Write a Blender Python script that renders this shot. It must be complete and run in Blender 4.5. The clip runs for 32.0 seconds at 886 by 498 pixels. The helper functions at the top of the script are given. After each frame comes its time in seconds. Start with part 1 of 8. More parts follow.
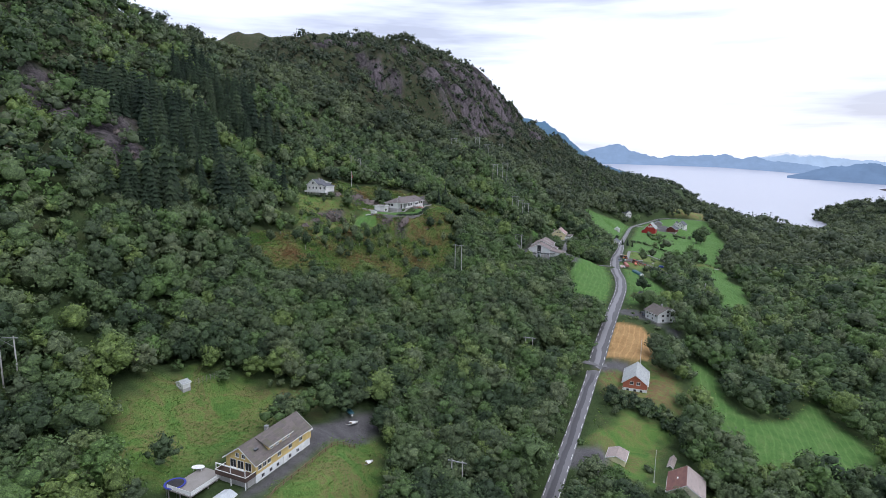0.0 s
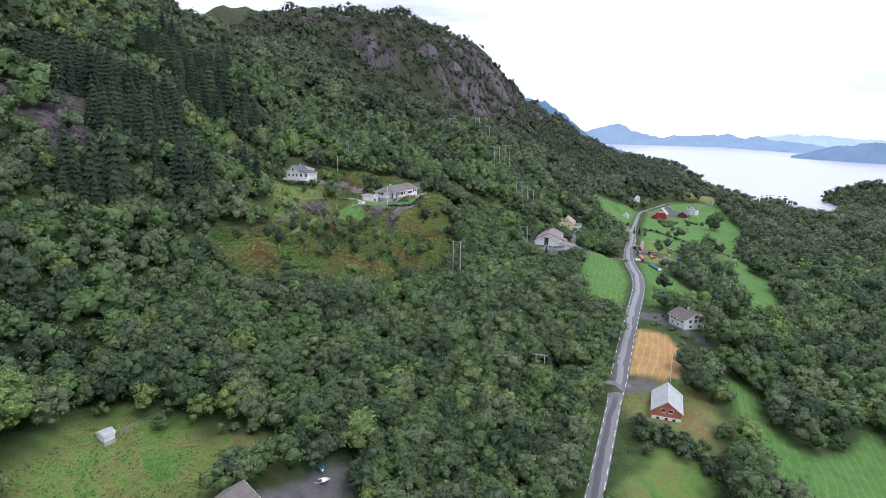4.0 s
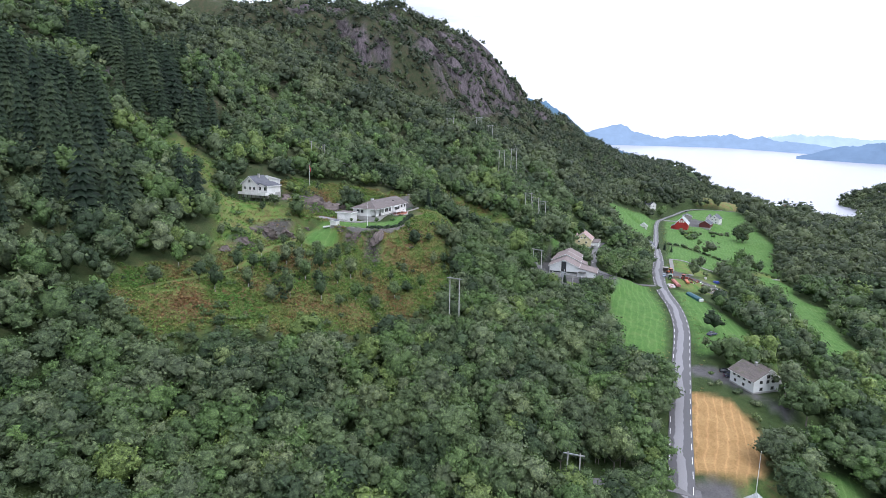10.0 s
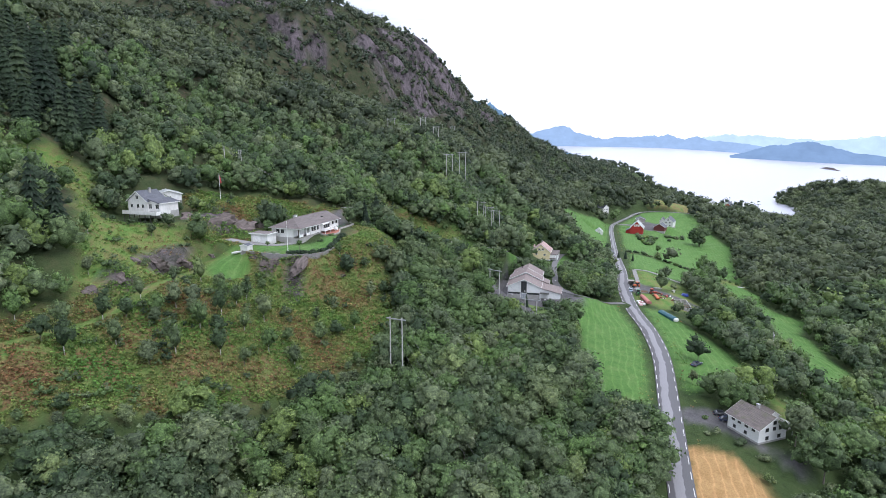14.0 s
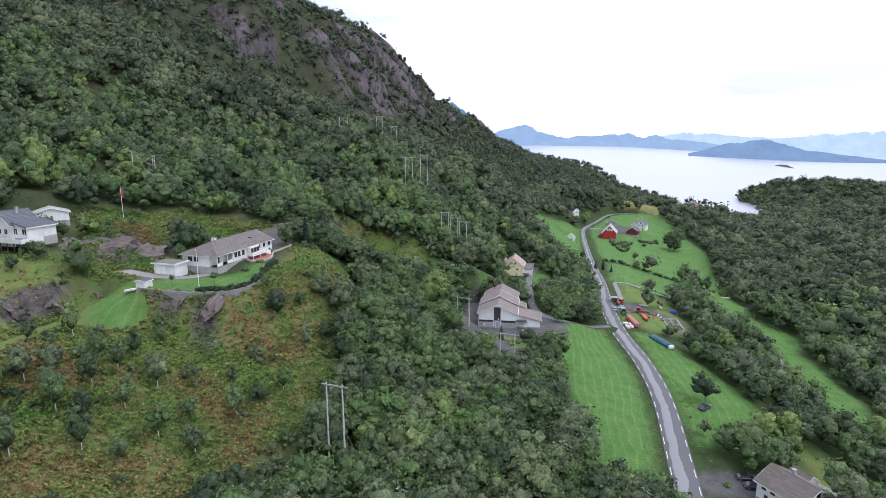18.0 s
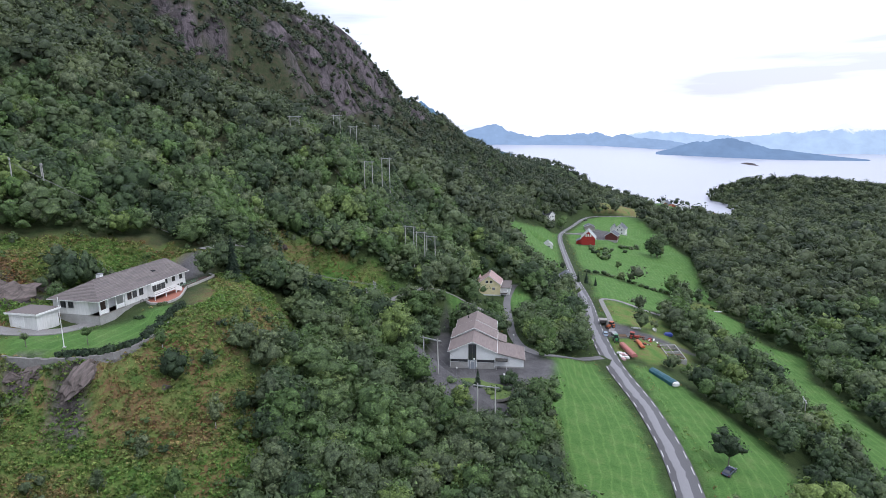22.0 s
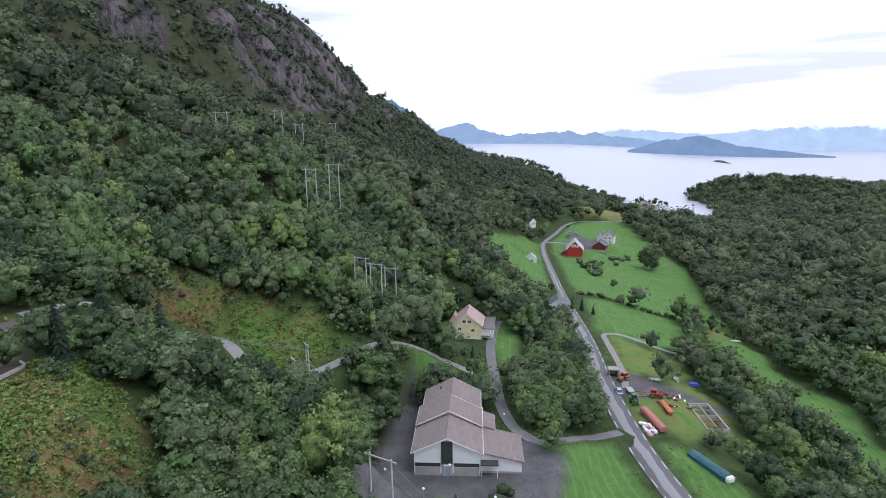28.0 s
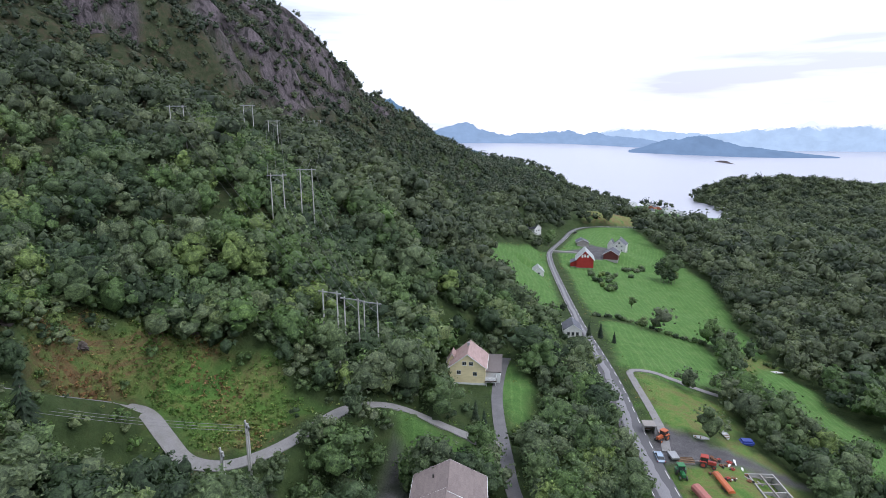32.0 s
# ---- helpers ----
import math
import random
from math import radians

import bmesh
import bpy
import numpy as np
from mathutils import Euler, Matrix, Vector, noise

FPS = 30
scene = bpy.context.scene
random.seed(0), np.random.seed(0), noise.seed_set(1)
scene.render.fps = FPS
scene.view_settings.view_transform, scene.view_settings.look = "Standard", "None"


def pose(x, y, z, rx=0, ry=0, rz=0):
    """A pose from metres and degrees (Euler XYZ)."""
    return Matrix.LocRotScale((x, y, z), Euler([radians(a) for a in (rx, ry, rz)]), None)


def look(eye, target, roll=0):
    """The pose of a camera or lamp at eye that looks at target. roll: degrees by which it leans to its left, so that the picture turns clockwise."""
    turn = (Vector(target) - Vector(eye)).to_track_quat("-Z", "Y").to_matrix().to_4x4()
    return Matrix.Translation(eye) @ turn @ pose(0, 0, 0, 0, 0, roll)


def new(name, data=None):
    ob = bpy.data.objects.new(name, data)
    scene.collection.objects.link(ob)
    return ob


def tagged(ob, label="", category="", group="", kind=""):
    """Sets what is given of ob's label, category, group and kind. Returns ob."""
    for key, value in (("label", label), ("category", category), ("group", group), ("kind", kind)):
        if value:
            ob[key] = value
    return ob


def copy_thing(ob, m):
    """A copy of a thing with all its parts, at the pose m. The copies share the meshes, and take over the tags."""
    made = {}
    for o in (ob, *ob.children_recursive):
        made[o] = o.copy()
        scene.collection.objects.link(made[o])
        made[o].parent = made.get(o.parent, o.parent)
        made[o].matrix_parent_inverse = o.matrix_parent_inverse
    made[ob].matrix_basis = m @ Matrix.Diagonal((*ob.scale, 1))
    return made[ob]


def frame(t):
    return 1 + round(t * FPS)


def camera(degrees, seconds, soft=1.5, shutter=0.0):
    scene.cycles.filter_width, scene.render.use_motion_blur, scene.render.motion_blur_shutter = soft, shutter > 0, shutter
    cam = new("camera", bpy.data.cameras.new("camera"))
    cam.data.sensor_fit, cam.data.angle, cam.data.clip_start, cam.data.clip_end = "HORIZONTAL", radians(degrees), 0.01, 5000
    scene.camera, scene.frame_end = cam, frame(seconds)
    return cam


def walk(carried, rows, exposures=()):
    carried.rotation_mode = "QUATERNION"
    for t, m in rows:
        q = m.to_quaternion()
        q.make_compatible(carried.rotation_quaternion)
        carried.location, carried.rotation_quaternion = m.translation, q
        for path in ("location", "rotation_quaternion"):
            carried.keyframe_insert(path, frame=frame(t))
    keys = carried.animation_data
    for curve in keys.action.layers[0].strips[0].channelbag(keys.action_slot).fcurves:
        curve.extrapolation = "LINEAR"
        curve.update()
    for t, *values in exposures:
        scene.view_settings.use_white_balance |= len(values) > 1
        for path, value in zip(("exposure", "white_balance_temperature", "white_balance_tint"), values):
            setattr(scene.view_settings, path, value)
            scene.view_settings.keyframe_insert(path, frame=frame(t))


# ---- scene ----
cam = camera(74.98, 32.0, soft=0.85)
PATH = [
    (0.0, -0.00, -0.00, 118.00, 80.49, -0.80, 0.13),
    (0.5, 0.01, 4.11, 118.06, 80.16, -0.84, 0.10),
    (1.0, 0.06, 8.35, 118.13, 79.71, -0.79, 0.06),
    (1.5, 0.14, 12.56, 118.13, 79.25, -0.79, 0.06),
    (2.0, 0.29, 16.89, 118.20, 78.79, -0.75, 0.04),
    (2.5, 0.49, 21.12, 118.31, 78.62, -0.70, 0.04),
    (3.0, 0.75, 25.33, 118.49, 78.62, -0.69, 0.04),
    (3.5, 0.94, 29.53, 118.67, 78.61, -0.66, 0.03),
    (5.5, 1.54, 47.79, 118.83, 78.67, -0.58, -0.00),
    (6.0, 1.60, 52.40, 118.90, 78.68, -0.59, -0.00),
    (6.5, 1.72, 57.00, 118.97, 78.68, -0.59, -0.03),
    (7.0, 1.90, 61.63, 119.05, 78.66, -0.60, -0.01),
    (7.5, 2.05, 66.26, 119.09, 78.65, -0.60, -0.04),
    (8.0, 2.18, 70.90, 119.12, 78.66, -0.57, -0.03),
    (8.5, 2.36, 75.57, 119.17, 78.68, -0.52, -0.06),
    (9.0, 2.57, 80.26, 119.20, 78.69, -0.54, -0.04),
    (9.5, 2.76, 84.88, 119.23, 78.69, -0.54, -0.06),
    (10.0, 2.99, 89.41, 119.24, 78.70, -0.52, -0.04),
    (10.5, 3.28, 94.00, 119.25, 78.73, -0.51, -0.04),
    (11.0, 3.60, 98.66, 119.22, 78.76, -0.50, -0.02),
    (11.5, 3.90, 103.29, 119.17, 78.77, -0.47, 0.01),
    (12.0, 4.21, 107.89, 119.13, 78.81, -0.41, -0.87),
    (12.5, 4.45, 112.51, 119.09, 78.86, -0.33, -2.47),
    (13.0, 4.86, 117.13, 119.07, 78.92, -0.23, -3.81),
    (13.5, 5.32, 121.74, 119.06, 78.93, -0.14, -4.79),
    (14.0, 5.84, 126.35, 119.10, 78.96, -0.06, -5.35),
    (14.5, 6.31, 130.83, 119.12, 78.95, -0.05, -5.82),
    (16.5, 9.07, 148.48, 118.97, 79.02, 0.15, -7.94),
    (17.0, 9.81, 152.81, 119.15, 78.99, 0.20, -8.36),
    (17.5, 10.50, 156.97, 119.35, 78.96, 0.22, -8.63),
    (18.0, 11.24, 161.15, 119.56, 78.93, 0.23, -8.98),
    (18.5, 12.14, 165.28, 119.74, 78.89, 0.22, -9.45),
    (19.0, 13.06, 169.49, 119.79, 78.91, 0.25, -10.14),
    (19.5, 14.02, 173.66, 119.80, 78.91, 0.32, -10.70),
    (20.0, 15.09, 177.85, 119.83, 78.94, 0.39, -10.94),
    (20.5, 16.09, 181.89, 119.88, 78.93, 0.43, -11.13),
    (21.0, 17.00, 185.84, 120.03, 78.89, 0.46, -11.37),
    (21.5, 17.92, 189.89, 120.12, 78.87, 0.42, -11.55),
    (22.0, 18.91, 194.13, 120.17, 78.85, 0.42, -11.91),
    (22.5, 19.94, 198.35, 120.30, 78.83, 0.51, -12.31),
    (23.0, 20.96, 202.63, 120.36, 78.85, 0.57, -12.81),
    (23.5, 22.00, 206.83, 120.40, 78.81, 0.52, -13.26),
    (24.0, 23.08, 211.00, 120.47, 78.80, 0.60, -13.62),
    (24.5, 24.22, 215.11, 120.50, 78.77, 0.64, -13.87),
    (25.0, 25.39, 219.20, 120.46, 78.79, 0.71, -14.07),
    (25.5, 26.55, 223.23, 120.38, 78.78, 0.73, -14.22),
    (27.5, 31.13, 239.55, 120.39, 78.73, 0.73, -14.63),
    (28.0, 32.32, 243.78, 120.25, 78.73, 0.68, -14.65),
    (28.5, 33.42, 247.97, 120.15, 78.71, 0.59, -14.65),
    (29.0, 34.54, 252.14, 120.15, 78.70, 0.55, -14.67),
    (29.5, 35.70, 256.17, 120.22, 78.65, 0.51, -14.68),
    (30.0, 36.93, 260.13, 120.30, 78.67, 0.55, -14.68),
    (30.5, 38.18, 264.09, 120.28, 78.64, 0.56, -14.70),
    (31.0, 39.49, 268.24, 120.16, 78.67, 0.58, -14.71),
    (31.5, 40.71, 272.51, 120.05, 78.65, 0.57, -14.72),
    (32.0, 41.91, 276.84, 119.94, 78.68, 0.57, -14.73),
]
walk(cam, [(t, pose(x, y, z, rx, ry, rz)) for t, x, y, z, rx, ry, rz in PATH],
     [(0.0, 0.02, 5980, 12), (2.0, 0.22, 5980, 12), (7.0, 0.5, 5980, 12), (13.0, 0.55, 5980, 12), (18.0, 0.38, 5980, 12), (24.0, 0.2, 5980, 12), (32.0, 0.18, 5980, 12)])

# ---- light: a bright overcast sky with soft cloud, and a weak, wide sun behind it ----
world = bpy.data.worlds.new("overcast_sky")
scene.world = world
world.use_nodes = True
wn, wl = world.node_tree.nodes, world.node_tree.links
wn.clear()
w_out, w_bg = wn.new("ShaderNodeOutputWorld"), wn.new("ShaderNodeBackground")
sky = wn.new("ShaderNodeTexSky")
sky.sky_type, sky.sun_disc = "NISHITA", False
sky.sun_elevation, sky.sun_rotation = radians(48), radians(60)
sky.air_density, sky.dust_density = 1.0, 3.0
w_dim = wn.new("ShaderNodeMix")
w_dim.data_type, w_dim.blend_type = "RGBA", "MULTIPLY"
w_dim.inputs[0].default_value = 1.0
w_dim.inputs[7].default_value = (0.10, 0.10, 0.10, 1)
w_tex, w_map = wn.new("ShaderNodeTexCoord"), wn.new("ShaderNodeMapping")
w_map.inputs["Scale"].default_value = (1.0, 1.0, 8.5)
w_noise = wn.new("ShaderNodeTexNoise")
w_noise.inputs["Scale"].default_value, w_noise.inputs["Detail"].default_value = 2.3, 5.0
w_noise.inputs["Roughness"].default_value = 0.52
w_ramp = wn.new("ShaderNodeValToRGB")
w_ramp.color_ramp.elements[0].position, w_ramp.color_ramp.elements[0].color = 0.33, (0.32, 0.33, 0.39, 1)
w_ramp.color_ramp.elements[1].position, w_ramp.color_ramp.elements[1].color = 0.58, (0.72, 0.74, 0.80, 1)
w_mix = wn.new("ShaderNodeMix")
w_mix.data_type = "RGBA"
w_mix.inputs[0].default_value = 0.86
wl.new(w_tex.outputs["Generated"], w_map.inputs["Vector"])
wl.new(w_map.outputs[0], w_noise.inputs["Vector"])
wl.new(w_noise.outputs["Fac"], w_ramp.inputs["Fac"])
wl.new(sky.outputs[0], w_dim.inputs[6])
wl.new(w_dim.outputs[2], w_mix.inputs[6])
wl.new(w_ramp.outputs[0], w_mix.inputs[7])
wl.new(w_mix.outputs[2], w_bg.inputs["Color"])
w_bg.inputs["Strength"].default_value = 2.0
wl.new(w_bg.outputs[0], w_out.inputs["Surface"])
sun_data = bpy.data.lights.new("sun", "SUN")
sun_data.energy, sun_data.angle, sun_data.color = 1.2, radians(24), (1.0, 0.96, 0.90)
sun = new("sun", sun_data)
sun.matrix_basis = look((200, -150, 500), (0, 100, 0))


# ---- materials ----
def nodes_of(name):
    m = bpy.data.materials.new(name)
    m.use_nodes = True
    nt = m.node_tree
    return m, nt.nodes, nt.links, nt.nodes["Principled BSDF"]


def noise_node(n, l, scale, detail=4.0, rough=0.55, coord="Object", distort=0.0, stretch=None):
    c = n.new("ShaderNodeTexCoord")
    t = n.new("ShaderNodeTexNoise")
    t.inputs["Scale"].default_value, t.inputs["Detail"].default_value = scale, detail
    t.inputs["Roughness"].default_value, t.inputs["Distortion"].default_value = rough, distort
    if stretch:
        k = n.new("ShaderNodeMapping")
        k.inputs["Scale"].default_value = stretch
        l.new(c.outputs[coord], k.inputs["Vector"])
        l.new(k.outputs[0], t.inputs["Vector"])
    else:
        l.new(c.outputs[coord], t.inputs["Vector"])
    return t


def ramp_node(n, l, source, stops):
    r = n.new("ShaderNodeValToRGB")
    e = r.color_ramp.elements
    while len(e) < len(stops):
        e.new(0.5)
    for k, (pos, col) in enumerate(stops):
        e[k].position, e[k].color = pos, (*col, 1)
    l.new(source, r.inputs["Fac"])
    return r


def mix_node(n, l, a, b, fac, blend="MIX"):
    m = n.new("ShaderNodeMix")
    m.data_type, m.blend_type = "RGBA", blend
    for slot, v in ((0, fac), (6, a), (7, b)):
        if isinstance(v, (int, float)):
            m.inputs[slot].default_value = v
        elif isinstance(v, tuple):
            m.inputs[slot].default_value = (*v, 1)
        else:
            l.new(v, m.inputs[slot])
    return m.outputs[2]


def bump_node(n, l, height, bsdf, strength=0.3, distance=0.05):
    b = n.new("ShaderNodeBump")
    b.inputs["Strength"].default_value, b.inputs["Distance"].default_value = strength, distance
    l.new(height, b.inputs["Height"])
    l.new(b.outputs[0], bsdf.inputs["Normal"])


def worn(name, colour, rough=0.7, metal=0.0, amount=0.25, scale=0.6, fine=9.0, bump=0.15, dirt=(0.12, 0.11, 0.09), spec=0.35, stretch=None):
    """A painted, plastered or cast surface: two scales of variation, a little relief."""
    m, n, l, b = nodes_of(name)
    big, small = noise_node(n, l, scale, 5, 0.6, stretch=stretch), noise_node(n, l, fine, 3, 0.6, stretch=stretch)
    r1 = ramp_node(n, l, big.outputs["Fac"], [(0.35, (0, 0, 0)), (0.75, (1, 1, 1))])
    c1 = mix_node(n, l, colour, tuple(c * (1 - amount) + d * amount for c, d in zip(colour, dirt)), r1.outputs[0])
    r2 = ramp_node(n, l, small.outputs["Fac"], [(0.3, (0.82, 0.82, 0.82)), (0.7, (1.12, 1.12, 1.12))])
    l.new(mix_node(n, l, c1, r2.outputs[0], 1.0, "MULTIPLY"), b.inputs["Base Color"])
    b.inputs["Roughness"].default_value, b.inputs["Metallic"].default_value = rough, metal
    b.inputs["Specular IOR Level"].default_value = spec
    bump_node(n, l, small.outputs["Fac"], b, bump, 0.03)
    return m


def boards(name, colour, pitch=0.16, vertical=True, rough=0.6, amount=0.2):
    """Painted timber cladding with board joints and weathering along the grain."""
    m, n, l, b = nodes_of(name)
    c = n.new("ShaderNodeTexCoord")
    w = n.new("ShaderNodeTexWave")
    w.wave_profile, w.bands_direction = "SAW", "Z"
    w.inputs["Scale"].default_value, w.inputs["Distortion"].default_value = 1.0 / pitch / 3.1416 * 0.5, 0.1
    l.new(c.outputs["Object"], w.inputs["Vector"])
    g = noise_node(n, l, 1.2, 6, 0.6, stretch=(3, 3, 0.4) if vertical else (0.4, 0.4, 3))
    big = noise_node(n, l, 0.35, 4)
    r = ramp_node(n, l, g.outputs["Fac"], [(0.3, tuple(v * (1 - amount) for v in colour)), (0.7, colour)])
    r2 = ramp_node(n, l, big.outputs["Fac"], [(0.3, (0.85, 0.84, 0.82)), (0.7, (1.05, 1.05, 1.05))])
    l.new(mix_node(n, l, r.outputs[0], r2.outputs[0], 1.0, "MULTIPLY"), b.inputs["Base Color"])
    b.inputs["Roughness"].default_value = rough
    b.inputs["Specular IOR Level"].default_value = 0.3
    bump_node(n, l, w.outputs["Fac"], b, 0.4, 0.02)
    return m


def roof_cover(name, colour, other, rough=0.8, spots=0.4, moss=None):
    """Roof tiles or sheets: every piece a little different, streaks and lichen."""
    m, n, l, b = nodes_of(name)
    geo = n.new("ShaderNodeNewGeometry")
    big, small = noise_node(n, l, 0.5, 5, 0.6), noise_node(n, l, 4.0, 4, 0.7)
    base = ramp_node(n, l, geo.outputs["Random Per Island"], [(0.0, other), (1.0, colour)])
    r = ramp_node(n, l, small.outputs["Fac"], [(0.35, tuple(1 - spots * v for v in (0.5, 0.5, 0.5))), (0.65, (1.08, 1.08, 1.08))])
    col = mix_node(n, l, base.outputs[0], r.outputs[0], 1.0, "MULTIPLY")
    if moss:
        k = ramp_node(n, l, big.outputs["Fac"], [(0.5, (0, 0, 0)), (0.72, (1, 1, 1))])
        col = mix_node(n, l, col, moss, k.outputs[0])
    l.new(col, b.inputs["Base Color"])
    b.inputs["Roughness"].default_value = rough
    b.inputs["Specular IOR Level"].default_value = 0.3
    bump_node(n, l, small.outputs["Fac"], b, 0.25, 0.03)
    return m


def foliage(name, stops, source, rough=0.62):
    """Leaves: a shade for each tree, a lighter or darker shade for each spray, a little light through them."""
    m, n, l, b = nodes_of(name)
    if source == "tint":
        a = n.new("ShaderNodeAttribute")
        a.attribute_name = "tint"
        fac = a.outputs["Fac"]
    else:
        fac = n.new("ShaderNodeObjectInfo").outputs["Random"]
    geo = n.new("ShaderNodeNewGeometry")
    base = ramp_node(n, l, fac, stops)
    leaf = ramp_node(n, l, geo.outputs["Random Per Island"], [(0.0, (0.78, 0.80, 0.78)), (0.55, (1, 1, 1)), (1.0, (1.28, 1.25, 1.2))])
    fine, clump = noise_node(n, l, 3.4, 3, 0.75), noise_node(n, l, 0.9, 2, 0.6)
    spots = ramp_node(n, l, fine.outputs["Fac"], [(0.36, (0.42, 0.44, 0.42)), (0.52, (1.0, 1.0, 1.0)), (0.66, (1.55, 1.5, 1.4))])
    sprigs = ramp_node(n, l, clump.outputs["Fac"], [(0.35, (0.66, 0.68, 0.68)), (0.65, (1.30, 1.28, 1.22))])
    col = mix_node(n, l, mix_node(n, l, base.outputs[0], leaf.outputs[0], 1.0, "MULTIPLY"), spots.outputs[0], 1.0, "MULTIPLY")
    col = mix_node(n, l, col, sprigs.outputs[0], 1.0, "MULTIPLY")
    l.new(col, b.inputs["Base Color"])
    b.inputs["Roughness"].default_value = rough
    b.inputs["Specular IOR Level"].default_value = 0.25
    bump_node(n, l, fine.outputs["Fac"], b, 0.5, 0.15)
    through_leaf, both = n.new("ShaderNodeBsdfTranslucent"), n.new("ShaderNodeMixShader")
    both.inputs[0].default_value = 0.3
    l.new(mix_node(n, l, col, (1.15, 1.25, 0.95), 1.0, "MULTIPLY"), through_leaf.inputs["Color"])
    l.new(b.outputs[0], both.inputs[1])
    l.new(through_leaf.outputs[0], both.inputs[2])
    l.new(both.outputs[0], n["Material Output"].inputs["Surface"])
    return m


GREENS = [(0.0, (0.042, 0.068, 0.036)), (0.2, (0.063, 0.100, 0.048)), (0.36, (0.095, 0.124, 0.070)), (0.5, (0.087, 0.147, 0.051)), (0.64, (0.120, 0.150, 0.086)), (0.78, (0.104, 0.176, 0.056)), (0.9, (0.144, 0.174, 0.102)), (1.0, (0.150, 0.210, 0.068))]
VALLEY = [(0.0, (0.042, 0.060, 0.037)), (0.35, (0.070, 0.094, 0.053)), (0.7, (0.104, 0.128, 0.073)), (1.0, (0.128, 0.160, 0.082))]
DARKS = [(0.0, (0.020, 0.038, 0.024)), (0.6, (0.036, 0.060, 0.034)), (1.0, (0.052, 0.078, 0.042))]
# far wood greens, greyed a little so the colour carries some distance haze
HAZED_PINES = [(0.0, (0.040, 0.060, 0.040)), (0.5, (0.066, 0.088, 0.056)), (0.8, (0.094, 0.108, 0.078)), (1.0, (0.096, 0.132, 0.062))]
LEAVES_ALL, LEAVES_ONE = foliage("broad_leaves_wood", GREENS, "tint"), foliage("broad_leaves", GREENS, "object")
NEEDLES_ALL, NEEDLES_ONE = foliage("spruce_needles_wood", DARKS, "tint"), foliage("spruce_needles", DARKS, "object")
VALLEY_ALL = foliage("valley_wood_leaves", VALLEY, "tint")
HAZED_PINES_ALL = foliage("hazed_mountain_leaves", HAZED_PINES, "tint")
BARK = worn("bark", (0.16, 0.14, 0.12), 0.9, scale=1.5, amount=0.5, bump=0.5)
# ---- the lie of the land: one height function for everything that stands on it ----
LAKE = -13.0
ROAD = np.array([(-30, -60, 31), (-12, 20, 32), (8, 80, 34), (30, 136, 36), (49, 184, 38.5), (68, 233, 42), (83, 270, 45), (95, 300, 47),
                 (102, 325, 47.8), (107, 352, 48.3), (117, 385, 48.5), (132, 425, 47.8), (150, 478, 46), (166, 522, 44), (184, 571, 42.3),
                 (196, 602, 41.5), (209, 629, 41), (236, 665, 41), (262, 700, 41), (285, 715, 40.5), (323, 719, 38), (420, 780, 24), (520, 900, 8), (620, 1040, -6)], float)


def smooth_line(nodes, step=2.0):
    """A Catmull-Rom line through the nodes, sampled about every step metres."""
    p = np.vstack([2 * nodes[0] - nodes[1], nodes, 2 * nodes[-1] - nodes[-2]])
    out = []
    for a, b, c, d in zip(p, p[1:], p[2:], p[3:]):
        n = max(2, int(np.linalg.norm(c - b) / step))
        u = (np.arange(n) / n)[:, None]
        out.append(0.5 * (2 * b + (c - a) * u + (2 * a - 5 * b + 4 * c - d) * u ** 2 + (3 * b - a - 3 * c + d) * u ** 3))
    return np.vstack(out + [nodes[-1:]])


def nearest(line, x, y):
    """For places x, y: the signed distance to a line (right of it positive) and the index of the nearest sample."""
    x, y = np.ravel(x), np.ravel(y)
    dist, index = np.empty(len(x)), np.empty(len(x), int)
    tangent = np.gradient(line[:, :2], axis=0)
    for k in range(0, len(x), 20000):
        dx, dy = x[k:k + 20000, None] - line[None, :, 0], y[k:k + 20000, None] - line[None, :, 1]
        i = np.argmin(dx * dx + dy * dy, axis=1)
        r = np.arange(len(i))
        side = np.sign(tangent[i, 1] * dx[r, i] - tangent[i, 0] * dy[r, i])
        dist[k:k + 20000], index[k:k + 20000] = side * np.hypot(dx[r, i], dy[r, i]), i
    return dist, index


def smoothstep(a, b, v):
    u = np.clip((v - a) / (b - a), 0, 1)
    return u * u * (3 - 2 * u)


def wave(x, y, size, seed):
    """Cheap smooth noise in -1..1 with features of about the given size."""
    rng = np.random.RandomState(seed)
    out = np.zeros_like(x)
    for _ in range(6):
        a, ph, k = rng.uniform(0, 2 * np.pi), rng.uniform(0, 2 * np.pi), rng.uniform(0.6, 1.6) * 2 * np.pi / size
        out += np.sin((x * np.cos(a) + y * np.sin(a)) * k + ph + 1.3 * np.sin((y * np.cos(a) - x * np.sin(a)) * k * 0.6 + ph * 2))
    return out / 3.2


ROADLINE = smooth_line(ROAD)
# left-hand slope: height over distance from the road, at four stations along it
LEFT_D = (0, 8, 20, 40, 70, 110, 150, 200, 260, 320, 420, 700, 1200)
LEFT_Y = (60, 160, 300, 420, 560)
LEFT_Z = ((33, 34, 37, 42, 49, 63, 86, 116, 150, 190, 232, 270, 280),
          (37, 38, 40, 43, 51, 66, 89, 120, 155, 196, 238, 275, 290),
          (47, 48, 50, 56, 69, 88, 97, 117, 151, 192, 232, 270, 290),
          (48, 49, 52, 62, 80, 93, 108, 133, 160, 186, 216, 255, 280),
          (43, 45, 53, 70, 95, 115, 134, 158, 184, 204, 224, 256, 280))
RIGHT_D = (0, 8, 14, 22, 40, 60, 80, 100, 130, 180, 300, 1000)
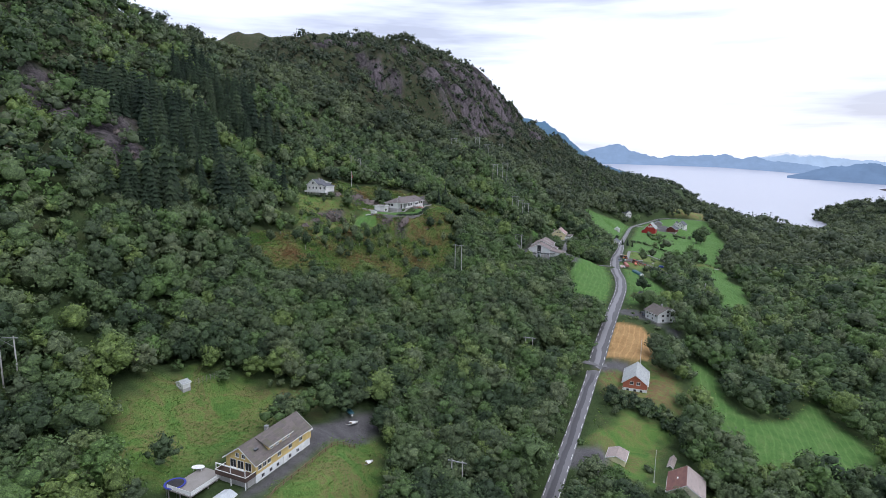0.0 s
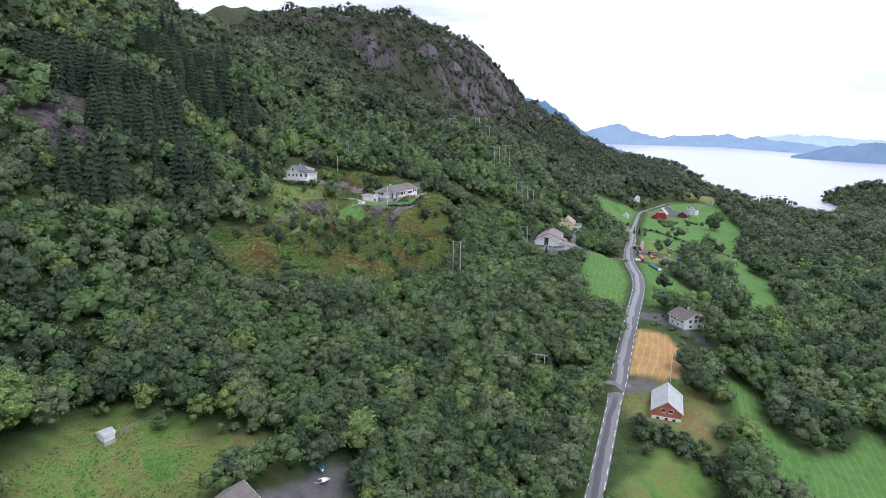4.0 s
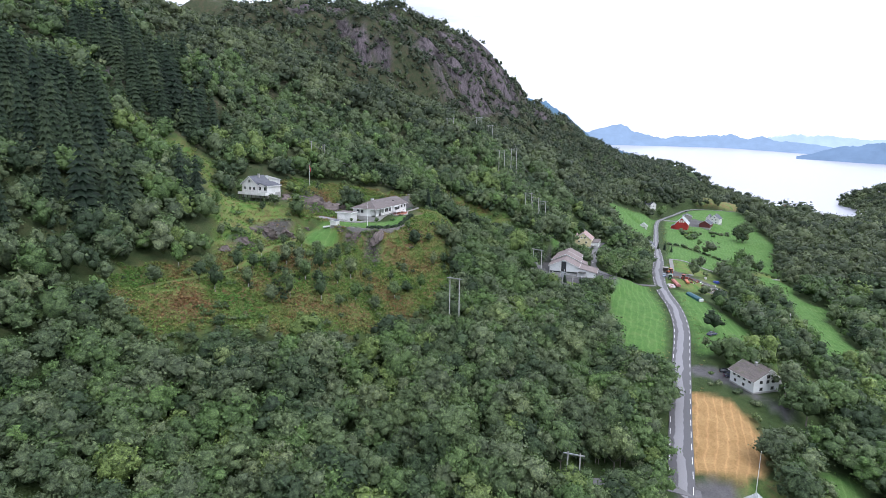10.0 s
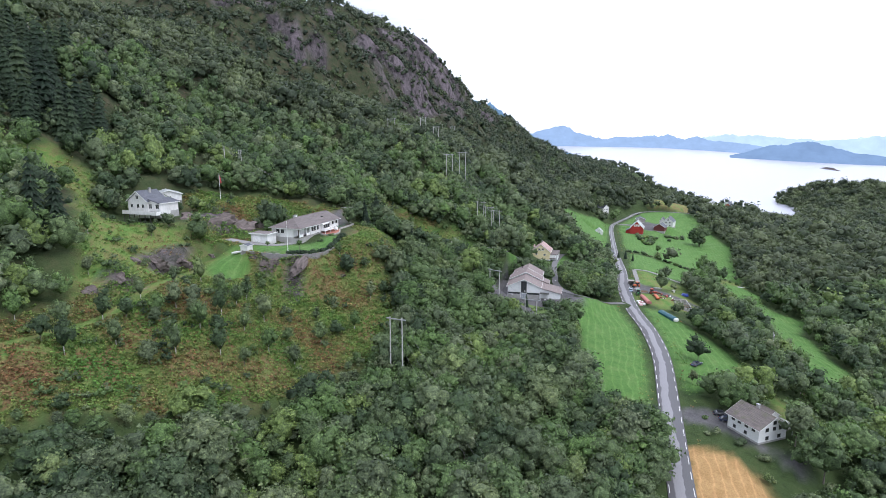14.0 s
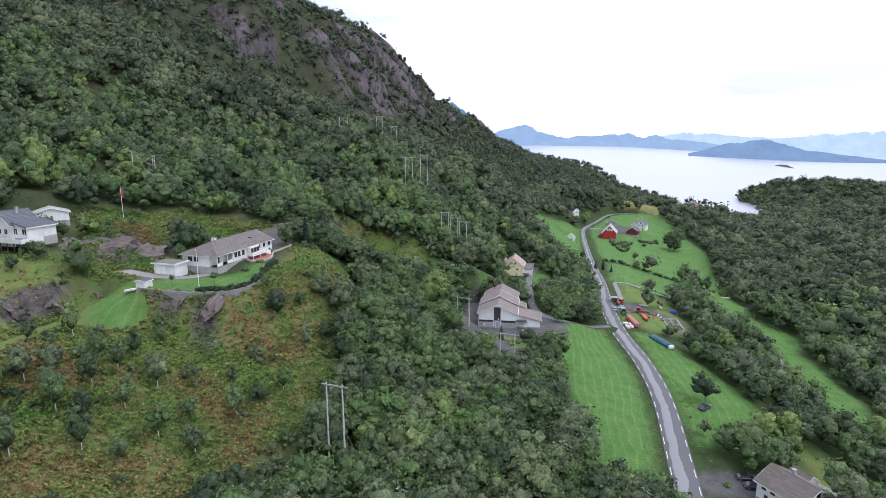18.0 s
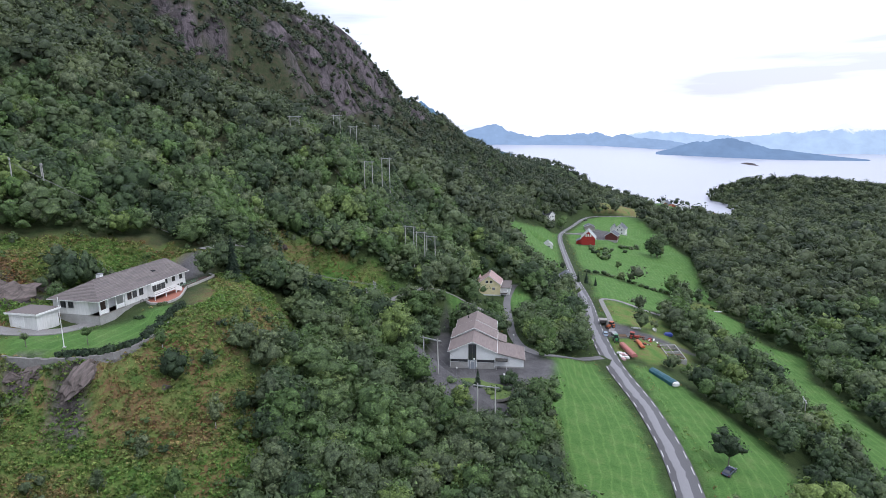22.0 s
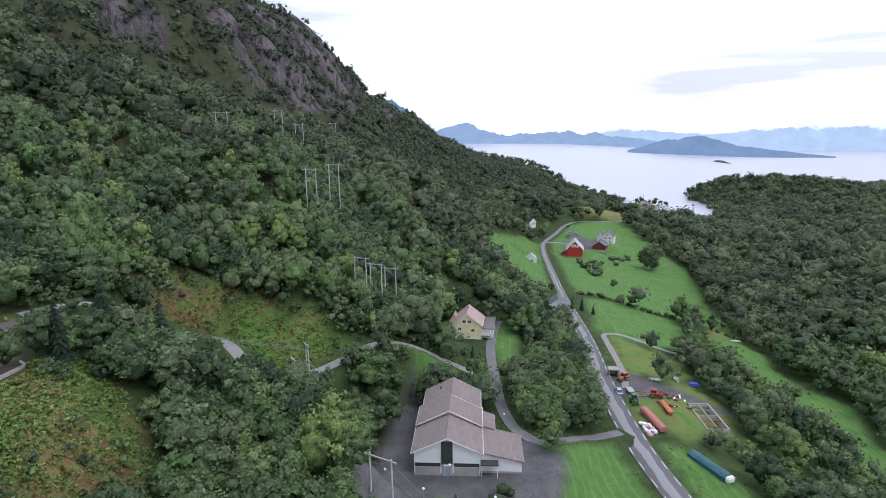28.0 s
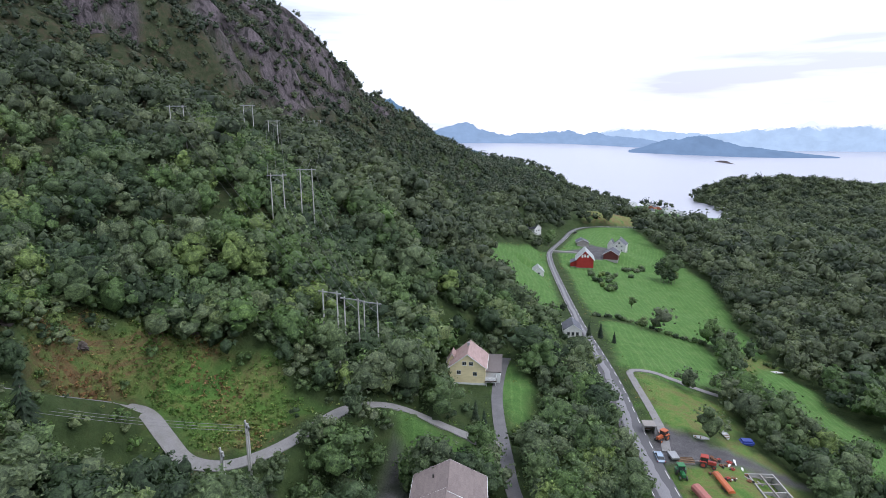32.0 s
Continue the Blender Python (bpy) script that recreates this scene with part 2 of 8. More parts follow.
RIGHT_Z = (0, -0.3, -0.8, -3, -9, -14, -18.5, -21, -20, -19, -17, -17)
FOOT_Y = (500, 600, 700, 800, 900, 1000, 1100, 1300, 2044, 3053, 6000)
FOOT_X = (110, 140, 190, 250, 315, 372, 440, 570, 850, 1030, 2000)
HILL_D = (-400, -60, 0, 60, 120, 190, 222, 242, 266, 300, 360, 450, 600, 900, 2500)
HILL_Z = (-25, 2, 14, 52, 92, 131, 151, 184, 210, 239, 259, 270, 258, 236, 225)
# levelled house sites: x, y, height, inner and outer radius
SITES = ((28, 364, 69, 12, 30), (-38, 118, 51, 14, 24), (-18, 317, 87.5, 17.5, 34), (-21, 300, 86.0, 9.0, 13), (-31, 300, 86.6, 6, 11), (-67, 312, 94, 10, 24), (62, 350, 57.2, 22, 29), (88, 414, 57.2, 11, 22),
         (69, 196, 37.4, 9, 18), (102, 257, 43.0, 9, 17), (60, 150, 33.5, 8, 18), (216, 593, 38.8, 14, 28), (246, 625, 39.5, 12, 24), (170, 564, 42.6, 6, 14), (138, 460, 45.5, 5, 12))


def shore(x, y):
    """Metres into the lake (positive on the water)."""
    west = np.interp(y, (1100, 1194, 1260, 1393, 2044, 3053, 6000), (700, 650, 654, 681, 880, 1060, 1700))
    south = np.interp(x, (600, 731, 790, 818, 900, 1100, 1500, 3000), (1188, 1192, 1230, 1285, 1330, 1320, 1250, 1150))
    open_water = np.minimum(x - west + 9 * wave(x, y, 90, 5), y - south + 7 * wave(x, y, 70, 6))
    ax, ay, vx, vy = 742.0, 1195.0, -58.0, -150.0   # the narrow inlet
    u = np.clip(((x - ax) * vx + (y - ay) * vy) / (vx * vx + vy * vy), 0, 1)
    return np.maximum(open_water, 26 - 8 * u - np.hypot(x - ax - u * vx, y - ay - u * vy))


def far_knoll(x, y):
    """The wooded ridge between the valley and the fjord."""
    best = np.full(np.shape(x), 1e9)
    for ax, ay, bx, by in ((885, 1215, 1080, 1080), (1080, 1080, 1400, 860)):
        vx, vy = bx - ax, by - ay
        u = np.clip(((x - ax) * vx + (y - ay) * vy) / (vx * vx + vy * vy), 0, 1)
        best = np.minimum(best, np.hypot(x - ax - u * vx, y - ay - u * vy))
    return np.exp(-(best / 105) ** 2) * np.interp(x, (840, 900, 960, 1020, 1090, 1200), (0.6, 0.9, 1.0, 0.66, 0.24, 0.05))


def cliff_ribs(x, y):
    """Ribs and gullies that run down the steep face, -1 to 1."""
    return 0.6 * wave(x * 0.22, y, 50, 61) + 0.45 * wave(x * 0.3, y, 22, 62)


def bare_height(x, y):
    shape = np.shape(x)
    x, y = np.ravel(np.asarray(x, float)), np.ravel(np.asarray(y, float))
    d, i = nearest(ROADLINE, x, y)
    along, level = ROADLINE[i, 1], ROADLINE[i, 2]
    rows = np.array([np.interp(-d, LEFT_D, row) for row in LEFT_Z])
    pos = np.interp(along, LEFT_Y, np.arange(len(LEFT_Y)))
    k = np.clip(pos.astype(int), 0, len(LEFT_Y) - 2)
    u = pos - k
    c = np.arange(len(x))
    left = rows[k, c] * (1 - u) + rows[k + 1, c] * u
    edge = np.array([np.interp(along, LEFT_Y, [r[0] for r in LEFT_Z])])[0]
    left = left + (level - edge) * np.clip(1 + d / 40, 0, 1)
    depth = np.interp(along, (60, 150, 440, 600, 750), (0.75, 0.8, 1.05, 0.55, 0.5))
    right = level + np.interp(d, RIGHT_D, RIGHT_Z) * depth
    reach = np.hypot(x - 42, y - 278)
    plain = np.interp(reach, (330, 450, 560, 660, 760), (27, 24, 14, 4, -5)) + 3 * wave(x, y, 260, 2) + 26 * far_knoll(x, y)
    right = right + (plain - right) * smoothstep(90, 260, d)
    low = np.where(d < 0, left, right)
    low = low + (np.where(x > np.interp(y, FOOT_Y, FOOT_X) + 200, plain, np.minimum(plain, np.interp(y, (720, 820, 920, 1000, 1200), (44, 30, 12, 0, -6)))) - low) * smoothstep(720, 850, y)
    foot = np.interp(y, FOOT_Y, FOOT_X)
    tall = np.interp(y, (500, 610, 680, 780, 870, 940, 1000, 1050, 1100, 1150, 1300, 1500, 1800, 2044, 5000), (0.74, 0.76, 0.83, 0.97, 1.05, 1.04, 0.92, 0.80, 0.69, 0.61, 0.49, 0.40, 0.20, 0.10, 0.08))
    rough = 8 * wave(x, y, 140, 8)
    hill = np.interp(foot - x + rough, HILL_D, HILL_Z)
    hill = np.where(hill > 14, 14 + (hill - 14) * tall, hill)
    hill = hill + cliff_ribs(x, y) * 15 * smoothstep(85, 140, hill) * (1 - smoothstep(232, 262, hill))
    hill = np.where(hill < 14, np.maximum(np.interp(y, (500, 700, 800, 900, 1000, 1200), (42, 40, 30, 14, 2, -6)), hill), hill)
    t = smoothstep(520, 680, y) * smoothstep(-40, 30, foot - x)
    h = low + (hill - low) * t
    far_low = np.interp(y, (700, 800, 900, 1000, 1200), (40, 27, 12, 1, -8))
    side = smoothstep(700, 820, y) * (1 - smoothstep(-40, 30, foot - x)) * (1 - smoothstep(60, 220, x - foot))
    h = h + (far_low - h) * side
    h = h + 42 * np.exp(-((x + 292) / 62) ** 2 - ((y - 410) / 75) ** 2)
    h = h + 18 * np.exp(-((x - 45) / 60) ** 2 - ((y - 610) / 62) ** 2) + 12 * np.exp(-((x - 22) / 48) ** 2 - ((y - 472) / 46) ** 2)
    off = np.abs(d)
    amp = smoothstep(6, 40, off) * smoothstep(0, 60, -d) + 0.35 * smoothstep(20, 60, d)
    h = h + amp * (2.2 * wave(x, y, 60, 3) + 0.9 * wave(x, y, 22, 4)) + smoothstep(120, 260, -d) * (5 * wave(x, y, 110, 7) + 3 * wave(x, y, 45, 9))
    for sx, sy, sz, r0, r1 in SITES:
        w = 1 - smoothstep(r0, r1, np.hypot(x - sx, y - sy))
        h = h + (sz - h) * w
    h = h + (level - 0.12 - h) * (1 - smoothstep(3.6, 9, off))
    g = shore(x, y)
    h = np.where(g > -80, np.minimum(h, -19 + (h + 19) * smoothstep(0, 80, -g) ** 0.7), h)
    h = np.where(g > 0, -19, h)
    return h.reshape(shape)

# ---- ground cover: where the fields, tracks, yards and clearings lie ----
FIELDS = {  # mown or grazed grass
    "hay_meadow_by_road": ((84, 346), (101, 354), (99, 340), (95, 318), (88, 297), (80, 277), (72, 264), (60, 266), (63, 280), (68, 300), (72, 322)),
    "meadow_by_shed": ((112, 352), (119, 346), (121, 330), (125, 306), (120, 290), (102, 280), (92, 276), (98, 298), (106, 326)),
    "valley_meadow": ((108, 222), (101, 192), (105, 182), (122, 189), (140, 205), (140, 172), (128, 158), (100, 152), (86, 160), (90, 190), (100, 222)),
    "lower_field": ((158, 474), (170, 474), (198, 467), (194, 448), (178, 428), (153, 414), (143, 424), (139, 430), (146, 444)),
    "upper_field": ((200, 594), (187, 556), (170, 514), (160, 484), (180, 474), (200, 467), (224, 456), (232, 475), (250, 508), (280, 561), (292, 602),
                    (305, 647), (318, 690), (322, 712), (292, 714), (264, 696), (240, 662), (214, 628)),
    "shed_field": ((119, 518), (139, 551), (168, 592), (190, 623), (205, 627), (192, 600), (178, 564), (164, 528), (152, 497), (138, 480), (137, 502), (130, 516)),
    "valley_strip": ((168, 418), (190, 433), (214, 444), (218, 430), (209, 416), (205, 399), (212, 384), (192, 362), (188, 348), (181, 332), (177, 316), (166, 298), (147, 290), (155, 312), (167, 340), (176, 366), (176, 394), (181, 411)),
}
PASTURE = {  # rough grazing
    "house_lawn": ((-27, 122), (-25, 134), (-21, 141), (-15, 136), (-13, 118), (-18, 108), (-26, 102), (-36, 100)),
}
LAWNS = {
    "yellow_lawn": ((90, 418), (97, 420), (98, 404), (90, 388), (86, 386)),
    "hall_lawn": ((60, 379), (78, 377), (72, 368), (60, 370)),
    "knoll_lawn": ((-46, 285), (-46, 292), (-41, 299), (-36, 297), (-34, 291), (-38, 286)),
    "bungalow_lawn": ((-34, 303), (-28, 306), (-22, 304), (-17, 309), (-12, 314), (-9, 311), (-11, 303), (-12, 297), (-16, 292.4), (-22, 291.6), (-29, 292.8), (-36, 296.4)),
}
PASTURE.update({
    "house_field": ((-72, 141), (-67, 149), (-55, 152), (-44, 146), (-38, 142), (-42, 134), (-46, 124), (-50, 116), (-56, 108), (-64, 105), (-70, 114), (-75, 126)),
    "bungalow_side": ((-42, 297), (-33, 301), (-26, 296), (-34, 284), (-44, 287)),
    "knoll_slope": ((-88, 314), (-74, 299), (-58, 302), (-47, 298), (-50, 276), (-57, 262), (-66, 260), (-71, 276), (-79, 292)),
    "path_verge": ((-70, 235), (-62, 249), (-56, 262), (-52.5, 276), (-50, 290), (-40, 302), (-36, 300), (-46, 287), (-48.5, 275), (-52, 260), (-59, 246), (-66, 234)),
    "upper_clearing": ((-114, 322), (-106, 333), (-92, 326), (-84, 318), (-84, 304), (-96, 305)),
    "back_lawn": ((-61, 331), (-52, 335), (-41, 343), (-32, 349), (-21, 351.5), (-15, 347), (-21, 342.5), (-31, 341.5), (-41, 337), (-52, 328)),
    "shelf_grass": ((-34, 344), (-20, 349), (-14, 344), (-26, 338)),
    "track_pasture": ((14, 383), (22, 388), (36, 386), (42, 378), (34, 370), (25, 371), (20, 376)),
    "knoll_gully": ((-25, 286), (-16, 284), (-5, 287), (-6, 276), (-12, 268), (-18, 272)),
    "poplar_strip": ((112, 262), (122, 280), (130, 276), (122, 258)),
})
FIELDS.update(LAWNS)
FIELDS.update({
    "shore_flat": ((500, 985), (520, 1060), (560, 1150), (610, 1185), (690, 1165), (700, 1060), (660, 985), (590, 930), (535, 925)),
    "lake_field": ((495, 1000), (512, 1050), (535, 1062), (575, 1010), (565, 950), (530, 920)),
    "marina_ground": ((575, 1075), (618, 1180), (650, 1180), (665, 1060), (660, 1010), (610, 985)),
    "inlet_meadow": ((672, 985), (705, 1005), (715, 990), (690, 960)),
})
HEATH = {  # bracken, heather and bare rock ledges
    "knoll": ((-80, 236), (-70, 248), (-62, 262), (-50, 292), (-32, 300), (-8, 304), (4, 300), (9, 284), (2, 271), (-13, 253), (-33, 235), (-52, 227), (-68, 216), (-78, 222)),
    "knoll_top": ((-56, 312), (-42, 318), (-30, 326), (-22, 322), (-36, 304), (-50, 300)),
    "knoll_back": ((-64, 332), (-54, 345), (-35, 353), (-16, 349), (-9, 345), (-13, 339), (-32, 337), (-42, 326), (-52, 318)),
    "below_terrace": ((2, 300), (13, 316), (8, 330), (-1, 340), (-6, 334), (-7, 322), (-6, 312), (-8, 304)),
    "track_bank": ((-4, 378), (10, 386), (20, 392), (28, 390), (14, 382), (4, 374)),
    "house_rough": ((-52, 148), (-38, 151), (-32, 146), (-42, 141)),
    "farm_bank": ((288, 655), (296, 690), (305, 690), (300, 655)),
    "far_slope": ((286, 726), (300, 752), (330, 778), (362, 768), (350, 738), (330, 726), (305, 722)),
    "red_yard": ((58, 182), (76, 178), (86, 192), (84, 208), (76, 212), (62, 206), (56, 194)),
    "garage_garden": ((38, 142), (44, 158), (58, 172), (72, 168), (62, 154), (54, 138)),
    "machine_yard_rough": ((112, 366), (118, 372), (146, 388), (150, 374), (138, 356), (120, 352)),
    "verge_bank": ((124, 386), (140, 424), (152, 414), (158, 404), (150, 392), (132, 386)),
    "strip_scrub": ((196, 446), (216, 458), (224, 452), (214, 440), (196, 436)),
    "power_line_cut": ((54, 393), (40, 440), (14, 500), (0, 535), (18, 535), (34, 500), (52, 450), (64, 398)),
}
PASTURE.update({k: HEATH.pop(k) for k in ("machine_yard_rough", "verge_bank", "strip_scrub", "garage_garden")})
STUBBLE = {"stubble_field": ((77, 251), (86, 250), (90, 241), (89, 230), (82, 216), (74, 212), (64, 214), (70, 232))}
GRAVEL = {
    "hall_yard": ((58, 374), (52, 366), (47, 352), (42, 338), (38.8, 326), (39, 318.5), (43, 314), (49, 311.5), (55, 312), (62, 314.8), (63.8, 319), (60, 320.5), (63.5, 324.4), (68, 324), (73, 325.6), (78.5, 332.5), (81, 341), (78, 348), (70, 350), (58, 366)),
    "bungalow_yard": ((-14, 333), (-9, 338), (-12, 346), (-20, 342)),
    "machine_yard": ((118, 384), (126, 394), (132, 384), (144, 377), (152, 369), (146, 369), (134, 374), (124, 374), (116, 376)),
    "house_drive": ((-38, 128), (-24, 146), (-18, 150), (-16, 144), (-26, 126), (-34, 106), (-40, 100), (-38, 108), (-31, 124)),
    "red_drive": ((56, 206), (66, 212), (72, 211), (72, 204), (60, 202)),
    "garage_drive": ((36, 150), (46, 153), (47, 147), (42, 138), (34, 142)),
    "white_drive": ((84, 268), (98, 268), (97, 260), (100, 248), (105, 246), (104, 241), (96, 249), (93, 259), (84, 262)),
    "farm_yard": ((208, 624), (232, 634), (250, 650), (256, 630), (236, 606), (228, 606), (230, 620)),
}
TRACKS = {  # gravel lanes: places along them, and half their width
    "hill_track": (((-12, 348.5), (-5.6, 354.2), (-1, 358.5), (4.2, 365.2), (8.6, 373), (12.5, 378), (16, 377.5), (19.5, 373), (23.5, 368), (29, 365.5), (35, 367), (42, 371), (50, 377), (60, 381), (70, 381), (80, 378.5)), 1.5),
    "lane_to_hall": (((106, 358), (95, 355), (86, 349), (79, 346), (76, 352), (77, 363), (81, 378), (84, 390), (88, 402), (94, 415), (98, 422)), 1.35),
    "yard_track": (((121, 380), (126, 389), (131, 402), (136, 416), (140, 424.5), (147, 424), (153, 419), (162, 412)), 1.0),
    "side_road": (((62, 206), (52, 209), (40, 207), (28, 205)), 1.6),
    "knoll_path": (((-72, 231), (-61, 247.5), (-54, 261), (-50.4, 276), (-48, 288.3), (-37.8, 300.8)), 1.0),
    "bungalow_drive": (((-44, 308), (-36, 304), (-29, 304), (-24, 308)), 1.6),
    "farm_lane": (((212, 630), (222, 626), (234, 622)), 1.8),
}


def inside(poly, x, y):
    """Signed distance to a closed outline, positive inside (about, from its edges)."""
    p = np.array(poly, float)
    best, odd = np.full(len(x), 1e9), np.zeros(len(x), bool)
    for (ax, ay), (bx, by) in zip(p, np.roll(p, -1, 0)):
        vx, vy = bx - ax, by - ay
        u = np.clip(((x - ax) * vx + (y - ay) * vy) / (vx * vx + vy * vy), 0, 1)
        best = np.minimum(best, np.hypot(x - ax - u * vx, y - ay - u * vy))
        cross = ((ay > y) != (by > y)) & (x < vx * (y - ay) / (vy if vy else 1e-9) + ax)
        odd ^= cross
    return np.where(odd, best, -best)


TRACK_LINES = {k: (smooth_line(np.array([(*p, 0) for p in pts], float), 1.0), half) for k, (pts, half) in TRACKS.items()}


def cover(x, y):
    """Weights of grass, heath, stubble, gravel at places x, y."""
    x, y = np.ravel(x), np.ravel(y)
    wob = 1.2 * wave(x, y, 9, 21) + 0.8 * wave(x, y, 4, 22)
    out = []
    for group, soft in ((FIELDS, 2.0), (HEATH, 5.0), (STUBBLE, 1.0), (GRAVEL, 1.2), (PASTURE, 3.5)):
        v = np.zeros(len(x))
        for poly in group.values():
            p = np.array(poly)
            near = (x > p[:, 0].min() - 8) & (x < p[:, 0].max() + 8) & (y > p[:, 1].min() - 8) & (y < p[:, 1].max() + 8)
            if near.any():
                v[near] = np.maximum(v[near], smoothstep(-soft, soft, inside(poly, x[near], y[near]) + wob[near] * (0.4 if soft < 3 else 1.5)))
        out.append(v)
    return out


def track_gap(x, y):
    """Distance to the edge of the nearest lane."""
    best = np.full(len(np.ravel(x)), 1e9)
    for line, half in TRACK_LINES.values():
        best = np.minimum(best, np.abs(nearest(line, x, y)[0]) - half)
    return best


def spread(a, b, fine, lo, hi, grow=1.06, top=140):
    mid = np.arange(a, b + fine, fine)
    out, step, v = [], fine, b + fine
    while v < hi:
        step = min(step * grow, top)
        v += step
        out.append(v)
    back, step, v = [], fine, a
    while v > lo:
        step = min(step * grow, top)
        v -= step
        back.append(v)
    return np.concatenate([back[::-1], mid, out])


def mesh_from(name, verts, faces, material=None, smooth=False, floats=None, normals=None):
    """A mesh from arrays: verts (n, 3), faces (m, 3 or 4); floats: named values, one for each vertex; normals: soft normals, one for each vertex."""
    verts, faces = np.asarray(verts, np.float32), np.asarray(faces, np.int32)
    me = bpy.data.meshes.new(name)
    m, k = faces.shape
    me.vertices.add(len(verts))
    me.vertices.foreach_set("co", verts.ravel())
    me.loops.add(m * k)
    me.loops.foreach_set("vertex_index", faces.ravel())
    me.polygons.add(m)
    me.polygons.foreach_set("loop_start", np.arange(0, m * k, k, dtype=np.int32))
    me.polygons.foreach_set("loop_total", np.full(m, k, dtype=np.int32))
    me.polygons.foreach_set("use_smooth", np.full(m, smooth))
    me.update(calc_edges=True)
    for key, values in (floats or {}).items():
        me.attributes.new(key, "FLOAT", "POINT").data.foreach_set("value", np.asarray(values, np.float32))
    if normals is not None:
        me.attributes.new("custom_normal", "FLOAT_VECTOR", "POINT").data.foreach_set("vector", np.asarray(normals, np.float32).ravel())
        me.update()
    if material:
        me.materials.append(material)
    return me


GX = spread(-130, 300, 2.5, -2600, 3600)
GY = np.concatenate([spread(50, 640, 2.5, -900, 650), np.arange(654, 1010, 4.0), spread(1010, 1020, 5.0, 1009, 4700)])
GY = GY[np.concatenate([[True], np.diff(GY) > 0.5])]
gx, gy = np.meshgrid(GX, GY)
gz = bare_height(gx, gy)


def bed_lanes(gz):
    """Cut and fill along the lanes, so that they lie in the slope."""
    flat = gz.ravel()
    px, py = gx.ravel(), gy.ravel()
    for line, half in TRACK_LINES.values():
        z = bare_height(line[:, 0], line[:, 1])
        z = np.convolve(np.pad(z, 9, "edge"), np.ones(19) / 19, "valid")
        line[:, 2] = z
        near = np.nonzero((px > line[:, 0].min() - 9) & (px < line[:, 0].max() + 9) & (py > line[:, 1].min() - 9) & (py < line[:, 1].max() + 9))[0]
        d, i = nearest(line, px[near], py[near])
        flat[near] += (z[i] - 0.1 - flat[near]) * (1 - smoothstep(half + 1.8, half + 6.5, np.abs(d)))
    return flat.reshape(gz.shape)


gz = bed_lanes(gz)


def on_ground(x, y):
    """The height of the ground sheet itself, between its own mesh lines."""
    i = np.clip(np.searchsorted(GX, x) - 1, 0, len(GX) - 2)
    j = np.clip(np.searchsorted(GY, y) - 1, 0, len(GY) - 2)
    u, v = (x - GX[i]) / (GX[i + 1] - GX[i]), (y - GY[j]) / (GY[j + 1] - GY[j])
    return (gz[j, i] * (1 - u) + gz[j, i + 1] * u) * (1 - v) + (gz[j + 1, i] * (1 - u) + gz[j + 1, i + 1] * u) * v


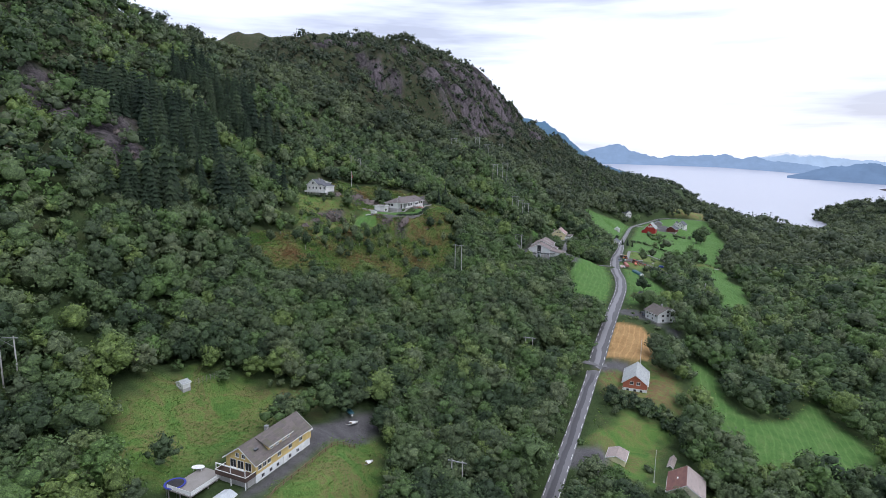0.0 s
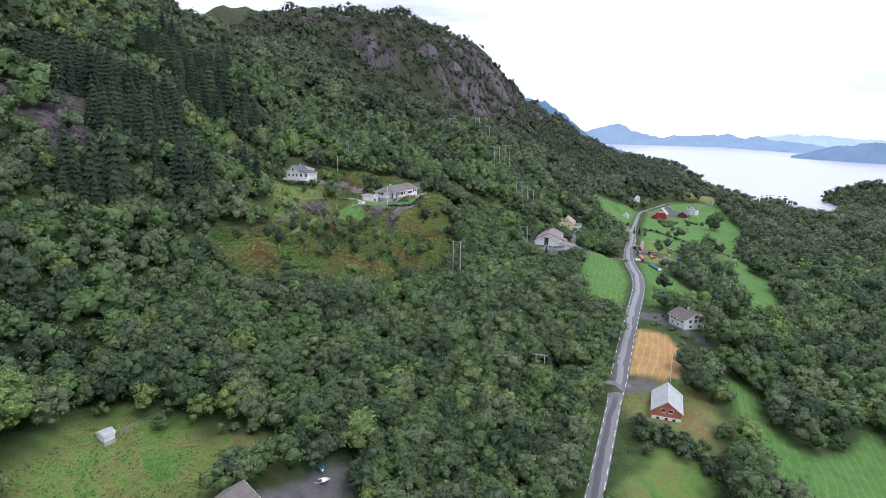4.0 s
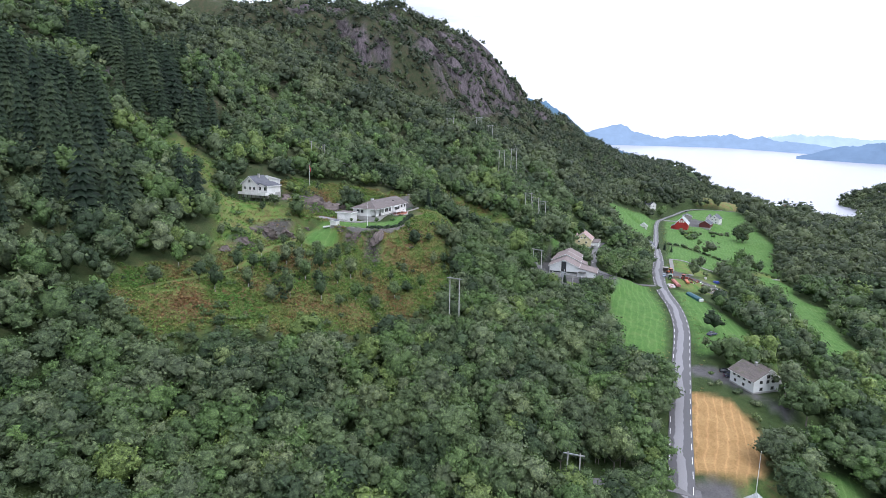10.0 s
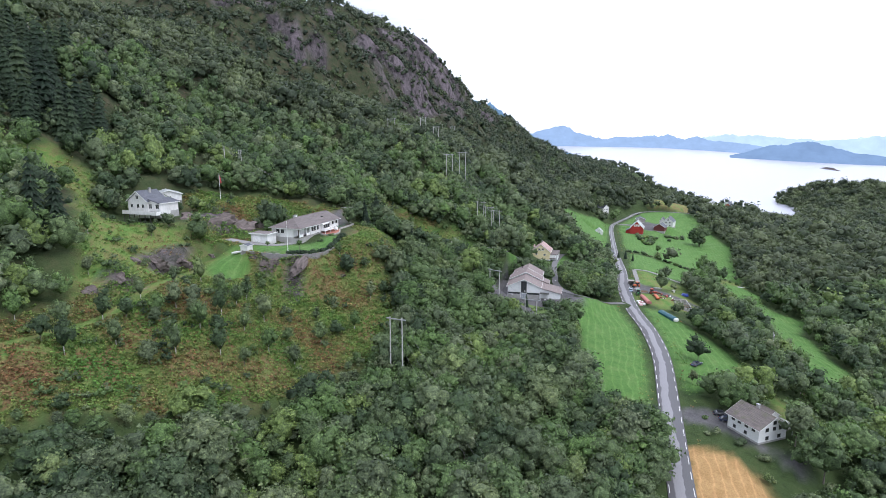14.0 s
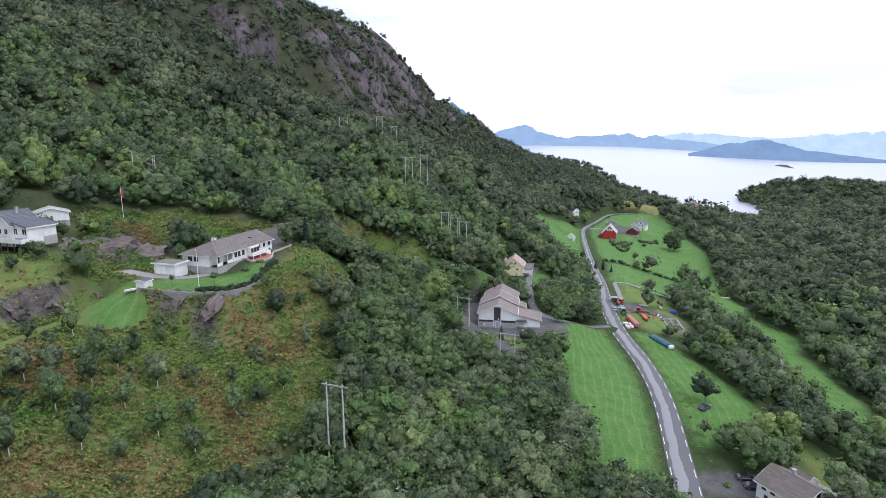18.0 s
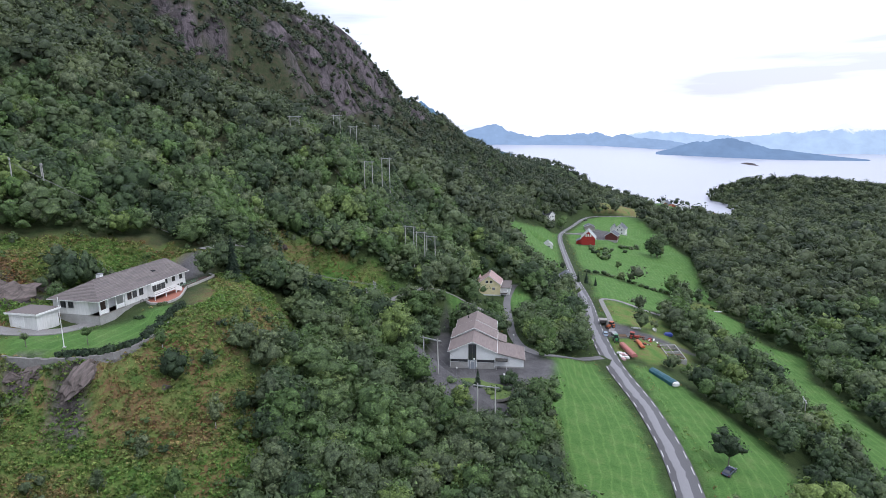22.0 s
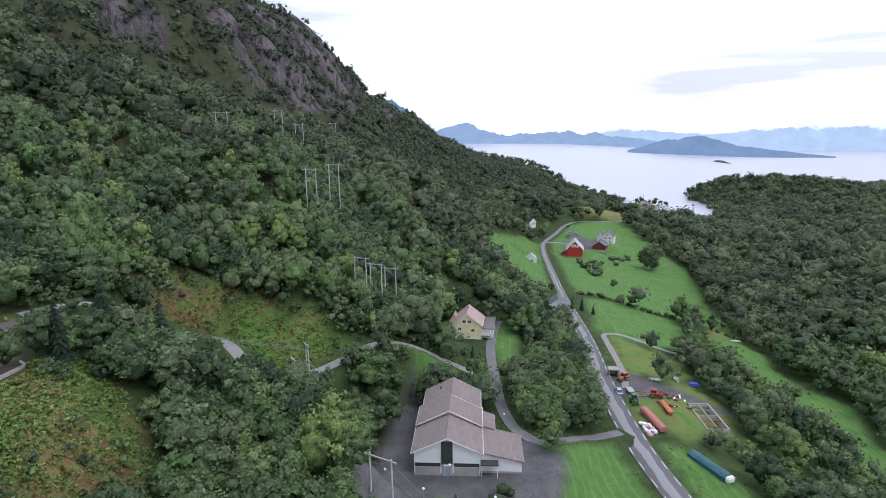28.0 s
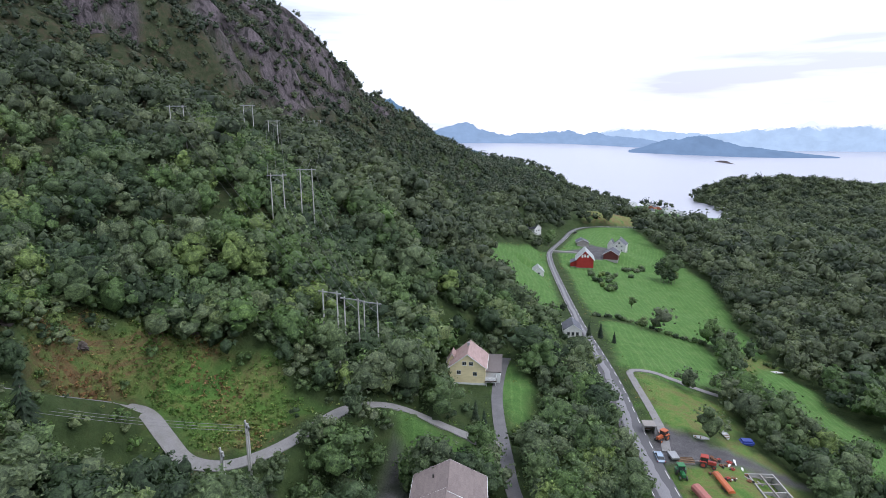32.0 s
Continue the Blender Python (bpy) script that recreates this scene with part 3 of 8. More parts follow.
def ground_material():
    m, n, l, b = nodes_of("hillside_ground")
    def attr(name):
        a = n.new("ShaderNodeAttribute")
        a.attribute_name = name
        return a.outputs["Fac"]
    big, mid, small = noise_node(n, l, 0.03, 5, 0.6), noise_node(n, l, 0.25, 5, 0.65), noise_node(n, l, 2.5, 4, 0.7)
    floor = ramp_node(n, l, mid.outputs["Fac"], [(0.3, (0.026, 0.044, 0.016)), (0.55, (0.046, 0.070, 0.024)), (0.8, (0.070, 0.080, 0.034))])
    grass = ramp_node(n, l, mid.outputs["Fac"], [(0.25, (0.064, 0.138, 0.034)), (0.5, (0.088, 0.178, 0.046)), (0.75, (0.128, 0.202, 0.066))])
    heath_s = noise_node(n, l, 0.11, 9, 0.72, distort=0.8)
    heath = ramp_node(n, l, heath_s.outputs["Fac"], [(0.34, (0.072, 0.132, 0.034)), (0.43, (0.125, 0.170, 0.050)), (0.495, (0.165, 0.172, 0.060)), (0.53, (0.180, 0.108, 0.056)), (0.555, (0.150, 0.110, 0.056)), (0.585, (0.150, 0.168, 0.056)), (0.68, (0.085, 0.155, 0.040))])
    hay = ramp_node(n, l, mid.outputs["Fac"], [(0.3, (0.30, 0.18, 0.075)), (0.7, (0.42, 0.27, 0.12))])
    stone = ramp_node(n, l, mid.outputs["Fac"], [(0.3, (0.075, 0.072, 0.075)), (0.7, (0.135, 0.130, 0.134))])
    # mowing swathes run along the road
    w = n.new("ShaderNodeMath")
    w.operation = "MULTIPLY_ADD"
    l.new(attr("swath"), w.inputs[0])
    w.inputs[1].default_value = 2.6
    wander = n.new("ShaderNodeMath")
    wander.operation = "MULTIPLY"
    l.new(big.outputs["Fac"], wander.inputs[0])
    wander.inputs[1].default_value = 22.0
    l.new(wander.outputs[0], w.inputs[2])
    comb = n.new("ShaderNodeMath")
    comb.operation = "SINE"
    l.new(w.outputs[0], comb.inputs[0])
    swathe = ramp_node(n, l, comb.outputs[0], [(0.0, (0.95, 0.95, 0.94)), (0.75, (1.0, 1.0, 1.0)), (1.0, (1.22, 1.16, 1.20))])
    grassy = mix_node(n, l, grass.outputs[0], swathe.outputs[0], 1.0, "MULTIPLY")
    moor = ramp_node(n, l, mid.outputs["Fac"], [(0.3, (0.030, 0.042, 0.020)), (0.5, (0.052, 0.062, 0.032)), (0.62, (0.074, 0.062, 0.040)), (0.8, (0.060, 0.080, 0.034))])
    pasture = ramp_node(n, l, heath_s.outputs["Fac"], [(0.32, (0.062, 0.140, 0.030)), (0.44, (0.098, 0.175, 0.040)), (0.52, (0.140, 0.180, 0.052)), (0.56, (0.155, 0.140, 0.058)), (0.60, (0.120, 0.172, 0.046)), (0.75, (0.066, 0.148, 0.032))])
    col = mix_node(n, l, floor.outputs[0], moor.outputs[0], attr("moor"))
    col = mix_node(n, l, col, heath.outputs[0], attr("heath"))
    col = mix_node(n, l, col, pasture.outputs[0], attr("pasture"))
    col = mix_node(n, l, col, grassy, attr("grass"))
    col = mix_node(n, l, col, mix_node(n, l, hay.outputs[0], swathe.outputs[0], 1.0, "MULTIPLY"), attr("stubble"))
    col = mix_node(n, l, col, stone.outputs[0], attr("gravel"))
    rock_s = noise_node(n, l, 0.11, 9, 0.74, stretch=(1.6, 1.6, 0.22), distort=0.7)
    rock = ramp_node(n, l, rock_s.outputs["Fac"], [(0.34, (0.018, 0.018, 0.020)), (0.44, (0.060, 0.052, 0.058)), (0.52, (0.160, 0.134, 0.146)), (0.57, (0.060, 0.054, 0.058)), (0.64, (0.200, 0.172, 0.182)), (0.74, (0.050, 0.060, 0.038))])
    # upright tone bands over the rock; the dark ones stand in for shadow
    shadow_band_noise = noise_node(n, l, 0.03, 6, 0.65, stretch=(1.5, 1.5, 0.3), distort=0.5)
    shadow_bands = ramp_node(n, l, shadow_band_noise.outputs["Fac"], [(0.38, (0.34, 0.33, 0.35)), (0.5, (0.9, 0.9, 0.9)), (0.62, (1.3, 1.26, 1.3))])
    col = mix_node(n, l, col, mix_node(n, l, rock.outputs[0], shadow_bands.outputs[0], 1.0, "MULTIPLY"), attr("crag"))
    tone = ramp_node(n, l, small.outputs["Fac"], [(0.3, (0.8, 0.8, 0.8)), (0.7, (1.2, 1.2, 1.2))])
    l.new(mix_node(n, l, col, tone.outputs[0], 1.0, "MULTIPLY"), b.inputs["Base Color"])
    b.inputs["Roughness"].default_value = 0.95
    b.inputs["Specular IOR Level"].default_value = 0.15
    add = n.new("ShaderNodeMath")
    add.operation = "ADD"
    l.new(small.outputs["Fac"], add.inputs[0])
    deep = n.new("ShaderNodeMath")
    deep.operation = "MULTIPLY_ADD"
    l.new(attr("crag"), deep.inputs[0])
    deep.inputs[1].default_value, deep.inputs[2].default_value = 7.0, 1.0
    relief = n.new("ShaderNodeMath")
    relief.operation = "MULTIPLY"
    l.new(rock_s.outputs["Fac"], relief.inputs[0])
    l.new(deep.outputs[0], relief.inputs[1])
    l.new(relief.outputs[0], add.inputs[1])
    bump_node(n, l, add.outputs[0], b, 0.7, 0.5)
    return m


fx, fy = gx.ravel(), gy.ravel()
road_gap = nearest(ROADLINE, fx, fy)[0]
near_box = (fx > -160) & (fx < 800) & (fy > 40) & (fy < 1200)
cov = np.zeros((5, len(fx)))
cov[:, near_box] = cover(fx[near_box], fy[near_box])
CRAGS = ((-44, 320, 7), (-52, 316, 5), (-36, 322, 5), (-29, 291, 3.5), (-20, 288, 3), (-21, 286, 2.5), (-53, 288, 4), (-58, 285, 3.5), (-132, 246, 14), (-150, 262, 12), (43, 350, 4.5), (41, 342, 4), (39, 334, 4), (-150, 440, 14), (-138, 452, 10),
         (-85, 728, 17), (-62, 738, 13), (-104, 738, 11), (-150, 745, 20), (-118, 790, 20), (-90, 822, 18), (-60, 840, 13), (-150, 258, 20), (-172, 258, 18), (-112, 409, 10), (-150, 475, 12))
ROCKY = ((-47, 319, 10), (-54, 313, 6), (-54, 289, 6), (-59, 268, 5), (-20, 289, 4))
crag = np.zeros(len(fx))
for cx, cy, cr in CRAGS + ROCKY:
    crag = np.maximum(crag, 1 - smoothstep(cr * 0.5, cr * 1.0, np.hypot(fx - cx, fy - cy) + 1.8 * wave(fx, fy, 9, 31) + 1.2 * wave(fx, fy, 5, 32)))
sy_, sx_ = np.gradient(gz, GY, GX)
steep = np.hypot(sx_, sy_).ravel() + 0.22 * wave(fx, fy, 40, 33) + 0.15 * wave(fx, fy, 15, 34)
face = np.interp(fy, FOOT_Y, FOOT_X) - fx
bare = smoothstep(755, 800, fy) * (1 - smoothstep(1040, 1120, fy)) * smoothstep(176, 206, face + 14 * wave(fx, fy, 60, 37)) * (1 - smoothstep(285, 325, face + 14 * wave(fx, fy, 50, 38)))
bare = bare * smoothstep(-0.55, -0.1, cliff_ribs(fx, fy) + 0.25 * wave(fx, fy, 18, 39))
crag = np.maximum(crag, 0.95 * bare)
crag = np.maximum(crag, 0.9 * smoothstep(1.15, 1.4, steep) * ((fx < -125) & (fy < 540)))
crag = np.maximum(crag, 0.8 * smoothstep(1.0, 1.3, steep) * (np.hypot(fx - 42, fy - 346) < 14))
moor = smoothstep(75, 130, gz.ravel() + 14 * wave(fx, fy, 70, 36))
ny, nx = gx.shape
ids = np.arange(nx * ny).reshape(ny, nx)
quads = np.stack([ids[:-1, :-1], ids[:-1, 1:], ids[1:, 1:], ids[1:, :-1]], -1).reshape(-1, 4)
ground = new("ground", mesh_from("ground", np.stack([fx, fy, gz.ravel()], 1), quads, ground_material(), True,
                                 {"grass": cov[0], "heath": cov[1], "stubble": cov[2], "gravel": cov[3], "crag": np.clip(crag, 0, 0.9), "pasture": cov[4], "moor": moor, "swath": np.abs(road_gap)}))
tagged(ground, "green valley ground with mown fields, bracken and bare rock", "ground", kind="structure")


# ---- lake and the far shore ----
def lake_material():
    m, n, l, b = nodes_of("lake_water")
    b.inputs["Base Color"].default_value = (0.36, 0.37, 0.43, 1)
    b.inputs["Roughness"].default_value = 0.30
    b.inputs["IOR"].default_value = 1.33
    b.inputs["Specular IOR Level"].default_value = 0.6
    s = noise_node(n, l, 0.05, 5, 0.6, stretch=(1, 2.2, 1))
    bump_node(n, l, s.outputs["Fac"], b, 0.35, 1.5)
    return m


def water_level(x, y):
    """The long northern reach of the fjord is drawn in to a third of its length, so its surface climbs a little there; the eastern reach lies level."""
    climb = np.interp(np.degrees(np.arctan2(x, y)), (17, 23, 25.5, 31.5, 37, 40.5), (0.027, 0.025, 0.0235, 0.0125, 0.004, 0.0))
    return LAKE + np.clip(np.hypot(x, y) - 1800, 0, None) * climb


lx, ly = np.meshgrid(np.linspace(-300, 4300, 48), np.concatenate([[700, 1050], np.linspace(1200, 4850, 48)]))
li = np.arange(lx.size).reshape(lx.shape)
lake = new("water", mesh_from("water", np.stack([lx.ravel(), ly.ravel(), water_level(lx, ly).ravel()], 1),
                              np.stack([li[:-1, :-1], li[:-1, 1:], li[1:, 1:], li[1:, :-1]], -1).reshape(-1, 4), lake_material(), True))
tagged(lake, "pale calm fjord water under a white sky", "lake", kind="structure")


def far_range(name, label, profile, distance, depth, colour, snow=None, seed=1):
    """A distant ridge: heights (metres) over bearing (degrees right of straight ahead), as a solid belt of slopes."""
    rng = np.random.RandomState(seed)
    bearing = np.radians(np.arange(profile[0][0], profile[-1][0], 0.12))
    crest = np.interp(np.degrees(bearing), [p[0] for p in profile], [p[1] for p in profile])
    jag = np.cumsum(rng.normal(0, 1, len(bearing)))
    jag = (jag - np.convolve(jag, np.ones(25) / 25, "same")) * 3.0
    base = water_level(distance * np.sin(bearing), distance * np.cos(bearing)) - 2
    crest = np.maximum(crest + jag * np.clip(crest / 120, 0, 1.2), base - 1)
    verts, faces, steps = [], [], 9
    for k in range(steps):
        u = k / (steps - 1)
        r = distance + depth * u + 14 * np.sin(bearing * 90 + k * 1.7)
        h = base + (crest - base) * u ** 0.8
        h = h + (crest - base) * 0.05 * np.sin(bearing * 140 + k * 2.1) * np.sin(np.pi * u)
        verts.append(np.stack([r * np.sin(bearing), r * np.cos(bearing), h], 1))
    verts.append(np.stack([(distance + depth * 1.6) * np.sin(bearing), (distance + depth * 1.6) * np.cos(bearing), np.full(len(bearing), LAKE - 40)], 1))
    nb = len(bearing)
    idx = np.arange(nb * (steps + 1)).reshape(steps + 1, nb)
    faces = np.stack([idx[:-1, :-1], idx[:-1, 1:], idx[1:, 1:], idx[1:, :-1]], -1).reshape(-1, 4)
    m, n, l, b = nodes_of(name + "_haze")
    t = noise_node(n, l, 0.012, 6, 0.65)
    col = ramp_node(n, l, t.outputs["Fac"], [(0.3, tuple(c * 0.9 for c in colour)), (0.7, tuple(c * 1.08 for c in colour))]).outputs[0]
    if snow:
        c = n.new("ShaderNodeTexCoord")
        sp = n.new("ShaderNodeSeparateXYZ")
        l.new(c.outputs["Object"], sp.inputs[0])
        ma = n.new("ShaderNodeMath")
        ma.operation = "MULTIPLY_ADD"
        l.new(t.outputs["Fac"], ma.inputs[0])
        ma.inputs[1].default_value = 110
        l.new(sp.outputs["Z"], ma.inputs[2])
        k = n.new("ShaderNodeMapRange")
        k.inputs[1].default_value, k.inputs[2].default_value = snow, snow + 14
        l.new(ma.outputs[0], k.inputs[0])
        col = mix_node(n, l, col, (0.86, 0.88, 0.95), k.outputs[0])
    # glows by itself, with the distance haze already mixed into its blue
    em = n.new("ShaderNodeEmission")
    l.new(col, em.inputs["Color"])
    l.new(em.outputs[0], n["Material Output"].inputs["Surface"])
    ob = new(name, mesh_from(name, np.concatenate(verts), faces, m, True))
    return tagged(ob, label, "mountains", kind="structure")


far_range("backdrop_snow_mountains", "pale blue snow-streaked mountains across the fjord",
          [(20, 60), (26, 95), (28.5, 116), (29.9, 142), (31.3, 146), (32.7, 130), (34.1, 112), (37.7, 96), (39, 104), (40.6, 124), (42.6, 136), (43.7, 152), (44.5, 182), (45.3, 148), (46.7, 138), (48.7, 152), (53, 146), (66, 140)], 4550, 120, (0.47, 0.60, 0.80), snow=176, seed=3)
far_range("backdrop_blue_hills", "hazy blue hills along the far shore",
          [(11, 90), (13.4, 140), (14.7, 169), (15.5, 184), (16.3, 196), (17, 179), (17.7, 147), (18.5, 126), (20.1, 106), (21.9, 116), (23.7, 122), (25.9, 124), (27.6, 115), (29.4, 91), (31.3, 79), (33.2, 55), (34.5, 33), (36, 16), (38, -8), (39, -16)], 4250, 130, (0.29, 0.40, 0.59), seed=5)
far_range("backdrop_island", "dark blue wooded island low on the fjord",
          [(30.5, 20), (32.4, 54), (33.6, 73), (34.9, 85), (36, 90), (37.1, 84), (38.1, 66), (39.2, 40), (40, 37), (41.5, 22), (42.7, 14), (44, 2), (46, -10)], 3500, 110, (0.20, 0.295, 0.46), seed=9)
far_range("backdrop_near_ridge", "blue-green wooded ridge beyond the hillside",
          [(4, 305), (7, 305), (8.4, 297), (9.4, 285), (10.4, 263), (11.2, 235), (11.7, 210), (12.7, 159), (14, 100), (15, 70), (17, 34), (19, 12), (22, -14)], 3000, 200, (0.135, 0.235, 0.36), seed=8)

# ---- road and lanes ----
def strip(line, half, lift, skirt=0.35, closed_ends=True):
    """A raised band along a line, with its own thickness: top edge to edge, sides going into the ground."""
    t = np.gradient(line[:, :2], axis=0)
    t /= np.linalg.norm(t, axis=1)[:, None]
    nrm = np.stack([t[:, 1], -t[:, 0]], 1)
    half = np.broadcast_to(half, len(line))[:, None]
    cols = []
    for off, dz in ((-1, -skirt), (-1, 0), (0, 0.04), (1, 0), (1, -skirt)):
        xy = line[:, :2] + nrm * half * off
        cols.append(np.concatenate([xy, (line[:, 2] + lift + dz)[:, None]], 1))
    v = np.stack(cols, 1).reshape(-1, 3)
    idx = np.arange(len(v)).reshape(-1, 5)
    return v, np.stack([idx[:-1, :-1], idx[:-1, 1:], idx[1:, 1:], idx[1:, :-1]], -1).reshape(-1, 4)


def asphalt_material():
    """Old grey asphalt with a paler worn patch of newer seal along it, cracks and damp streaks."""
    m, n, l, b = nodes_of("asphalt")
    big, small = noise_node(n, l, 0.06, 5, 0.6, distort=0.5), noise_node(n, l, 6.0, 4, 0.7)
    at = n.new("ShaderNodeAttribute")
    at.attribute_name = "across"
    edge = n.new("ShaderNodeMath")
    edge.operation = "MULTIPLY_ADD"
    l.new(big.outputs["Fac"], edge.inputs[0])
    edge.inputs[1].default_value = 0.75
    l.new(at.outputs["Fac"], edge.inputs[2])
    patch = ramp_node(n, l, edge.outputs[0], [(0.62, (0.080, 0.077, 0.082)), (0.66, (0.205, 0.20, 0.21)), (1.02, (0.225, 0.22, 0.23)), (1.06, (0.10, 0.098, 0.104))])
    tone = ramp_node(n, l, small.outputs["Fac"], [(0.3, (0.85, 0.85, 0.85)), (0.7, (1.12, 1.12, 1.12))])
    old = n.new("ShaderNodeAttribute")
    old.attribute_name = "old"
    worn_seal = ramp_node(n, l, edge.outputs[0], [(0.60, (0.150, 0.145, 0.155)), (0.68, (0.070, 0.067, 0.075)), (1.0, (0.085, 0.082, 0.090)), (1.08, (0.165, 0.160, 0.170))])
    l.new(mix_node(n, l, mix_node(n, l, patch.outputs[0], worn_seal.outputs[0], old.outputs["Fac"]), tone.outputs[0], 1.0, "MULTIPLY"), b.inputs["Base Color"])
    b.inputs["Roughness"].default_value = 0.75
    bump_node(n, l, small.outputs["Fac"], b, 0.3, 0.02)
    return m


main = ROADLINE[(ROADLINE[:, 1] > 30)]
road_half = np.interp(main[:, 1], (196, 210, 410, 470), (2.15, 3.0, 2.9, 1.75))
v, f = strip(main, road_half, 0.05)
across = np.tile([0, 0, 0.5, 1, 1], len(main))
ASPHALT = asphalt_material()
road = tagged(new("road", mesh_from("road", v, f, ASPHALT, False, {"across": across, "old": np.repeat(1 - smoothstep(196, 208, main[:, 1]), 5)})), "narrow grey asphalt road with patched seal and dashed edges", "road", kind="structure")
LINE_PAINT = worn("road_paint", (0.72, 0.72, 0.70), 0.6, amount=0.35, scale=3)
step = np.concatenate([[0], np.cumsum(np.linalg.norm(np.diff(main[:, :2], axis=0), axis=1))])
for side in (-1, 1):
    verts, faces, s = [], [], 2.0
    while s < step[-1] - 4:
        seg = []
        for q in (s, s + 1.5, s + 3.0):
            p = np.array([np.interp(q, step, main[:, k]) for k in range(3)])
            p2 = np.array([np.interp(q + 0.5, step, main[:, k]) for k in range(3)])
            tx, ty = (p2 - p)[:2] / np.linalg.norm((p2 - p)[:2])
            half = np.interp(p[1], (196, 210, 410, 470), (1.85, 2.6, 2.5, 1.5))
            for w in (-0.08, 0.08):
                seg.append((p[0] + ty * (half * side + w), p[1] - tx * (half * side + w), p[2] + 0.074))
        k = len(verts)
        verts += seg
        faces += [(k, k + 1, k + 3, k + 2), (k + 2, k + 3, k + 5, k + 4)]
        s += 6.0
    tagged(new("edge_line", mesh_from("edge_line", verts, faces, LINE_PAINT)), "dashed white line along the edge of the road", "road marking", kind="structure")

GRAVEL_MAT = worn("gravel_lane", (0.25, 0.24, 0.24), 0.95, amount=0.45, scale=0.5, fine=6, bump=0.5, dirt=(0.13, 0.13, 0.10))
DARK_LANE = worn("damp_asphalt_lane", (0.13, 0.125, 0.13), 0.8, amount=0.4, scale=0.3, fine=5, bump=0.3, dirt=(0.26, 0.26, 0.26))
for name, (line, half) in TRACK_LINES.items():
    v, f = strip(line, half, 0.06, 0.6)
    mat = DARK_LANE if name in ("lane_to_hall", "side_road") else GRAVEL_MAT
    if name in ("knoll_path",):
        continue
    tagged(new(name, mesh_from(name, v, f, mat)), "narrow grey gravel lane with a worn surface" if mat is GRAVEL_MAT else "narrow damp asphalt lane with pale patches", "lane", kind="structure")

# ---- trees ----
rng = np.random.RandomState(11)
ICO_V, ICO_F = None, None
_bm = bmesh.new()
bmesh.ops.create_icosphere(_bm, subdivisions=1, radius=1.0)
ICO_V = np.array([v.co[:] for v in _bm.verts])
ICO_F = np.array([[v.index for v in f.verts] for f in _bm.faces])
_bm.free()


def unit(v):
    return v / (np.linalg.norm(v, axis=1)[:, None] + 1e-9)


def sprays(rng, centres, radii, count, size, heart=None):
    """Leaf sprays: small pointed blades over the upper and outer sides of the boughs. They are shaded with the round of their bough."""
    k = rng.choice(len(centres), count, p=radii[:, 0] ** 2 / np.sum(radii[:, 0] ** 2))
    d = rng.normal(size=(count, 3))
    d[:, 2] = np.where(d[:, 2] < -0.3, -d[:, 2], d[:, 2])
    d = unit(d)
    p = centres[k] + d * radii[k] * (0.62 + 0.72 * rng.uniform(0, 1, (count, 1)) ** 0.8)
    nrm = unit(0.8 * d + (0, 0, 0.25) + rng.normal(0, 0.5, (count, 3)))
    a = unit(np.cross(nrm, rng.normal(size=(count, 3))))
    b = np.cross(nrm, a)
    s = size * rng.uniform(0.6, 1.4, (count, 1))
    w = s * rng.uniform(0.5, 0.8, (count, 1))
    v = np.stack([p - a * s - b * w, p + a * s * 0.8 - b * w, p + b * w * 1.2 - a * s * 0.1], 1).reshape(-1, 3)
    whole = d if heart is None else unit(p - heart)
    soft = unit(0.42 * d + 0.34 * whole + (0, 0, 0.12) + 0.62 * nrm)
    turn = np.sum(soft * nrm, 1) < 0.05
    f = np.arange(count * 3).reshape(-1, 3)
    f[turn] = f[turn][:, ::-1]
    return v, f, np.repeat(soft, 3, 0)


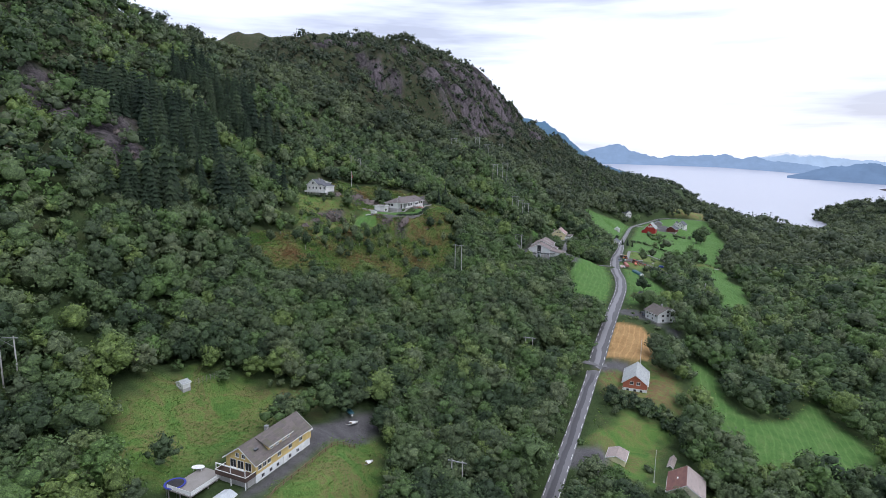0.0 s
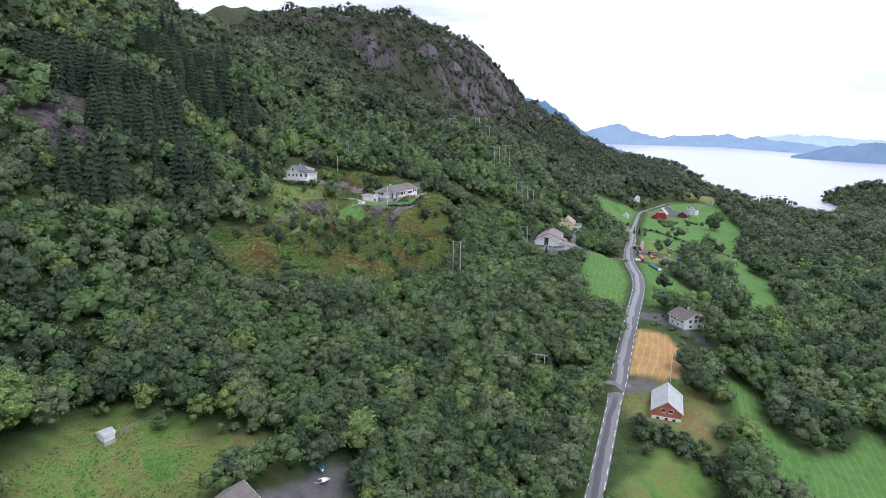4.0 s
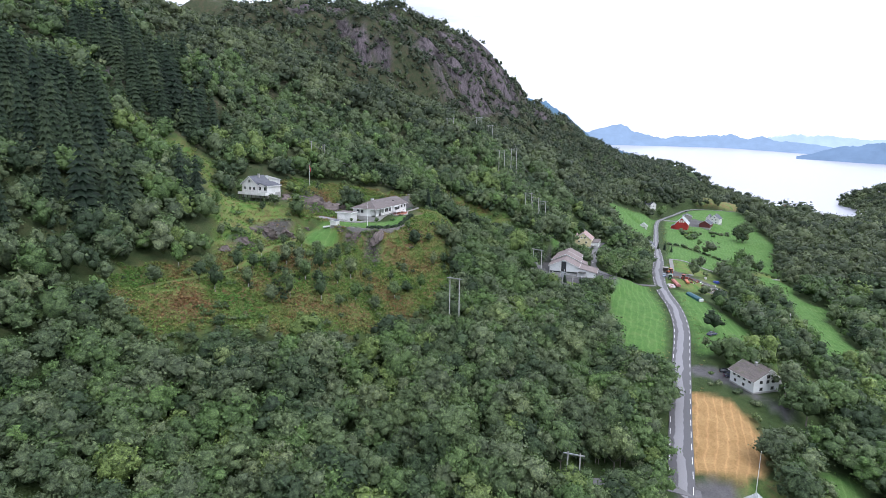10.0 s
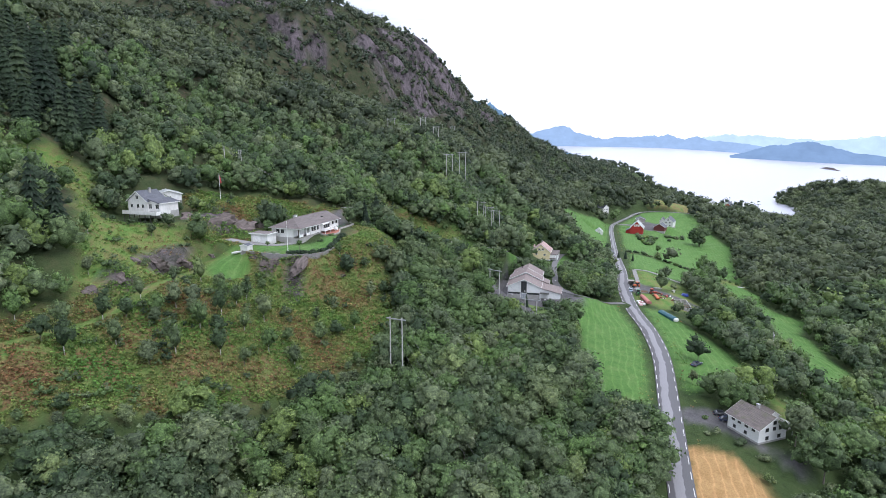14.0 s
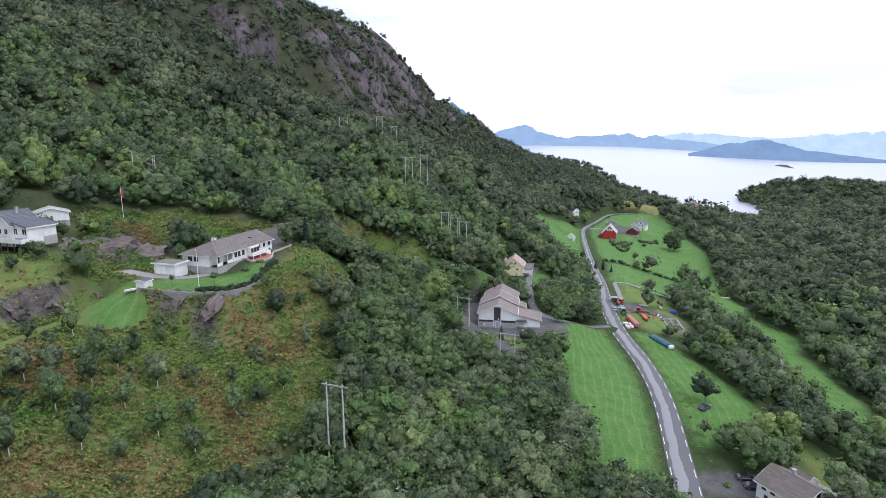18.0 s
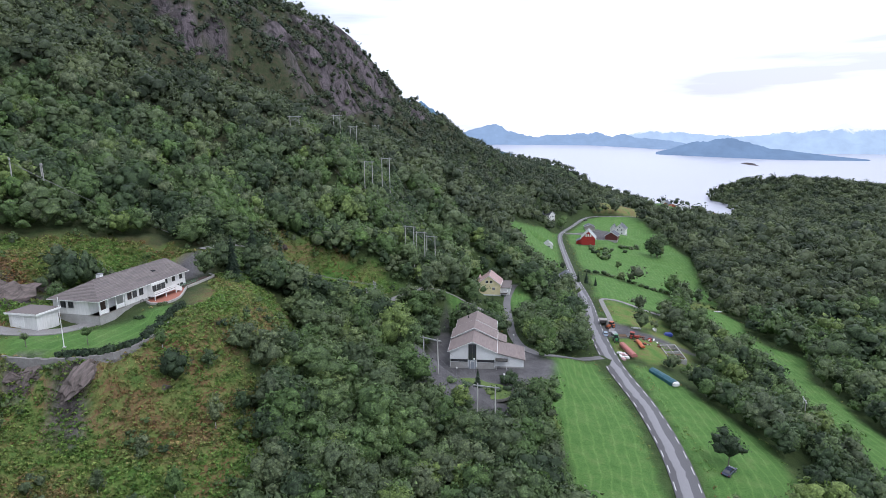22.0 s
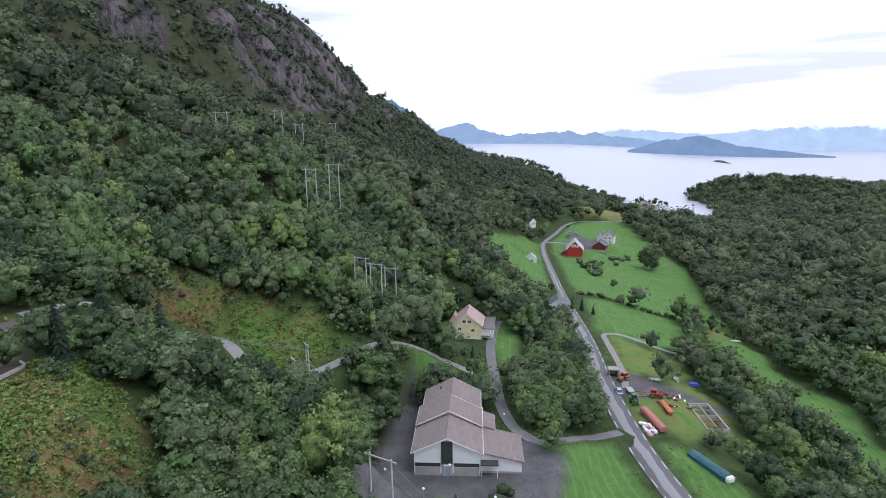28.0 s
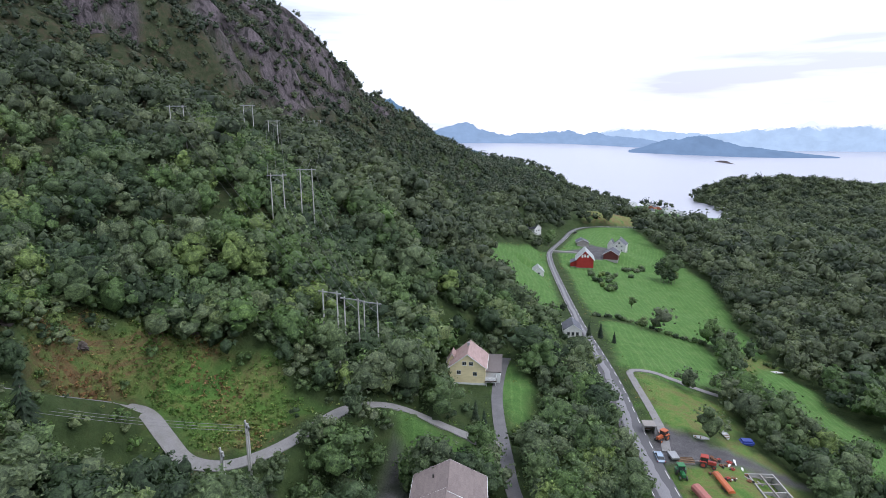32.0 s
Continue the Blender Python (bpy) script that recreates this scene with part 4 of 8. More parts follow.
def broad_crown(seed, boughs, leaves, size, height=1.0, slim=1.0, core=0.70, ragged=1.0):
    """A leafy crown about 1 high and 0.8 wide, standing on z = 0: a dome of uneven boughs, and the sprays on them."""
    rng = np.random.RandomState(seed)
    lean = rng.uniform(-0.05, 0.05, 2) * ragged
    wide = 0.29 * slim * rng.uniform(0.9, 1.1, 2)
    heart = np.array([lean[0] * 0.5, lean[1] * 0.5, 0.44])
    centres, radii = [], []
    start = rng.uniform(0, 6)
    for k in range(boughs):
        u = 1 - (k + 0.5) / boughs * 1.5
        a = start + k * 2.39996 + rng.uniform(-0.3, 0.3) * ragged
        ring = math.sqrt(max(0.0, 1 - u * u)) * (1 - 0.22 * max(u, 0.0))
        far = rng.uniform(0.72, 1.0 + 0.22 * ragged)
        centres.append((wide[0] * ring * math.cos(a) * far + lean[0] * (1 + u), wide[1] * ring * math.sin(a) * far + lean[1] * (1 + u), 0.56 + 0.30 * u * far))
        q = rng.uniform(0.66, 1.2) * 0.48 * boughs ** -0.42 * (0.9 + 0.1 * slim)
        radii.append((q, q, q * rng.uniform(0.8, 1.0)))
    centres, radii = np.array(centres), np.array(radii)
    vs, fs, ns, n = [], [], [], 0
    for c, r in zip(centres, radii):
        vs.append(c + ICO_V * r * core * (1 + rng.normal(0, 0.22, (len(ICO_V), 1))))
        ns.append(unit(0.62 * ICO_V + 0.40 * unit(vs[-1] - heart) + (0, 0, 0.05) + rng.normal(0, 0.28, ICO_V.shape)))
        fs.append(ICO_F + n)
        n += len(ICO_V)
    if boughs > 4:
        vs.append((0, 0, 0.52) + ICO_V * (wide[0] * 0.8, wide[1] * 0.8, 0.30))
        ns.append(ICO_V)
        fs.append(ICO_F + n)
        n += len(ICO_V)
    v, f, m = sprays(rng, centres, radii, leaves, size, heart)
    out = np.concatenate(vs + [v])
    out[:, 2] *= height
    return out, np.concatenate(fs + [f + n]), np.concatenate(ns + [m])


def spruce_crown(seed, tiers, points):
    """A spruce about 1 high: drooping ragged whorls, narrower to the top."""
    rng = np.random.RandomState(seed)
    vs, fs, ns, n = [], [], [], 0
    for k in range(tiers):
        u = k / tiers
        z, r = 0.05 + 0.9 * u, 0.21 * (1 - u) ** 0.85 + 0.012
        a = np.linspace(0, 2 * np.pi, points * 2, endpoint=False) + rng.uniform(0, 3)
        rr = np.where(np.arange(points * 2) % 2, 0.45, 1.0) * r * rng.uniform(0.75, 1.2, points * 2)
        ring = np.stack([rr * np.cos(a), rr * np.sin(a), z - rr * rng.uniform(0.25, 0.6, points * 2)], 1)
        vs += [ring, [(0, 0, z + 0.13 * (1.2 - u))]]
        ns += [unit(np.stack([np.cos(a), np.sin(a), np.full(len(a), 0.7)], 1) + rng.normal(0, 0.25, (len(a), 3))), [(0, 0, 1)]]
        i = np.arange(points * 2)
        fs.append(np.stack([i, np.roll(i, -1), np.full(points * 2, points * 2)], 1) + n)
        n += points * 2 + 1
    return np.concatenate(vs), np.concatenate(fs), np.concatenate(ns)


def trunk_mesh(name, seed, height, radius, limbs, birch=False):
    """A tapered, slightly bent trunk with limbs that reach into the crown."""
    rng = np.random.RandomState(seed)
    vs, fs, n = [], [], 0
    def tube(points, radii, sides=6):
        nonlocal n
        for p, r in zip(points, radii):
            a = np.linspace(0, 2 * np.pi, sides, endpoint=False)
            vs.append(np.stack([p[0] + r * np.cos(a), p[1] + r * np.sin(a), np.full(sides, p[2])], 1))
        for k in range(len(points) - 1):
            i = np.arange(sides)
            fs.append(np.stack([n + k * sides + i, n + k * sides + np.roll(i, -1), n + (k + 1) * sides + np.roll(i, -1), n + (k + 1) * sides + i], 1))
        n += sides * len(points)
    bend = rng.uniform(-0.05, 0.05, 2) * height
    spine = [np.array([bend[0] * u * u, bend[1] * u * u, height * u]) for u in (-0.08, 0.0, 0.25, 0.5, 0.8)]
    tube(spine, radius * np.array([1.5, 1.15, 0.85, 0.6, 0.25]))
    for _ in range(limbs):
        u = rng.uniform(0.3, 0.6)
        a = rng.uniform(0, 2 * np.pi)
        base = np.array([bend[0] * u * u, bend[1] * u * u, height * u])
        tip = base + np.array([np.cos(a), np.sin(a), 0.9]) * height * rng.uniform(0.16, 0.26)
        tube([base, (base + tip) / 2 + (0, 0, -0.02 * height), tip], radius * np.array([0.5, 0.35, 0.12]), 5)
    return mesh_from(name, np.concatenate(vs), np.concatenate(fs), BARK, True)


def wood(name, label, places, sizes, kinds, material, seed, vary=0.26, patches=55):
    """Very many trees as one mesh. places (n, 2); sizes: height for each; kinds: crown shapes (v, f) chosen at random."""
    rng = np.random.RandomState(seed)
    pick = rng.randint(0, len(kinds), len(places))
    z = on_ground(places[:, 0], places[:, 1])
    vs, fs, ns, tint, n = [], [], [], [], 0
    for k, (cv, cf, cn) in enumerate(kinds):
        m = np.nonzero(pick == k)[0]
        if not len(m):
            continue
        a, h = rng.uniform(0, 2 * np.pi, len(m)), sizes[m]
        w = h * rng.uniform(0.8, 1.25, len(m))
        c, s = np.cos(a)[:, None], np.sin(a)[:, None]
        x = (cv[None, :, 0] * c - cv[None, :, 1] * s) * w[:, None] + places[m, 0, None]
        y = (cv[None, :, 0] * s + cv[None, :, 1] * c) * w[:, None] + places[m, 1, None]
        zz = cv[None, :, 2] * h[:, None] + z[m, None] - 0.08 * h[:, None]
        vs.append(np.stack([x, y, zz], -1).reshape(-1, 3))
        fs.append((cf[None] + (np.arange(len(m)) * len(cv))[:, None, None] + n).reshape(-1, 3))
        ns.append(np.stack([cn[None, :, 0] * c - cn[None, :, 1] * s, cn[None, :, 0] * s + cn[None, :, 1] * c, np.broadcast_to(cn[None, :, 2], x.shape)], -1).reshape(-1, 3))
        patch = 0.5 + 0.32 * wave(places[m, 0], places[m, 1], patches, 41)
        tint.append(np.repeat(np.clip(patch + rng.normal(0, vary, len(m)), 0, 1), len(cv)))
        n += len(m) * len(cv)
    me = mesh_from(name, np.concatenate(vs), np.concatenate(fs), material, True, {"tint": np.concatenate(tint)}, np.concatenate(ns))
    return tagged(new(name, me), label, "trees", kind="stuff")


BUILDINGS = ((72, 216, 6), (77, 226, 9), (10, 366, 5), (5, 359, 6), (12, 361, 4), (-50, 140, 8), (-58, 138, 8), (-40, 144, 6), (-72, 298, 9), (-64, 303, 9), (-76, 304, 8), (-8, 349, 6), (-3, 352, 6), (3, 358, 6), (7, 365, 6), (-6, 344, 5), (0, 348, 5), (40, 146, 9), (50, 140, 8), (46, 152, 7), (-36, 146, 7), (-45, 143, 6), (166, 548, 9), (160, 536, 9), (168, 558, 10), (152, 512, 8), (140, 472, 7), (146, 470, 6), (-12, 308, 12), (-7, 320, 11), (-3, 328, 8), (-28, 300, 11), (-20, 304, 12), (58, 326, 8), (48, 340, 8), (50, 320, 7), (66, 332, 7), (80, 402, 8), (86, 398, 7), (78, 396, 6), (-44, 296, 6), (30, 366, 7), (26, 376, 8), (95, 262, 7), (110, 292, 8), (104, 286, 8), (-60, 300, 9), (12, 371, 7), (20, 366, 8), (24, 361, 6), (36, 363, 5), (14, 366, 6), (100, 246, 6), (98, 240, 5), (134, 440, 5), (136, 452, 6), (140, 448, 5), (-67, 330, 7), (-33, 309, 6), (-38, 117, 15), (-18, 319, 17), (-64, 312, 9), (62, 350, 15), (72, 342, 8), (85, 412, 9), (156, 480, 8), (162, 470, 8), (152, 464, 6), (165, 492, 8), (90, 264, 6), (94, 252, 7), (88, 256, 6), (97, 246, 6), (69, 196, 10), (101, 257, 10), (48, 150, 6), (62, 142, 9), (64, 150, 6), (222, 610, 14),
             (246, 632, 16), (172, 566, 12), (140, 462, 9), (136, 362, 9), (118, 341, 7), (124, 368, 8), (-66, 132, 4), (-51, 104, 8))


def free_places(n, x0, x1, y0, y1, seed, gap, keep=None):
    """Random places for trees, none on fields, lanes, roads, yards, houses or water."""
    r = np.random.RandomState(seed)
    nx, ny = int((x1 - x0) / gap), int((y1 - y0) / gap)
    gx_, gy_ = np.meshgrid(np.arange(nx), np.arange(ny))
    p = np.stack([x0 + (gx_.ravel() + r.uniform(0, 1, nx * ny)) * gap, y0 + (gy_.ravel() + r.uniform(0, 1, nx * ny)) * gap], 1)
    if keep is not None:
        p = p[keep(p[:, 0], p[:, 1])]
    x, y = p[:, 0], p[:, 1]
    ok = np.ones(len(p), bool)
    box = (x > -160) & (x < 800) & (y > 40) & (y < 1200)
    if box.any():
        c = cover(x[box], y[box])
        heath_free = (c[1] < 0.35) | (r.uniform(0, 1, box.sum()) < 0.015)
        ok[box] &= (c[0] < 0.15) & ((c[4] < 0.2) | (r.uniform(0, 1, box.sum()) < 0.02)) & heath_free & (c[2] < 0.1) & (c[3] < 0.1)
        ok[box] &= (track_gap(x[box], y[box]) > 1.6)
    d, _ = nearest(ROADLINE, x, y)
    ok &= (d < -5.0) | (d > 6.5)
    for bx, by, br in BUILDINGS:
        ok &= np.hypot(x - bx, y - by) > br
    ok &= shore(x, y) < -8
    p = p[ok]
    p = p[r.permutation(len(p))[:n]]
    return p[(np.abs(p[:, 0] - 101) > 10) | (np.abs(p[:, 1] - 330) > 26)]   # open verges between the two meadows


# crown shapes at three levels of detail
NEAR_KINDS = [broad_crown(s, 11, 400, 0.031, slim=(0.62, 0.78, 0.95)[s % 3], ragged=1.2) for s in range(1, 9)]
MID_KINDS = [broad_crown(s, 7, 130, 0.041, slim=(0.62, 0.78, 0.95)[s % 3], ragged=1.2) for s in range(21, 28)]
MID2_KINDS = [broad_crown(s, 4, 62, 0.058, slim=(0.66, 0.8, 0.95)[s % 3], ragged=1.4) for s in range(31, 37)]
FAR_KINDS = [broad_crown(s, 4, 56, 0.070, slim=(0.85, 1.0, 1.15)[s % 3], ragged=1.4) for s in range(41, 47)]
SPRUCE_NEAR = [spruce_crown(s, 12, 9) for s in range(61, 65)]
SPRUCE_MID = [spruce_crown(s, 11, 8) for s in range(71, 74)]


def near_zone(x, y):
    off = x - (-2 + 0.12 * y)
    return (off > np.where(y < 250, -100, -62)) & (off < 62) & (y > 95) & (y < 372)


def conifer_patch(x, y):
    """Where spruce stands in place of broadleaf wood."""
    patches = ((-150, 300, 34), (-128, 275, 26), (-118, 350, 24), (-96, 252, 14), (-112, 222, 16), (-150, 380, 30))
    v = np.zeros(len(x))
    for cx, cy, r in patches:
        v = np.maximum(v, 1 - np.hypot(x - cx, y - cy) / r)
    return v > 0.12


p_near = free_places(99999, -125, 120, 90, 376, 101, 3.75, near_zone)
con = conifer_patch(p_near[:, 0], p_near[:, 1])
p_mid = free_places(99999, -230, 330, 60, 640, 102, 5.3, lambda x, y: ~near_zone(x, y) & (y > 60))
con_mid = conifer_patch(p_mid[:, 0], p_mid[:, 1])
p_far = free_places(99999, -520, 1300, 250, 1450, 103, 11.2, lambda x, y: ~((x > -230) & (x < 330) & (y < 640)) & (x > -0.75 * y - 60) & (x < 0.95 * y + 150) & (x > np.interp(y, FOOT_Y, FOOT_X) - 470) & (y < 1450))
r_ = np.random.RandomState(5)


# where the wood is kept low, by gardens and yards
LOW_GROWTH = ((-42, 226, 11), (-22, 241, 11), (-57, 218, 11), (-4, 259, 9), (140, 490, 14), (128, 502, 12), (150, 500, 12), (130, 476, 10), (64, 178, 18), (56, 168, 11), (56, 136, 12), (64, 128, 14), (52, 152, 9), (94, 238, 13), (104, 242, 12), (52, 306, 7), (42, 312, 4), (40, 146, 9), (50, 140, 8), (96, 400, 5), (84, 392, 12), (80, 384, 10), (-30, 92, 14), (-50, 90, 14), (-44, 100, 12), (134, 344, 12), (-58, 290, 12), (590, 960, 50), (540, 920, 40), (126, 442, 10), (-6, 352, 9), (4, 358, 9), (12, 362, 8), (24, 358, 8), (34, 358, 7), (-46, 146, 9))


def sizes_for(p, base, seed):
    r = np.random.RandomState(seed)
    low = np.ones(len(p))
    for x, y, q in LOW_GROWTH:
        low = np.minimum(low, 0.42 + 0.58 * smoothstep(q * 0.75, q * 1.1, np.hypot(p[:, 0] - x, p[:, 1] - y)))
    return low * base * (1 + 0.16 * wave(p[:, 0], p[:, 1], 30, 51)) * np.clip(r.normal(1, 0.22, len(p)), 0.45, 1.6)


# steep rock carries few trees
def slope_free(p, limit, seed):
    e = 4.0
    dx = (on_ground(p[:, 0] + e, p[:, 1]) - on_ground(p[:, 0] - e, p[:, 1])) / (2 * e)
    dy = (on_ground(p[:, 0], p[:, 1] + e) - on_ground(p[:, 0], p[:, 1] - e)) / (2 * e)
    r = np.random.RandomState(seed)
    face = np.interp(p[:, 1], FOOT_Y, FOOT_X) - p[:, 0]
    wall = (p[:, 1] > 775) & (p[:, 1] < 1080) & (face > 190) & (face < 305)
    ok = (~wall | (r.uniform(0, 1, len(p)) < np.where(cliff_ribs(p[:, 0], p[:, 1]) < -0.15, 0.97, 0.52))) & ((np.hypot(dx, dy) < limit + 0.3) | (p[:, 0] > -125) | (p[:, 1] > 540) | (r.uniform(0, 1, len(p)) < 0.3))
    for cx, cy, cr in CRAGS:
        ok &= (np.hypot(p[:, 0] - cx, p[:, 1] - cy) > cr * 0.8) | ((cr > 11) & (r.uniform(0, 1, len(p)) < 0.55))
    return ok


ok = slope_free(p_near, 1.4, 1)
p_near, con = p_near[ok], con[ok]
ok = slope_free(p_mid, 1.1, 2)
p_mid, con_mid = p_mid[ok], con_mid[ok]
p_far = p_far[slope_free(p_far, 0.95, 3)]
broad = p_near[~con]
order = np.argsort(np.hypot(broad[:, 0] - (4 + 0.1 * broad[:, 1]), (broad[:, 1] - 215) * 0.45))
singles, rest = broad[order[:280]], broad[order[280:]]
wood("broadleaf_wood_near", "dense green birch and alder wood on the slope", rest, sizes_for(rest, 8.6, 7), NEAR_KINDS, LEAVES_ALL, 31)
mid = p_mid[~con_mid]
thin = np.random.RandomState(77).uniform(0, 1, len(mid)) < 0.85
mid = mid[((mid[:, 1] < 470) & (mid[:, 0] > -130) & (mid[:, 0] < 210)) | thin]
closer = (mid[:, 1] < 470) & (mid[:, 0] > -130) & (mid[:, 0] < 210)
wood("broadleaf_wood", "mixed broadleaf wood covering the lower hillside", mid[closer], sizes_for(mid[closer], 8.8, 8), MID_KINDS, LEAVES_ALL, 32)
upper = mid[~closer]
for name, label, chosen, leaves, seed in (("broadleaf_wood_far", "mixed broadleaf wood on the upper slopes and valley floor", upper[:, 1] >= 430, VALLEY_ALL, 36), ("hillside_wood", "light green birch wood on the steep hillside", upper[:, 1] < 430, LEAVES_ALL, 44)):
    wood(name, label, upper[chosen], sizes_for(upper[chosen], 10.4, seed), MID2_KINDS, leaves, seed)
if con_mid.any():
    wood("spruce_wood", "dark spruce stand on the hillside", p_mid[con_mid], sizes_for(p_mid[con_mid], 18, 9), SPRUCE_MID, NEEDLES_ALL, 33)
scrub = p_far[:, 0] < np.interp(p_far[:, 1], FOOT_Y, FOOT_X) - 20
p_hill = free_places(99999, -520, 700, 640, 1300, 106, 5.6, lambda x, y: (x > -0.75 * y - 60) & (x < np.interp(y, FOOT_Y, FOOT_X) - 20) & (x > np.interp(y, FOOT_Y, FOOT_X) - 400))
p_hill = p_hill[slope_free(p_hill, 0.95, 6)]
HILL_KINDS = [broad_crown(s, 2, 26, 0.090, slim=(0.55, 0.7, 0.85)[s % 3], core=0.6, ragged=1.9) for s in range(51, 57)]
wood("mountain_wood", "dark pine and birch wood on the mountainside", p_hill, sizes_for(p_hill, 8.0, 10), HILL_KINDS, HAZED_PINES_ALL, 34)
wood("valley_wood", "dense broadleaf wood on the valley floor and far hill", p_far[~scrub], sizes_for(p_far[~scrub], 14.0, 12), FAR_KINDS, VALLEY_ALL, 35, 0.28, 90)
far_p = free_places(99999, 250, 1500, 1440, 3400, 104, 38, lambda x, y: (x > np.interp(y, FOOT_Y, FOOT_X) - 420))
wood("shore_wood", "dark wood on the slope above the fjord", far_p, sizes_for(far_p, 15, 14), FAR_KINDS, HAZED_PINES_ALL, 37)
print("trees", len(singles), len(rest), len(p_mid), len(p_far))

UNDER_KINDS = [broad_crown(s, 4, 70, 0.058, slim=1.1) for s in range(91, 96)]
under = free_places(99999, -130, 150, 95, 430, 105, 6.6)
under = under[slope_free(under, 1.2, 4)]
wood("wood_understorey", "young birches and shrubs filling the wood", under, sizes_for(under, 5.4, 15), UNDER_KINDS, LEAVES_ALL, 38)

shrubs = np.random.RandomState(107).uniform(0, 1, (2600, 2)) * (90, 76) + (-20, 338)
c_ = cover(shrubs[:, 0], shrubs[:, 1])
keep_ = (c_[0] < 0.15) & (c_[3] < 0.1) & (c_[4] < 0.2) & ((c_[1] < 0.97) | (shrubs[:, 1] > 388)) & (track_gap(shrubs[:, 0], shrubs[:, 1]) > 1.3) & (nearest(ROADLINE, shrubs[:, 0], shrubs[:, 1])[0] < -8)
for bx, by, br in ((62, 350, 17), (31, 359, 4), (88, 414, 13), (-18, 319, 20), (30, 372, 9)):
    keep_ &= np.hypot(shrubs[:, 0] - bx, shrubs[:, 1] - by) > br
shrubs = shrubs[keep_][:800]
wood("track_scrub", "dense low shrubs below the gravel track", shrubs, np.clip(1.0 + 0.45 * track_gap(shrubs[:, 0], shrubs[:, 1]), 1.4, 3.6) * np.random.RandomState(16).uniform(0.7, 1.3, len(shrubs)), UNDER_KINDS, LEAVES_ALL, 39)

bushes = np.random.RandomState(108).uniform(0, 1, (5200, 2)) * (118, 150) + (-92, 216)
c_ = cover(bushes[:, 0], bushes[:, 1])
keep_ = ((c_[1] > 0.5) | (c_[4] > 0.6)) & (c_[0] < 0.1) & (c_[3] < 0.1) & (track_gap(bushes[:, 0], bushes[:, 1]) > 1.6) & (wave(bushes[:, 0], bushes[:, 1], 21, 46) + 0.5 * wave(bushes[:, 0], bushes[:, 1], 9, 47) > 0.42)
keep_ &= (bushes[:, 1] < 296) | (np.hypot(bushes[:, 0] + 16, bushes[:, 1] - 316) > 19)
bushes = bushes[keep_][:300]
wood("knoll_scrub", "low willow and rowan scrub scattered over the knoll", bushes, np.random.RandomState(17).uniform(0.8, 2.4, len(bushes)), UNDER_KINDS, LEAVES_ALL, 40)
cut = np.random.RandomState(109).uniform(0, 1, (3000, 2)) * (80, 160) + (-5, 388)
cut = cut[cover(cut[:, 0], cut[:, 1])[1] > 0.3][:700]
wood("line_scrub", "low green scrub in the clearing under the power lines", cut, np.random.RandomState(18).uniform(4.5, 9.0, len(cut)), UNDER_KINDS, LEAVES_ALL, 42)

r_g = np.random.RandomState(110)
u_ = r_g.uniform(0, 1, 70)
garden = np.stack([np.interp(u_, (0, 0.5, 1), (53, 64, 79)), np.interp(u_, (0, 0.5, 1), (182, 174, 164))], 1) + r_g.normal(0, 2.4, (70, 2))
garden = garden[nearest(ROADLINE, garden[:, 0], garden[:, 1])[0] > 6]
wood("garden_scrub", "belt of low shrubs between the red house and the garden", garden, r_g.uniform(1.8, 4.2, len(garden)), UNDER_KINDS, LEAVES_ALL, 43)

# the nearest trees, one by one
crowns = [mesh_from("crown", v * 9.6, f, LEAVES_ONE, True, None, m) for v, f, m in NEAR_KINDS]
trunks = [trunk_mesh("trunk", s, 5.6, 0.14, 5) for s in range(4)]
TREE_LABELS = ("green birch with a loose rounded crown", "dark green alder with a dense crown", "tall rowan with a ragged leafy crown", "grey-green willow with a broad crown")


def broad_tree(x, y, size, kind, label, turn, group=""):
    t = tagged(new("broadleaf_tree"), label, "tree", group)
    for nm, me in (("trunk", trunks[kind % 4]), ("crown", crowns[kind % 8])):
        o = new(nm, me)
        o.parent = t
    t.matrix_basis = pose(x, y, on_ground(x, y) - 0.1, 0, 0, turn) @ Matrix.Diagonal((size, size, size, 1))
    return t


def spruce_tree(x, y, height, kind, label="dark green spruce tapering to a point", group=""):
    t = tagged(new("spruce_tree"), label, "tree", group)
    for nm, me in (("trunk", spruce_trunks[0]), ("crown", spruce_crowns[kind % 4])):
        o = new(nm, me)
        o.parent = t
    t.matrix_basis = pose(x, y, on_ground(x, y) - 0.1, 0, 0, kind * 77) @ Matrix.Diagonal((height / 10, height / 10, height / 10, 1))
    return t


spruce_crowns = [mesh_from("crown", v * 10, f, NEEDLES_ONE, True, None, m) for v, f, m in SPRUCE_NEAR]
spruce_trunks = [trunk_mesh("trunk", 9, 9.0, 0.16, 0)]
near_sizes = sizes_for(singles, 0.92, 13)
for k, (x, y) in enumerate(singles):
    broad_tree(float(x), float(y), float(near_sizes[k]), int(r_.randint(0, 28)), TREE_LABELS[int(r_.randint(0, 4))], float(r_.uniform(0, 360)), "trees of the slope wood")
for k, (x, y) in enumerate(p_near[con]):
    spruce_tree(float(x), float(y), float(r_.uniform(12, 18)), k, group="spruces on the slope")

